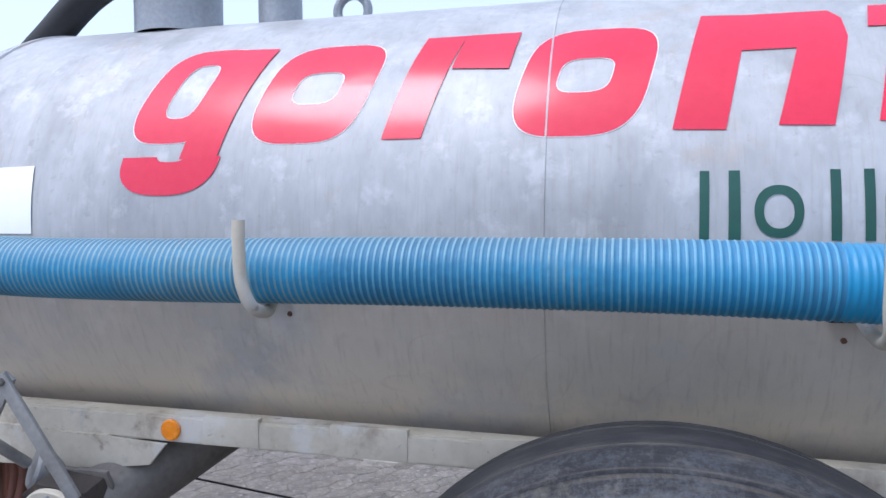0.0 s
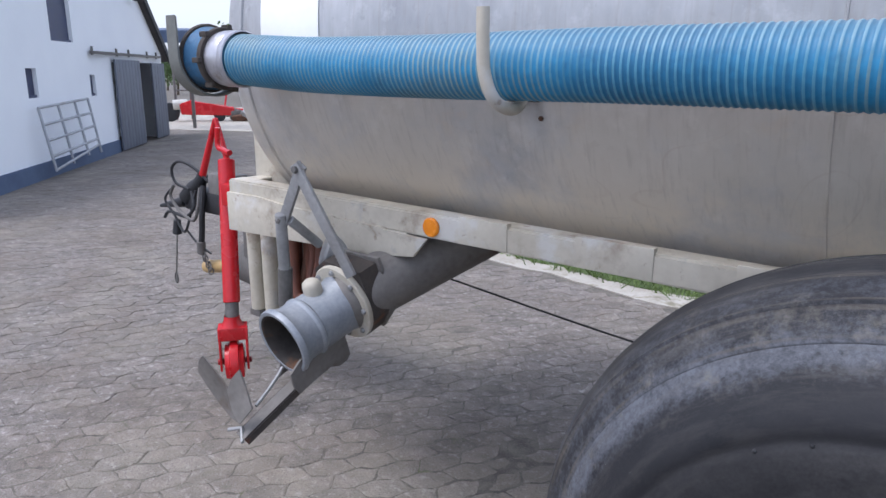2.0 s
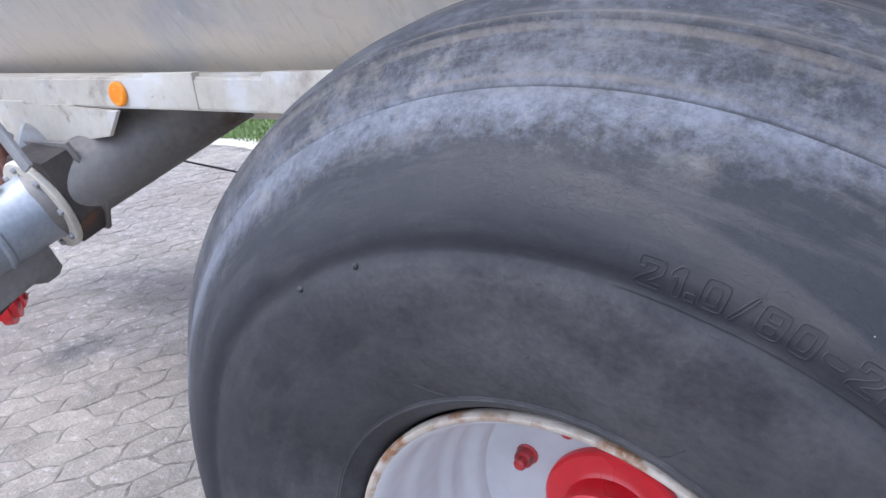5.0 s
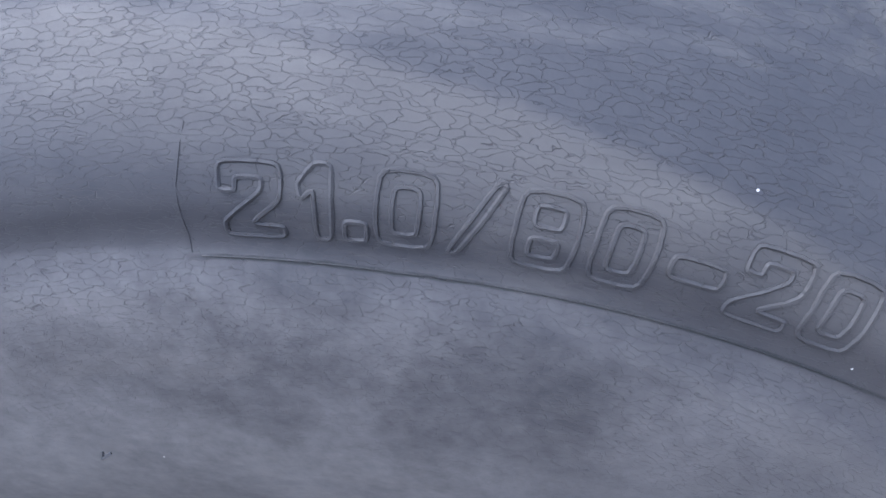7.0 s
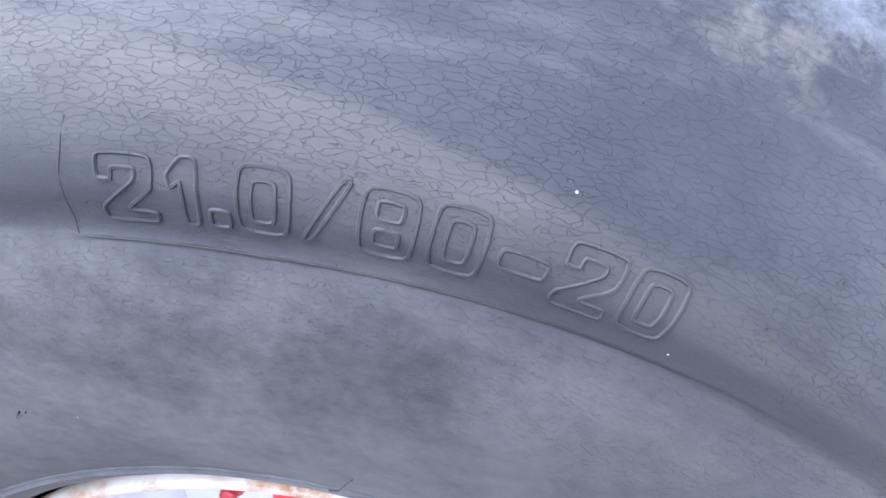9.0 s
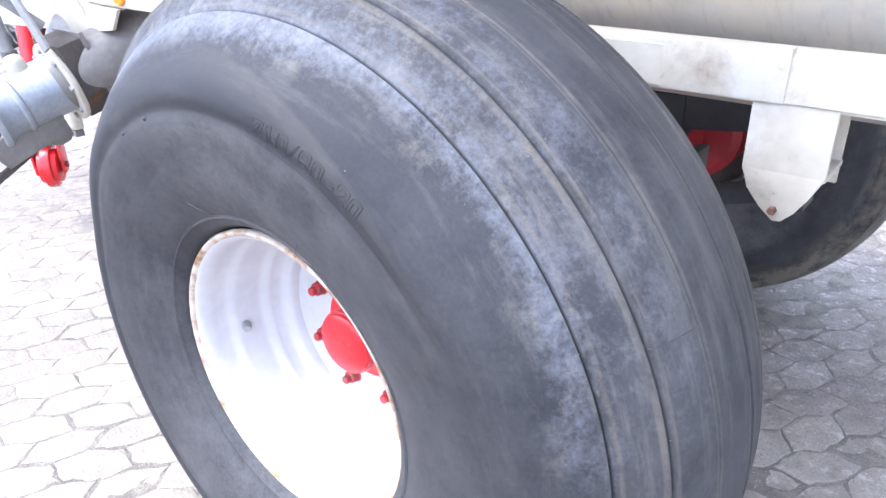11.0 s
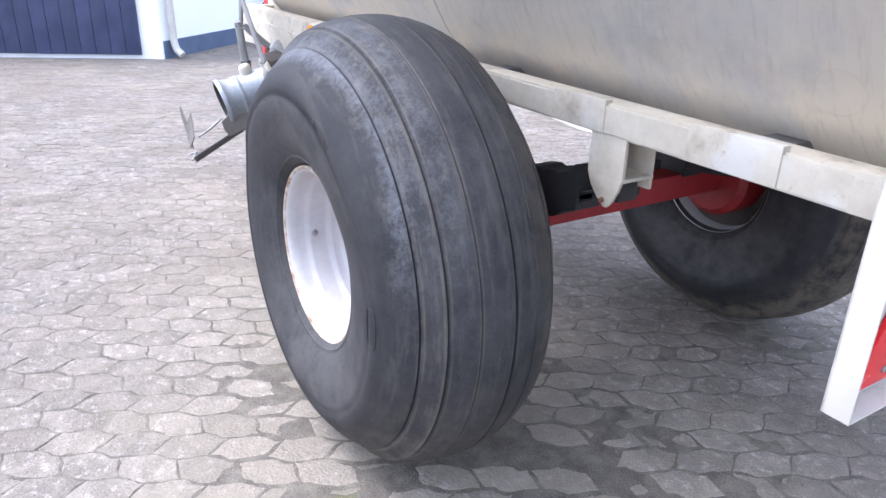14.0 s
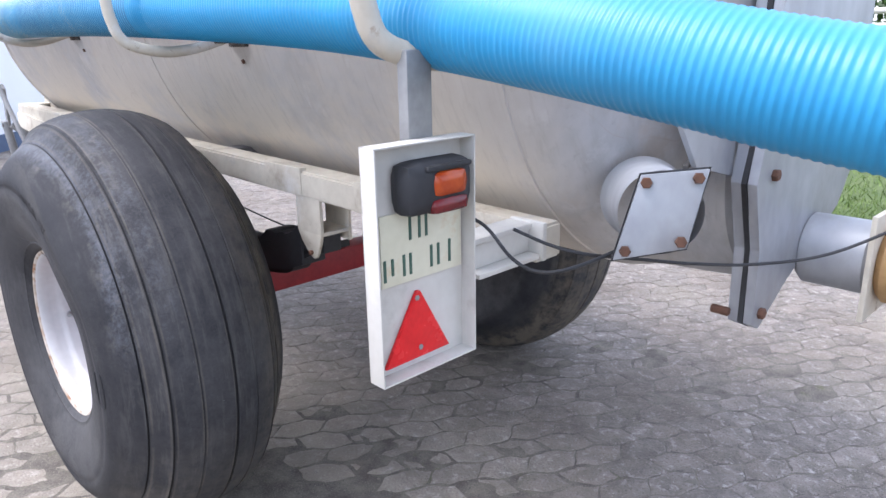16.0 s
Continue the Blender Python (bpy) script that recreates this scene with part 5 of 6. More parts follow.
def leaf(points, y, dish):
    """A dished guide leaf of sheet steel: an outline of (x, z) points, bent across its middle."""
    bm = fresh()
    cx, cz = sum(p[0] for p in points) / len(points), sum(p[1] for p in points) / len(points)
    rims = []
    for back in (0.0, 0.005):
        ring = [bm.verts.new((x, y + dish * ((x - cx) * 0.7 + (z - cz)) + back, z)) for x, z in points]
        mid = bm.verts.new((cx, y + back + 0.012, cz))
        for i in range(len(ring)):
            bm.faces.new((ring[i], ring[(i + 1) % len(ring)], mid))
        rims.append(ring)
    for i in range(len(points)):
        j = (i + 1) % len(points)
        bm.faces.new((rims[0][i], rims[0][j], rims[1][j], rims[1][i]))
    return bm


part("lever_pad", leaf([(-1.797, 0.741), (-1.828, 0.715), (-1.846, 0.672), (-1.80, 0.632), (-1.735, 0.588), (-1.690, 0.566), (-1.650, 0.563), (-1.647, 0.628), (-1.704, 0.690)], 0.035, -0.10), PIPE, lev, "bare grimy steel guide leaf")
part("lever_pad", leaf([(-1.633, 0.736), (-1.660, 0.705), (-1.677, 0.666), (-1.650, 0.608), (-1.617, 0.577), (-1.571, 0.636), (-1.603, 0.695)], 0.028, 0.15), PIPE, lev, "bare grimy steel guide leaf")
part("lever_tip", tube(fresh(), [(-1.70, 0.035, 0.525), (-1.655, 0.05, 0.54), (-1.62, 0.025, 0.515)], 0.006, 8), GREY_STEEL, lev)

# linkage above the valve
PIV, ELB, FOOT = Vector((-1.675, 0.325, 1.283)), Vector((-1.79, 0.345, 1.108)), Vector((-1.505, 0.366, 0.982))


def bar(p, q, w=0.020, t=0.006, ext=0.018):
    p, q = Vector(p), Vector(q)
    d = (q - p).normalized()
    m = frame_of(p - d * ext, q - p, (0, 1, 0) if abs(d.y) < 0.9 else (0, 0, 1))
    m = frame_of(p - d * ext, q - p, Vector((0, 1, 0)).cross(d))
    return box(fresh(), (0, -w, -t), ((q - p).length + 2 * ext, w, t), 0.003, m)


link = part("shift_linkage", bar(PIV, FOOT), GREY_STEEL, tanker, "galvanised shift linkage with pivots")
part("link_bar", bar(PIV + Vector((0, 0.014, 0)), ELB + Vector((0, 0.014, 0))), GREY_STEEL, link)
for p in (PIV, ELB):
    part("pivot_bolt", bolt(fresh(), p + Vector((0, -0.006, 0)), (0, -1, 0), 0.012, 0.010), DARK_STEEL, link)
part("link_handle", rod(fresh(), ELB + Vector((0, 0.0, 0.02)), ELB + Vector((-0.030, 0.03, -0.20)), 0.019, 0.020), GREY_STEEL, link)
part("handle_grip", rod(fresh(), ELB + Vector((-0.028, 0.03, -0.17)), ELB + Vector((-0.042, 0.035, -0.31)), 0.025, 0.024), DARK_STEEL, link, "dark rubber grip")
cylm = fresh()
rod(cylm, ELB + Vector((0.02, 0.02, 0.0)), Vector((-1.76, 0.48, 1.005)), 0.016)
rod(cylm, Vector((-1.765, 0.50, 0.985)), Vector((-1.62, 0.68, 0.90)), 0.062, 0.062, 24)
part("shift_cylinder", cylm, GREY_STEEL, link, "grey shift cylinder")
for k, (x, y, zb, r, mat) in enumerate(((-2.075, 0.60, 0.67, 0.018, TAN_HOSE), (-2.075, 0.64, 0.72, 0.02, HOSE_BROWN), (-2.01, 0.575, 0.71, 0.02, HOSE_BROWN), (-1.97, 0.57, 0.75, 0.02, HOSE_BROWN), (-2.055, 0.585, 0.74, 0.019, RUST), (-2.03, 0.62, 0.70, 0.020, HOSE_BROWN), (-1.99, 0.60, 0.73, 0.020, HOSE_BROWN), (-1.955, 0.635, 0.76, 0.018, RUST), (-1.93, 0.61, 0.79, 0.018, HOSE_BROWN))):
    part("hanging_hose", tube(fresh(), smooth_line([(x - 0.03, y, 1.02), (x - 0.035, y, 0.86), (x - 0.015, y - 0.01, zb + 0.015), (x + 0.02, y - 0.01, zb), (x + 0.055, y, zb + 0.03), (x + 0.075, y + 0.03, 0.90), (x + 0.07, y + 0.03, 1.02)], 8), r, 12), mat, tanker, "brown hydraulic hose hanging in a loop")
part("red_guard", slab(fresh(), [(-2.12, 1.0), (-1.75, 1.0), (-1.75, 0.78), (-1.88, 0.72), (-2.08, 0.70)], frame_of((0, 0.72, 0), (1, 0, 0), (0, 0, 1)), 0.01, 0.002), RED_OLD, tanker, "rusty red steel guard")

# ---- front support jack, tubes and drawbar ----
JT, JB = Vector((-2.788, 0.848, 1.178)), Vector((-2.648, 0.726, 0.55))
JD = (JB - JT).normalized()
jack = part("support_jack", rod(fresh(), JT, JB, 0.038, steps=28, edge=0.004), RED, tanker, "red crank support jack")
part("jack_tube", rod(fresh(), JB - JD * 0.02, JB + JD * 0.16, 0.031, steps=24), DARK_STEEL, jack, "dark inner tube")
JF = JB + JD * 0.13
FK = Matrix.Translation(JF) @ pose(0, 0, 0, 0, 0, -37)
fork = part("jack_fork", rod(fresh(), FK @ Vector((0, -0.056, 0.0)), FK @ Vector((0, 0.056, 0.0)), 0.030, steps=20), RED, jack, "red fork holding the jack wheel")
part("fork_crown", box(fresh(), (-0.045, -0.066, -0.035), (0.045, 0.066, 0.030), 0.012, FK), RED, fork)
part("fork_neck", lathe(fresh(), [(0.05, 0.028), (0.046, 0.034), (0.036, 0.060), (0.034, 0.075)], FK, 24), RED, fork)
for e in (-0.064, 0.054):
    part("fork_cheek", slab(fresh(), [(-0.045, 0.025), (0.045, 0.025), (0.050, -0.10), (0.034, -0.180), (-0.034, -0.180), (-0.050, -0.10)], FK @ frame_of((0, e + 0.010, 0), (1, 0, 0), (0, 0, 1)), 0.010, 0.002), RED, fork)
JW = FK @ Vector((0, 0, -0.145))
part("jack_wheel", lathe(fresh(), [(0, -0.043), (0.05, -0.044), (0.078, -0.040), (0.083, -0.022), (0.100, -0.018), (0.102, 0.0), (0.100, 0.018), (0.083, 0.022), (0.078, 0.040), (0.05, 0.044), (0, 0.043)], axis_to(JW, FK @ Vector((0, 0.1, -0.145)))[0], 40), RED, jack, "red steel jack wheel")
part("wheel_axle", rod(fresh(), FK @ Vector((0, -0.075, -0.145)), FK @ Vector((0, 0.075, -0.145)), 0.014), RED_OLD, jack)
part("jack_bracket", box(fresh(), (-2.72, 0.76, 0.985), (-2.655, 0.86, 1.085), 0.006), RED, jack)
crank = tube(fresh(), smooth_line([JT + Vector((0, 0, -0.01)), JT + Vector((0.002, 0, 0.03)), JT + Vector((0.045, -0.01, 0.035)), JT + Vector((-0.03, 0.01, 0.04)), JT + Vector((-0.085, 0.02, 0.055)), JT + Vector((-0.08, 0.02, 0.14))], 6), 0.013, 10)
part("jack_crank", crank, RED, jack, "red crank handle")
for x, y, r, z0 in ((-2.49, 0.75, 0.030, 0.55), (-2.40, 0.76, 0.034, 0.48)):
    part("stand_tube", rod(fresh(), (x, y, 0.98), (x + 0.01, y, z0), r, steps=20), FRAME, tanker, "cream support tube")
    part("tube_shoe", box(fresh(), (x - 0.03, y - 0.02, z0 - 0.03), (x + 0.04, y + 0.02, z0), 0.003), DARK_STEEL, tanker)
db = fresh()
box(db, (-3.30, YC - 0.10, 0.84), (-2.25, YC + 0.10, 1.02), 0.01)
drawbar = part("drawbar", db, GRIME, tanker, "dark steel drawbar")
part("drawbar_head", box(fresh(), (-2.34, 0.60, 0.975), (-2.26, 1.78, 1.165), 0.01), FRAME, tanker, "cream front cross member")
DY = YC - 0.12
part("drawbar_tip", rod(fresh(), (-3.52, DY, 0.868), (-3.79, DY, 0.812), 0.034, 0.010, 14), BLACK, drawbar, "pointed black coupling pin")
part("drawbar_block", box(fresh(), (-3.50, DY - 0.03, 0.83), (-3.10, DY + 0.10, 0.945), 0.018), BLACK, drawbar, "dark coupling block")
part("drawbar_block", box(fresh(), (-3.28, DY - 0.02, 0.92), (-3.08, DY + 0.10, 1.05), 0.02), DARK_STEEL, drawbar)
part("lever_boot", tube(fresh(), smooth_line([(-3.50, DY, 0.89), (-3.44, DY, 0.945), (-3.38, DY, 0.985), (-3.345, DY, 1.03)], 6), [0.052 - 0.0013 * k for k in range(19)], 16), BLACK, drawbar, "black rubber lever boot")
part("lever_stick", rod(fresh(), (-3.355, DY, 1.01), (-3.19, DY, 1.335), 0.020, 0.014), RED, drawbar, "red lever with a dark boot")
part("lever_stick", rod(fresh(), (-3.19, DY, 1.335), (-3.10, DY, 1.09), 0.013, 0.016), RED, drawbar, "red lever brace")
for i, (pts, r) in enumerate((([(-3.30, DY, 1.0), (-3.40, DY - 0.02, 1.07), (-3.50, DY - 0.04, 1.095), (-3.575, DY - 0.04, 1.05), (-3.55, DY - 0.04, 0.975), (-3.42, DY - 0.04, 0.95)], 0.008),
                              ([(-3.40, DY - 0.04, 0.94), (-3.36, DY - 0.06, 0.86), (-3.45, DY - 0.06, 0.80), (-3.60, DY - 0.06, 0.81), (-3.66, DY - 0.06, 0.77)], 0.009),
                              ([(-3.32, DY - 0.04, 0.97), (-3.31, DY - 0.07, 0.86), (-3.36, DY - 0.07, 0.79), (-3.48, DY - 0.07, 0.83), (-3.56, DY - 0.07, 0.90), (-3.52, DY - 0.07, 0.97)], 0.009),
                              ([(-3.36, DY - 0.04, 0.95), (-3.42, DY - 0.07, 0.75), (-3.47, DY - 0.07, 0.72), (-3.54, DY - 0.07, 0.80), (-3.62, DY - 0.07, 0.88), (-3.55, DY - 0.05, 0.96)], 0.007),
                              ([(-3.30, DY - 0.03, 0.98), (-3.285, DY - 0.06, 0.85), (-3.30, DY - 0.06, 0.74), (-3.318, DY - 0.06, 0.66)], 0.016),
                              ([(-3.46, DY - 0.05, 0.72), (-3.37, DY - 0.05, 0.66), (-3.25, DY - 0.05, 0.62)], 0.006))):
    part("drawbar_cable", tube(fresh(), smooth_line(pts, 8), r, 8), BLACK if i != 2 else DARK_STEEL, drawbar, "black cable hanging in a loop")
part("cable_plug", rod(fresh(), (-3.318, DY - 0.06, 0.68), (-3.322, DY - 0.06, 0.61), 0.024), DARK_STEEL, drawbar, "grey cable plug")
part("cable_plug", rod(fresh(), (-3.534, DY - 0.06, 0.77), (-3.545, DY - 0.06, 0.69), 0.020, 0.026), BLACK, drawbar, "black cable plug")
part("drawbar_chain", tube(fresh(), [(-3.545, DY - 0.06, 0.70), (-3.57, DY - 0.06, 0.56), (-3.59, DY - 0.06, 0.45)], 0.004, 6), DARK_STEEL, drawbar, "thin safety chain")
part("chain_hook", tube(fresh(), [Vector((-3.592 + 0.012 * math.sin(a), DY - 0.06, 0.425 + 0.03 * math.cos(a))) for a in np.linspace(0, 2 * math.pi, 16)], 0.005, 6), DARK_STEEL, drawbar)
for k in range(7):
    p = Vector((-3.31 + 0.011 * k, DY - 0.06, 0.62 - 0.016 * k))
    part("chain_link", tube(fresh(), [p + Vector((0.014 * math.sin(a) * (1 if k % 2 else 0.3), 0.012 * math.sin(a) * (0 if k % 2 else 1), 0.018 * math.cos(a))) for a in np.linspace(0, 2 * math.pi, 12)], 0.004, 6), DARK_STEEL, drawbar)
part("cardan_shaft", rod(fresh(), (-3.375, DY, 0.517), (-3.10, DY, 0.565), 0.036, 0.036, 20), YELLOW, drawbar, "yellow plastic drive shaft guard")
part("shaft_bell", rod(fresh(), (-3.02, YC - 0.1, 0.60), (-2.8, YC - 0.1, 0.62), 0.11, 0.14, 28), DARK_STEEL, drawbar, "black pump drive bell")
part("platform", box(fresh(), (-3.05, YC - 0.2, 0.985), (-2.70, YC + 0.2, 1.005), 0.004), DARK_STEEL, drawbar)
part("pump_housing", box(fresh(), (-2.9, YC - 0.22, 0.62), (-2.45, YC + 0.25, 0.95), 0.03), DARK_STEEL, tanker, "dark pump housing under the drawbar")
part("brake_cable", tube(fresh(), smooth_line([(-2.6, YC, 0.80), (-1.8, YC, 0.722), (-0.865, YC, 0.632), (-0.05, YC, 0.60)], 6), 0.0042, 8), BLACK, tanker, "thin black brake cable")
part("belly_lug", slab(fresh(), [(-1.12, 1.06), (-0.95, 1.06), (-1.03, 0.99)], frame_of((0, 1.3, 0), (1, 0, 0), (0, 0, 1)), 0.02, 0.002), DARK_STEEL, tanker)


# ---- light board at the rear ----
BX, BY0, BY1, BZ0, BZ1 = 1.412, 0.100, 0.312, 0.950, 1.335
board = part("light_board", box(fresh(), (BX, BY0, BZ0), (BX + 0.004, BY1, BZ1), 0.001), WHITE_PAINT, tanker, "white sheet metal light board")
D = 0.036
for lo, hi in (((BX, BY0, BZ0), (BX + D, BY0 + 0.003, BZ1)), ((BX, BY1 - 0.003, BZ0), (BX + D, BY1, BZ1)), ((BX, BY0, BZ0), (BX + D, BY1, BZ0 + 0.003)), ((BX, BY0, BZ1 - 0.003), (BX + D, BY1, BZ1))):
    part("board_rim", box(fresh(), lo, hi, 0.001), WHITE_PAINT, board)
part("board_post", box(fresh(), (BX - 0.022, 0.198, BZ1 - 0.05), (BX + 0.002, 0.250, 1.47), 0.004), GREY_STEEL, tanker, "grey light board post")
lamp = fresh()
box(lamp, (BX + 0.004, 0.146, 1.220), (BX + 0.056, 0.290, 1.309), 0.026)
part("rear_lamp", lamp, BLACK, board, "black rear lamp with amber and red lens", 60)
part("lamp_hood", box(fresh(), (BX + 0.034, 0.184, 1.291), (BX + 0.060, 0.280, 1.300), 0.004), BLACK, board)
part("amber_lens", box(fresh(), (BX + 0.030, 0.197, 1.2475), (BX + 0.0625, 0.271, 1.291), 0.0155), LAMP_AMBER, board, "amber lamp lens", 60)
part("red_lens", box(fresh(), (BX + 0.030, 0.194, 1.221), (BX + 0.0615, 0.273, 1.2475), 0.012), DARK_RED_LENS, board, "dark red lamp lens", 60)
plate = part("number_plate", box(fresh(), (BX + 0.006, BY0 + 0.026, 1.106), (BX + 0.009, 0.304, 1.224), 0.001), PLATE, board, "yellowed number plate with dark bars")
for y0, y1, z0, z1 in ((0.185, 0.190, 1.176, 1.216), (0.205, 0.210, 1.176, 1.216), (0.220, 0.225, 1.176, 1.216), (0.130, 0.135, 1.116, 1.152), (0.146, 0.151, 1.124, 1.152), (0.170, 0.175, 1.118, 1.154), (0.184, 0.189, 1.118, 1.154), (0.230, 0.235, 1.120, 1.158), (0.246, 0.251, 1.120, 1.158), (0.272, 0.277, 1.120, 1.160)):
    part("plate_bar", box(fresh(), (BX + 0.009, y0, z0), (BX + 0.0105, y1, z1)), PLATE_INK, board)
tri = slab(fresh(), [(0.124, 0.966), (0.268, 0.968), (0.203, 1.086), (0.196, 1.086)], frame_of((BX + 0.005, 0, 0), (0, 1, 0), (0, 0, 1)), 0.008, 0.002)
part("triangle_reflector", tri, RED_LENS, board, "red triangular reflector")
for y, z in ((0.2, 0.985), (0.195, 1.075)):
    part("reflector_rivet", bolt(fresh(), (BX + 0.012, y, z), (1, 0, 0), 0.005, 0.003), GREY_STEEL, board)

# ---- outlets on the rear of the tank ----
fm = frame_of((1.638, 0.513, 1.261), Vector((0.088, 0.063, 0.012)), Vector((-0.019, -0.042, -0.143)))
inv = fm.inverted()
quad = [inv @ Vector(p) for p in ((1.638, 0.513, 1.261), (1.726, 0.576, 1.273), (1.714, 0.541, 1.142), (1.619, 0.471, 1.118))]
mid = sum((Vector((q.x, q.y, 0)) for q in quad), Vector()) / 4
outline = [(q.x, q.y) for q in quad]
blind = part("blind_flange", slab(fresh(), outline, fm @ Matrix.Translation((0, 0, -0.004)), 0.012, 0.002), GALV, tanker, "bolted galvanised blind flange")
part("flange_gasket", slab(fresh(), [(mid.x + (u - mid.x) * 1.05, mid.y + (v - mid.y) * 1.05) for u, v in outline], fm @ Matrix.Translation((0, 0, 0.008)), 0.008), BLACK, blind, "black rubber gasket")
part("flange_back", slab(fresh(), [(mid.x + (u - mid.x) * 1.03, mid.y + (v - mid.y) * 1.03) for u, v in outline], fm @ Matrix.Translation((0, 0, 0.014)), 0.012, 0.002), GALV, blind)
FN = fm.to_3x3() @ Vector((0, 0, -1))
for u, v in outline:
    c = fm @ Vector((mid.x + (u - mid.x) * 0.76, mid.y + (v - mid.y) * 0.80, -0.004))
    part("flange_bolt", bolt(fresh(), c, FN, 0.010, 0.010), RUST, blind)
FC = fm @ Vector((mid.x, mid.y, 0.02))
stub_from = FC - FN * 0.20 + Vector((-0.02, 0, 0.012))
outlet = part("side_outlet", lathe(fresh(), [(0.082, 0), (0.082, 0.02), (0.076, 0.035), (0.074, 0.12), (0.072, (FC - stub_from).length)], axis_to(stub_from, FC)[0], 48), GALV, tanker, "galvanised side outlet stub")
part("outlet_plug", bolt(fresh(), axis_to(stub_from, FC)[0] @ Vector((0.02, -0.073, 0.12)), axis_to(stub_from, FC)[0].to_3x3() @ Vector((0.02, -0.073, 0)), 0.005, 0.003), DARK_STEEL, outlet)
gx = 1.66
GATE = [(0.92, 1.60), (1.46, 1.60), (1.46, 1.14), (1.40, 1.06), (1.22, 0.98), (1.10, 0.93), (0.98, 0.85), (0.94, 0.87), (0.94, 1.04), (0.91, 1.12), (0.885, 1.19), (0.91, 1.27)]
GF = frame_of((gx, 0, 0), (0, 1, 0), (0, 0, 1))
gate = part("rear_gate_valve", slab(fresh(), GATE, GF, 0.020, 0.003), GALV, tanker, "galvanised rear slide gate plate")
part("gate_seal", slab(fresh(), [(1.19 + (u - 1.19) * 1.005, v) for u, v in GATE], GF @ Matrix.Translation((0, 0, -0.012)), 0.011), BLACK, gate, "black rubber seal")
part("gate_back", slab(fresh(), [(1.19 + (u - 1.19) * 0.99, v) for u, v in GATE], GF @ Matrix.Translation((0, 0, -0.036)), 0.023, 0.003), GALV, gate)
for y, z in ((0.965, 1.20), (0.975, 0.89)):
    part("gate_bolt", bolt(fresh(), (gx + 0.020, y, z), (1, 0, 0), 0.013, 0.012), RUST, gate)
part("gate_stub", rod(fresh(), (gx - 0.07, 0.935, 0.89), (gx - 0.03, 0.935, 0.89), 0.010, steps=10), RUST, gate)
part("gate_neck", rod(fresh(), (1.12, 1.2, 1.12), (gx - 0.036, 1.2, 1.155), 0.25, 0.25, 48), TANK, gate)
part("outlet_pipe", rod(fresh(), (gx + 0.01, 1.24, 0.985), (1.83, 1.24, 0.985), 0.085, 0.085, 36), GALV, gate, "galvanised outlet pipe")
part("outlet_flange", slab(fresh(), [(-0.11, -0.12), (0.11, -0.12), (0.11, 0.12), (-0.11, 0.12)], frame_of((1.83, 1.24, 0.985), (0, 1, 0), (0, 0, 1)), 0.012, 0.002), FRAME, gate)
part("outlet_cap", rod(fresh(), (1.842, 1.24, 0.985), (1.95, 1.24, 0.985), 0.095, 0.095, 36), CAP, gate, "wooden brown outlet cap")
part("gate_hose", tube(fresh(), smooth_line([(1.80, 1.36, 1.16), (1.9, 1.28, 1.12), (2.02, 1.2, 1.08)], 6), 0.014, 10), BLACK, gate, "black hydraulic hose")
part("gate_strap", slab(fresh(), [(0.66, 1.34), (0.70, 1.42), (0.90, 1.42), (0.90, 1.20), (0.74, 1.24)], GF @ Matrix.Translation((0, 0, -0.05)), 0.012, 0.002), GALV, gate)
part("lighting_cable", tube(fresh(), smooth_line([(1.412, 0.305, 1.20), (1.42, 0.368, 1.161), (1.48, 0.367, 1.117), (1.53, 0.372, 1.102), (1.58, 0.39, 1.111), (1.60, 0.493, 1.121), (1.63, 0.60, 1.15)], 8), 0.0034, 8), BLACK, tanker, "thin black lighting cable")
part("lighting_cable", tube(fresh(), smooth_line([(1.44, 0.42, 1.15), (1.50, 0.447, 1.127), (1.56, 0.469, 1.117), (1.60, 0.612, 1.081), (1.64, 0.73, 1.054), (1.675, 0.928, 1.013), (1.78, 1.05, 1.03), (1.90, 1.18, 1.10)], 8), 0.0034, 8), BLACK, tanker, "thin black lighting cable")
part("gate_brace", rod(fresh(), (1.60, 0.735, 1.238), (1.60, 0.90, 1.31), 0.006), DARK_STEEL, gate, "dark brace rod")

# ---- barn ----
BA = Vector((-8.9, 1.3, 0))
bd_ = Vector((-15.4 + 8.9, 7.6 - 1.3, 0)).normalized()
BM = frame_of(BA, bd_, (0, 0, 1))        # x along the wall, y up, z out of it towards the yard
SPAN, EAVE, APEX = 10.65, 1.95, 5.6
barn = base("barn", BA, "white plastered barn with dark roof, grey sliding door and blue plinth", "building")


def cut_wall(bm, outline, holes, m, thick):
    """A wall slab in strips that leave the holes open: outline gives the height at each x, holes are (x0, x1, y0, y1)."""
    xs = sorted({0.0, SPAN, SPAN / 2} | {v for h in holes for v in h[:2]})
    for a, b in zip(xs, xs[1:]):
        mid = (a + b) / 2
        ys = [(0.0, None)]
        cuts = sorted([(h[2], h[3]) for h in holes if h[0] <= mid <= h[1]])
        low = 0.0
        for y0, y1 in cuts:
            if y0 > low:
                slab(bm, [(a, low), (b, low), (b, y0), (a, y0)], m, -thick)
            low = y1
        slab(bm, [(a, low), (b, low), (b, outline(b)), (a, outline(a))], m, -thick)
    return bm


def gable(x):
    return EAVE + (APEX - EAVE) * (1 - abs(x - SPAN / 2) / (SPAN / 2))


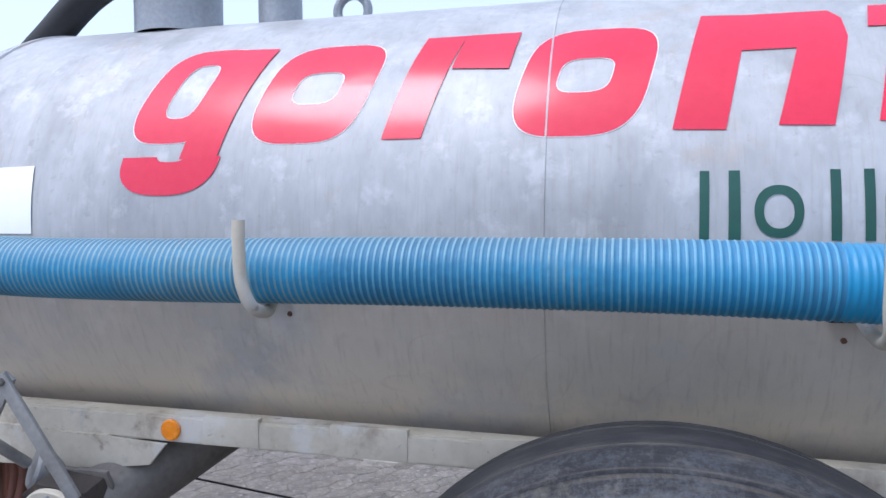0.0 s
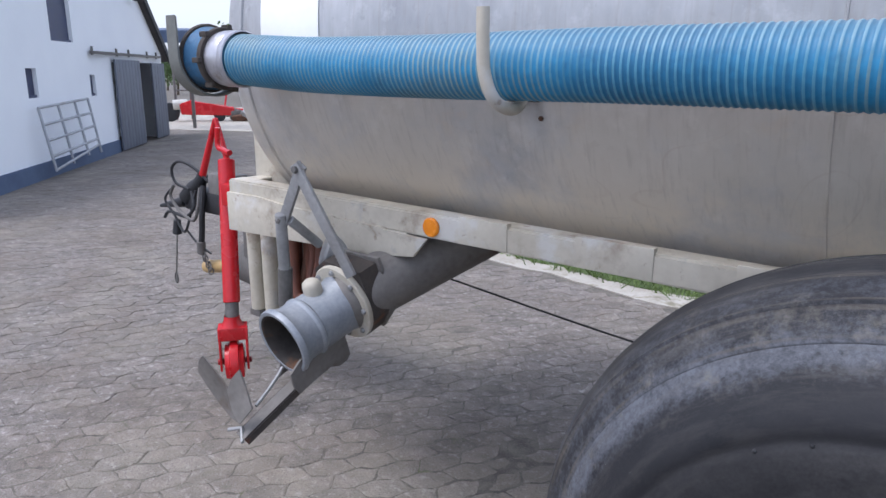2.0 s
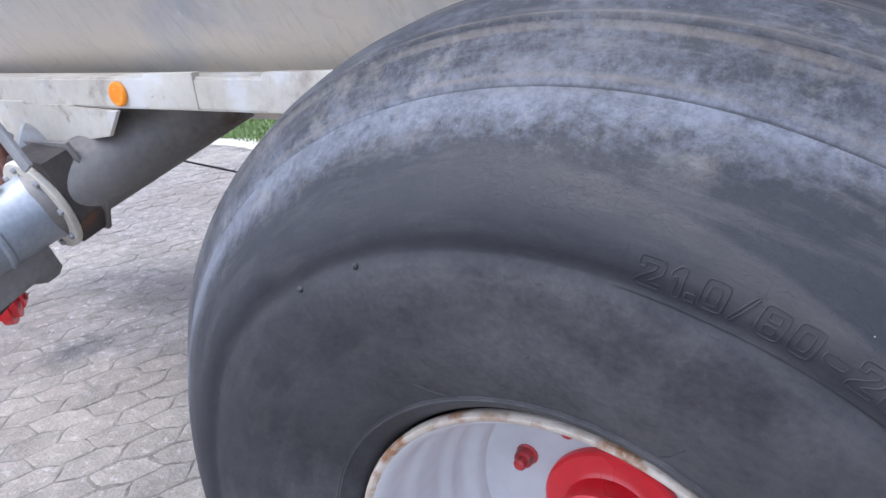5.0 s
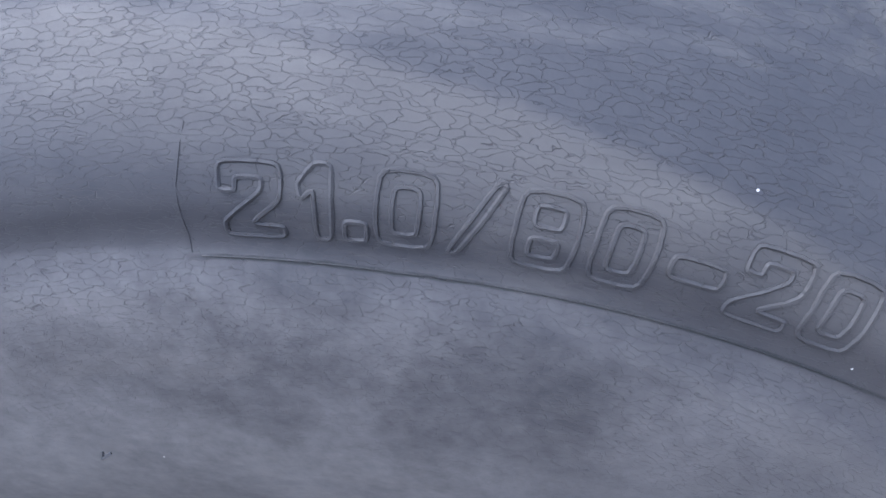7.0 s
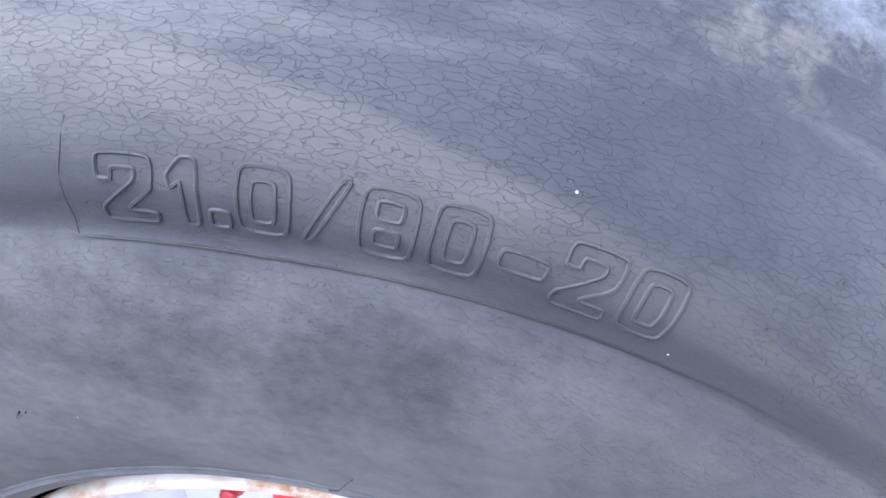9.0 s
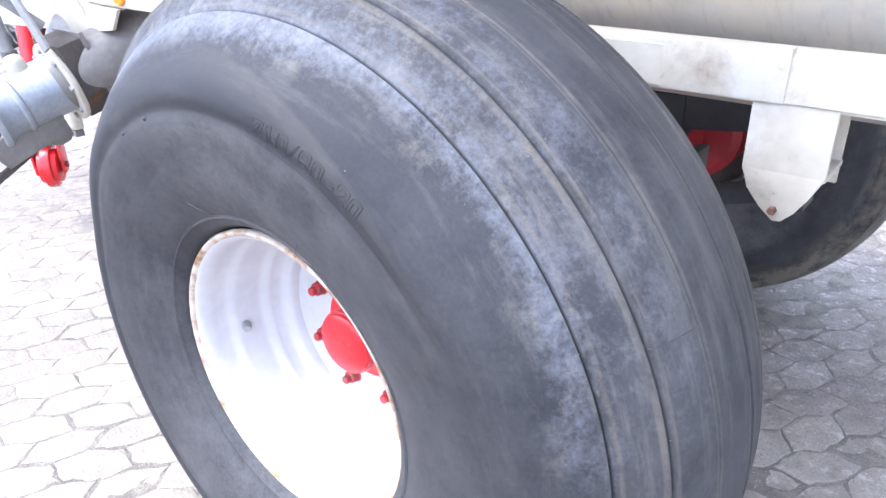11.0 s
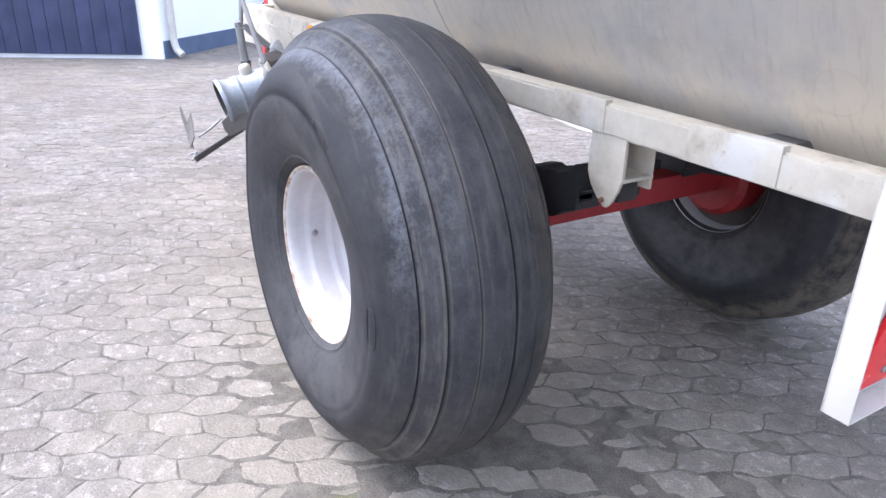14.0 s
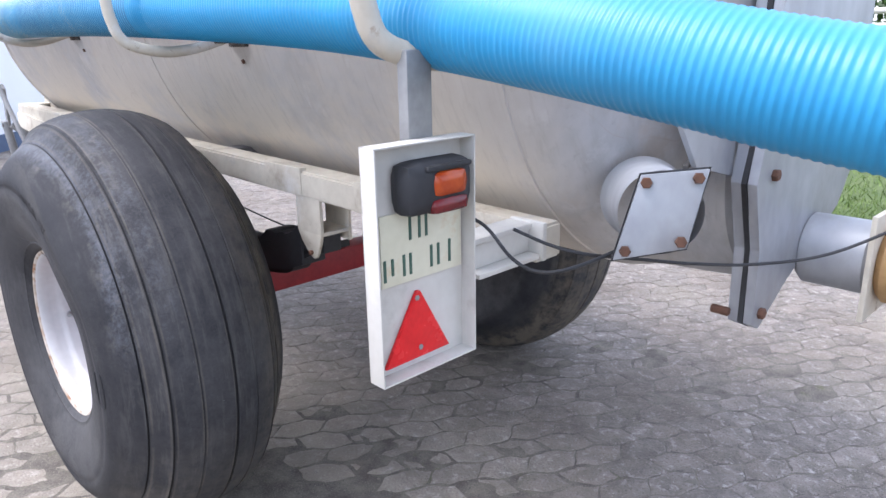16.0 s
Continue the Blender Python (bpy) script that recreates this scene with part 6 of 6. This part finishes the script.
HOLES = [(2.92, 3.28, 1.18, 1.60), (5.50, 5.78, 1.13, 1.50), (3.98, 4.90, 2.02, 3.3), (6.80, 10.3, 0.0, 1.74)]
wall_bm = cut_wall(fresh(), gable, HOLES, BM, 0.3)
bmesh.ops.remove_doubles(wall_bm, verts=wall_bm.verts, dist=0.001)
part("barn_wall", wall_bm, PLASTER, barn, "white plastered gable wall", 0)
for x0, x1 in ((0, 6.78), (10.32, SPAN)):
    part("barn_plinth", slab(fresh(), [(x0, -0.1), (x1, -0.1), (x1, 0.24), (x0, 0.24)], BM, 0.03), PLINTH, barn, "blue-grey painted plinth", 0)
# upright dark sheet behind the openings, painting the unlit inside
part("barn_floor_dark", slab(fresh(), [(-0.2, -0.3), (SPAN, -0.3), (SPAN, gable(SPAN) - 0.1), (SPAN / 2, APEX - 0.2), (0, EAVE - 0.1)], BM @ Matrix.Translation((0, 0, -3.0)), -0.1), DARK_INSIDE, barn, "dark sheet standing in for the unlit barn interior", 0)
part("barn_side_wall", box(fresh(), (0, -0.1, -9), (0.3, EAVE, -0.3), 0, BM), PLASTER, barn, "white plastered side wall", 0)
part("barn_side_wall", box(fresh(), (SPAN - 0.3, -0.1, -9), (SPAN, EAVE, -0.3), 0, BM), PLASTER, barn, "white plastered side wall", 0)
for k in (0, 1):
    a, b = (-0.25, EAVE - 0.17), (SPAN / 2, APEX)
    if k:
        a, b = (SPAN + 0.25, EAVE - 0.17), (SPAN / 2, APEX)
    part("barn_roof", slab(fresh(), [a, b, (b[0], b[1] + 0.14), (a[0], a[1] + 0.14)], BM @ Matrix.Translation((0, 0, 0.10)), -9.2), ROOF, barn, "dark tiled roof slope", 0)
for x0, x1, y0, y1 in HOLES[:3]:
    w = part("barn_window", slab(fresh(), [(x0, y0), (x1, y0), (x1, y1), (x0, y1)], BM @ Matrix.Translation((0, 0, -0.06)), -0.03), NAVY, barn, "small dark barn window" if y1 < 2 else "dark wooden loft hatch", 0)
    part("window_frame", slab(fresh(), [(x0, y0), (x1, y0), (x1, y0 + 0.04), (x0, y0 + 0.04)], BM @ Matrix.Translation((0, 0, -0.03)), -0.02), NAVY, w, "", 0)
    if y1 > 2:
        part("hatch_post", slab(fresh(), [(4.42, y0), (4.48, y0), (4.48, y1), (4.42, y1)], BM @ Matrix.Translation((0, 0, -0.08)), -0.05), DARK_STEEL, w, "", 0)


def board_door(name, x0, x1, y1, out, label):
    d = None
    n = max(3, int((x1 - x0) / 0.2))
    for i in range(n):
        a, b = x0 + (x1 - x0) * i / n + 0.003, x0 + (x1 - x0) * (i + 1) / n - 0.003
        bm = slab(fresh(), [(a, 0.03), (b, 0.03), (b, y1), (a, y1)], BM @ Matrix.Translation((0, 0, out)), 0.035, 0.003)
        if d is None:
            d = part(name, bm, SLATE, barn, label)
        else:
            part("door_board", bm, SLATE, d)
    return d


board_door("sliding_door", 6.72, 8.40, 1.78, 0.06, "grey boarded sliding door standing half open")
board_door("sliding_door", 9.38, 10.5, 1.74, 0.06, "grey boarded sliding door standing half open")
rail_p = part("door_rail", box(fresh(), (5.5, 1.86, 0.04), (10.3, 1.91, 0.10), 0.004, BM), DARK_STEEL, barn, "dark sliding door rail")
for x in (5.6, 7.0, 7.8, 9.2, 10.0):
    part("rail_hanger", box(fresh(), (x, 1.84, 0.03), (x + 0.06, 1.99, 0.06), 0.004, BM), DARK_STEEL, rail_p)
part("roof_edge", slab(fresh(), [(SPAN + 0.28, EAVE - 0.20), (SPAN / 2, APEX - 0.02), (SPAN / 2, APEX + 0.16), (SPAN + 0.28, EAVE - 0.02)], BM @ Matrix.Translation((0, 0, 0.16)), -0.05), BLACK, barn, "dark verge board", 0)
part("gable_lamp", box(fresh(), (8.3, 3.0, 0.1), (8.42, 3.12, 0.3), 0.02, BM), BLACK, barn, "small wall lamp")
# navy boarded gate in the side wall, and the downpipe at the corner
SM = frame_of(BA + Vector((0.02, -0.02, 0)), Vector((-0.80, -1.55, 0)), (0, 0, 1))
nd = None
for i in range(24):
    bm = slab(fresh(), [(0.28 + i * 0.2, 0.06), (0.474 + i * 0.2, 0.06), (0.474 + i * 0.2, 2.6), (0.28 + i * 0.2, 2.6)], SM @ Matrix.Translation((0, 0, -0.05)), 0.04, 0.004)
    nd = part("navy_gate", bm, NAVY, barn, "navy blue boarded barn gate") if nd is None else (part("door_board", bm, NAVY, nd), nd)[1]
part("yard_side_wall", slab(fresh(), [(0, -0.1), (8, -0.1), (8, 3.2), (0, 3.2)], SM, 0.3), PLASTER, barn, "white plastered side wall", 0)
part("downpipe", tube(fresh(), smooth_line([BM @ Vector((0.12, 1.9, 0.09)), BM @ Vector((0.12, 0.5, 0.09)), BM @ Vector((0.12, 0.16, 0.11)), BM @ Vector((0.10, 0.05, 0.22))], 6), 0.05, 12), WHITE_PAINT, barn, "white rain downpipe")
# galvanised field gate leaning on the wall
fgate = base("field_gate", BM @ Vector((4.3, 0, 0.3)), "galvanised tubular field gate leaning on the white barn wall", "gate")
GM = BM @ pose(-0.45, 0.14, 0.28, -9, 0, 0)
for (a, b) in (((3.29, 0.0), (3.29, 0.92)), ((5.30, 0.06), (5.35, 0.98)), ((3.29, 0.92), (5.35, 0.98)), ((3.29, 0.02), (5.30, 0.20)), ((3.29, 0.68), (5.34, 0.74)), ((3.29, 0.45), (5.33, 0.52)), ((3.29, 0.22), (5.31, 0.30)), ((4.0, 0.03), (4.02, 0.94)), ((4.7, 0.08), (4.72, 0.96))):
    part("gate_bar", rod(fresh(), GM @ Vector((*a, 0)), GM @ Vector((*b, 0)), 0.020, steps=10), GALV, fgate)

# ---- far yard ----
thing("road", slab(fresh(), [(-4, 0), (30, 0), (30, 13), (-4, 13)], frame_of((-18.4, 9.5, -0.004), Vector((0.914, 0.406, 0)), Vector((-0.406, 0.914, 0))), 0.012), CONCRETE, "pale worn concrete strip across the yard", "road", kind="structure", smooth=0)
m1 = base("farm_machine", (-20.4, 12.4, 0), "old red farm implement with wheels and white drum", "machine")
MM = frame_of((-20.4, 12.4, 0), (0.6, 0.8, 0), (-0.8, 0.6, 0))
part("machine_body", slab(fresh(), [(-0.7, 0.22), (0.9, 0.18), (0.9, 0.45), (0.2, 0.50), (-0.4, 0.68), (-0.75, 0.55)], MM @ pose(0, 0, 0, 90, 0, 0), 0.5, 0.04), RED, m1, "faded red machine body")
part("machine_arm", rod(fresh(), MM @ Vector((0.3, 0, 0.4)), MM @ Vector((1.5, 0.2, 0.30)), 0.04), RED, m1)
part("machine_arm", rod(fresh(), MM @ Vector((0.6, 0, 0.4)), MM @ Vector((0.7, 0.1, 0.95)), 0.03), RED, m1)
part("machine_drum", rod(fresh(), MM @ Vector((-0.95, -0.35, 0.52)), MM @ Vector((-0.5, -0.3, 0.54)), 0.16, steps=24), WHITE_PAINT, m1, "white drum")
for u, v in ((-1.05, -0.3), (0.45, -0.4)):
    p = MM @ Vector((u, v, 0.18 if u > 0 else 0.30))
    part("machine_wheel", lathe(fresh(), [(k * (0.18 if u > 0 else 0.30), w) for k, w in ((0, -0.06), (0.75, -0.07), (0.96, -0.05), (1, 0), (0.96, 0.05), (0.75, 0.07), (0, 0.06))], axis_to(p, p + Vector((-0.8, 0.6, 0)))[0], 24), BLACK, m1, "black tyre")
junk = base("scrap_heap", (-19.2, 13.4, 0), "heap of grey machine parts and hoses on the yard", "scrap")
rnd = random.Random(5)
for i in range(16):
    p = Vector((-19.2 + rnd.uniform(-0.5, 0.6), 13.3 + rnd.uniform(-0.5, 0.5), rnd.uniform(0.08, 0.25)))
    part("scrap_piece", box(fresh(), (-0.25, -0.08, -0.09), (0.25, 0.08, 0.09), 0.03, Matrix.Translation(p) @ pose(0, 0, 0, rnd.uniform(-30, 30), rnd.uniform(-30, 30), rnd.uniform(0, 180))), rnd.choice((GREY_STEEL, DARK_STEEL, DARK_STEEL, RUST)), junk)
thing("blue_barrel", lathe(fresh(), [(0, 0), (0.28, 0), (0.3, 0.04), (0.29, 0.3), (0.3, 0.34), (0.29, 0.56), (0.24, 0.6), (0, 0.6)], pose(-18.5, 13.9, 0) @ Matrix.Diagonal((0.7, 0.7, 0.8, 1)), 28), BLUE_CLOTH, "blue plastic barrel standing on the yard", "barrel")
mast = base("loader_mast", (-21.0, 12.3, 0), "dark steel loader mast standing beyond the yard", "machine")
MA = frame_of((-21.3, 12.2, 0), (0.5, 0.86, 0), (-0.86, 0.5, 0))
for a, b, r in (((-0.24, 0, 0), (-0.24, 0, 1.85), 0.04), ((0.24, 0, 0), (0.24, 0, 1.8), 0.04), ((-0.30, 0, 1.68), (0.30, 0, 1.68), 0.09), ((-0.24, 0, 0.95), (0.24, 0, 0.95), 0.03)):
    part("mast_beam", rod(fresh(), MA @ Vector(a), MA @ Vector(b), r, steps=10), DARK_STEEL, mast)


def tree(at, height, spread, seed, label, leaves=2600):
    """A tapered trunk with limbs and a crown of many small leaf clumps."""
    rnd = random.Random(seed)
    root = base("tree", at, label, "tree", "trees beyond the yard")
    tr = fresh()
    tube(tr, [(at[0], at[1], -0.05), (at[0] + 0.1, at[1], height * 0.3), (at[0], at[1] + 0.15, height * 0.7)], [height * 0.035, height * 0.025, height * 0.01], 10)
    tips = []
    for i in range(12):
        a, e = rnd.uniform(0, 6.28), rnd.uniform(0.3, 1.1)
        b = Vector((at[0], at[1], height * rnd.uniform(0.25, 0.6)))
        t = b + Vector((math.cos(a) * math.cos(e), math.sin(a) * math.cos(e), math.sin(e))) * spread * rnd.uniform(0.5, 0.95)
        tube(tr, [b, b.lerp(t, 0.5) + Vector((0, 0, 0.1)), t], [height * 0.012, height * 0.008, height * 0.003], 6)
        tips += [t, b.lerp(t, 0.7)]
    tips.append(Vector((at[0], at[1], height * 0.85)))
    part("trunk", tr, BARK, root, "brown bark trunk with limbs")
    vs, fs = [], []
    for i in range(leaves):
        c = rnd.choice(tips)
        d = Vector((rnd.gauss(0, 1), rnd.gauss(0, 1), rnd.gauss(0, 0.8))) * spread * 0.2
        p = c + d
        s = rnd.uniform(0.05, 0.12) * height / 6
        u = Vector((rnd.gauss(0, 1), rnd.gauss(0, 1), rnd.gauss(0, 1))).normalized()
        w = u.orthogonal().normalized() * s
        u *= s * 1.5
        k = len(vs)
        vs += [p - u, p + w * 0.8, p + u, p - w * 0.8]
        fs.append((k, k + 1, k + 2, k + 3))
    me = bpy.data.meshes.new("crown")
    me.from_pydata(vs, [], fs)
    me.materials.append(LEAF)
    ob = new("crown", me)
    ob.parent, ob.matrix_parent_inverse = root, place_of(root).inverted()
    return root


tree((-35.6, 25.35, 0), 4.75, 1.75, 1, "leafy green tree beyond the yard", 4200)
tree((-35.5, 27.3, 0), 4.4, 2.0, 2, "leafy green tree beyond the yard", 3600)
tree((-44, 26.0, 0), 2.6, 1.2, 3, "low leafy tree beyond the barn", 2600)
tree((-54.4, 31.5, 0), 2.6, 1.8, 4, "low leafy tree beyond the yard", 2600)
tree((-40, 33, 0), 4.6, 2.6, 6, "leafy green tree beyond the yard", 2600)
shed = base("open_shed", (-21, 12, 0), "open shed with a bluish sheet roof behind the barn", "building")
SHM = frame_of((-17.9, 10.6, 0), bd_, (0, 0, 1))
part("shed_roof", slab(fresh(), [(-0.5, 2.30), (0.30, 2.66), (0.30, 2.72), (-0.5, 2.62)], SHM @ Matrix.Translation((0, 0, 0.2)), -2.0), PLINTH, shed, "bluish sheet roof", 0)
part("shed_post", box(fresh(), (-0.22, 0, -0.2), (-0.14, 2.45, -0.12), 0.005, SHM), DARK_STEEL, shed)

# ---- verge behind the tanker ----
vm = frame_of((0, 0, 0), (1, 0, 0), (0, 1, 0))
EDGE = [(x, far_line(x)) for x in (-6.3, -4.5, -3.0, -1.6, 0.0, 2.0, 5.0, 9.0, 14.0)]
RAGGED = [(x, far_line(x) + 0.07 * noise.noise(Vector((x * 2.3, 0.5, 0))) + 0.03 * noise.noise(Vector((x * 9, 2.5, 0)))) for x in np.arange(-6.3, 14.0, 0.09)]
GREEN = [(x, far_line(x) + 0.27 + 0.09 * noise.noise(Vector((x * 2.0, 7.5, 0))) + 0.05 * noise.noise(Vector((x * 8, 3.5, 0)))) for x in np.arange(-6.3, 14.0, 0.09)]
thing("edging", slab(fresh(), RAGGED + GREEN[::-1], vm @ Matrix.Translation((0, 0, -0.05)), 0.0535), CONCRETE, "pale sandy edging along the paving with a ragged border", "edging", kind="structure", smooth=0)
thing("verge", slab(fresh(), [(x, y + 0.25) for x, y in EDGE] + [(60, 60), (-14, 60)], vm @ Matrix.Translation((0, 0, -0.05)), 0.052), TURF, "grassy verge behind the tanker", "grass", kind="structure", smooth=0)


def blades(n, seed):
    rnd = random.Random(seed)
    vs, fs = [], []
    for i in range(n):
        x = rnd.uniform(-6.2, 4.5)
        y = far_line(x) + (0.19 if rnd.random() > 0.05 else rnd.uniform(0.02, 0.2)) + abs(rnd.gauss(0, 1.0)) * 1.6
        h, w, a = rnd.uniform(0.025, 0.09), rnd.uniform(0.004, 0.008), rnd.uniform(0, 6.28)
        dx, dy, lx, ly = math.cos(a) * w, math.sin(a) * w, rnd.gauss(0, 0.04), rnd.gauss(0, 0.04)
        k = len(vs)
        vs += [(x - dx, y - dy, 0), (x + dx, y + dy, 0), (x + lx * 0.5 + dx * 0.6, y + ly * 0.5 + dy * 0.6, h * 0.6), (x + lx, y + ly, h)]
        fs += [(k, k + 1, k + 2), (k, k + 2, k + 3)]
    me = bpy.data.meshes.new("grass")
    me.from_pydata(vs, [], fs)
    me.materials.append(GRASS)
    return tagged(new("grass", me), "green grass blades along the paving edge", "grass", kind="stuff")


blades(26000, 8)
hall = base("grey_hall", (-4, 18, 0), "grey sheet-clad hall beyond the verge", "building")
part("hall_wall", box(fresh(), (-14, 16, -0.1), (-3.2, 16.3, 5), 0), GREY_WALL, hall, "grey sheet wall", 0)
for i in range(40):
    part("wall_rib", box(fresh(), (-13.9 + i * 0.27, 15.97, 0), (-13.84 + i * 0.27, 16.0, 5)), GREY_WALL, hall, "", 0)
fence = base("rail_fence", (0, 11, 0), "weathered wooden rail fence beyond the verge", "fence")
for x in (-2.6, -0.6, 1.4, 3.4):
    part("fence_post", box(fresh(), (x, 10.95, -0.05), (x + 0.12, 11.07, 1.45), 0.01), WOOD, fence)
for z in (0.75, 1.1, 1.40):
    part("fence_rail", box(fresh(), (-3.2, 10.90, z), (4.2, 10.95, z + 0.09), 0.01), WOOD, fence)
pile = base("stone_pile", (-2.2, 10, 0), "grey and pale rubble beside the fence", "rubble")
rnd = random.Random(9)
for i in range(10):
    p = Vector((-2.6 + rnd.uniform(0, 1.8), 9.6 + rnd.uniform(0, 0.8), rnd.uniform(0.15, 0.8)))
    part("rubble_piece", box(fresh(), (-0.25, -0.12, -0.12), (0.25, 0.12, 0.12), 0.05, Matrix.Translation(p) @ pose(0, 0, 0, rnd.uniform(-25, 25), rnd.uniform(-25, 25), rnd.uniform(0, 180))), rnd.choice((GREY_STEEL, CONCRETE, DARK_STEEL)), pile)

barrier = base("pole_barrier", (-0.7, 8, 0), "white pole barrier on a dark post beyond the verge", "barrier")
part("barrier_post", rod(fresh(), (-0.75, 8, 0), (-0.75, 8, 1.68), 0.05, steps=14), DARK_STEEL, barrier, "dark steel post")
part("barrier_pole", rod(fresh(), (-1.25, 7.94, 1.665), (2.6, 7.94, 1.63), 0.032, steps=14), WHITE_PAINT, barrier)
part("barrier_pole", rod(fresh(), (-0.35, 7.94, 1.52), (2.6, 7.94, 1.47), 0.022, steps=14), WHITE_PAINT, barrier)
part("barrier_weight", box(fresh(), (-1.05, 7.9, 1.30), (-0.55, 8.1, 1.47), 0.03), DARK_STEEL, barrier, "dark counterweight")


def hedge(seed):
    """A loose row of bushes made of many small leaves on thin stems."""
    rnd = random.Random(seed)
    root = base("hedge", (1.0, 14.5, 0), "loose green hedge beyond the verge", "hedge")
    st = fresh()
    centres = []
    for i in range(16):
        x, y = -3.0 + i * 0.75 + rnd.uniform(-0.2, 0.2), 14.5 + rnd.uniform(-0.5, 0.5)
        h = rnd.uniform(2.0, 3.2)
        tube(st, [(x, y, -0.05), (x + 0.1, y, h * 0.5), (x, y + 0.1, h * 0.9)], [0.05, 0.035, 0.012], 6)
        centres += [(x + rnd.uniform(-0.4, 0.4), y + rnd.uniform(-0.4, 0.4), h * k) for k in (0.25, 0.5, 0.72, 0.9)]
    part("stems", st, BARK, root, "thin brown stems")
    vs, fs = [], []
    for i in range(9000):
        c = Vector(rnd.choice(centres))
        p = c + Vector((rnd.gauss(0, 0.32), rnd.gauss(0, 0.3), rnd.gauss(0, 0.26)))
        u = Vector((rnd.gauss(0, 1), rnd.gauss(0, 1), rnd.gauss(0, 1))).normalized()
        s0 = rnd.uniform(0.04, 0.09)
        w = u.orthogonal().normalized() * s0 * 0.7
        u *= s0 * 1.3
        k = len(vs)
        vs += [p - u, p + w, p + u, p - w]
        fs.append((k, k + 1, k + 2, k + 3))
    me = bpy.data.meshes.new("foliage")
    me.from_pydata(vs, [], fs)
    me.materials.append(LEAF)
    ob = new("foliage", me)
    ob.parent, ob.matrix_parent_inverse = root, place_of(root).inverted()


hedge(12)

# ---- paving stones ----
paving = tagged(new("paving"), "grey-brown interlocking concrete pavers with sandy joints", "paving", kind="structure")
near, rest_v, rest_f = [], [], []
meshes = {}
count = 0
for k, i, p in paver_places(-26, 6, -9, 16):
    if p.y > far_line(p.x) - 0.06 and p.x > -6.4 - 0.13 * (p.y - 4.2):
        continue
    if (p.x < -15.0 and p.y > 7.5 - 1.3 * (p.x + 15)):
        continue
    rnd = random.Random(k * 7919 + i)
    close = -4.2 < p.x < 3.0 and -2.2 < p.y < 4.0
    pick = rnd.randrange(10 if close else 6)
    vs, fs = (PAVER_SHAPES if close else FAR_PAVERS)[pick][k % 2]
    z, tx, ty = rnd.uniform(-0.0022, 0.0018), rnd.uniform(-0.010, 0.010), rnd.uniform(-0.008, 0.008)
    if -1.55 < p.x < 0.35 and -0.95 < p.y < 0.70 and count < 300 and not (-0.35 < p.x < 0.35 and p.y > -0.05):
        key = (pick, k % 2)
        if key not in meshes:
            me = bpy.data.meshes.new("paver")
            me.from_pydata(vs, [], fs)
            me.materials.append(PAVER)
            meshes[key] = me
        ob = new("paver", meshes[key])
        ob.matrix_basis = Matrix.Translation((p.x, p.y, z)) @ Euler((tx, ty, ROW)).to_matrix().to_4x4()
        ob.parent = paving
        count += 1
    else:
        c, s = math.cos(ROW), math.sin(ROW)
        b = len(rest_v)
        rest_v += [(p.x + u * c - v * s, p.y + u * s + v * c, z + w + u * ty + v * tx) for u, v, w in vs]
        rest_f += [tuple(b + q for q in f) for f in fs]
me = bpy.data.meshes.new("pavers")
me.from_pydata(rest_v, [], rest_f)
me.materials.append(PAVER)
ob = tagged(new("pavers", me), kind="stuff")
ob.parent = paving
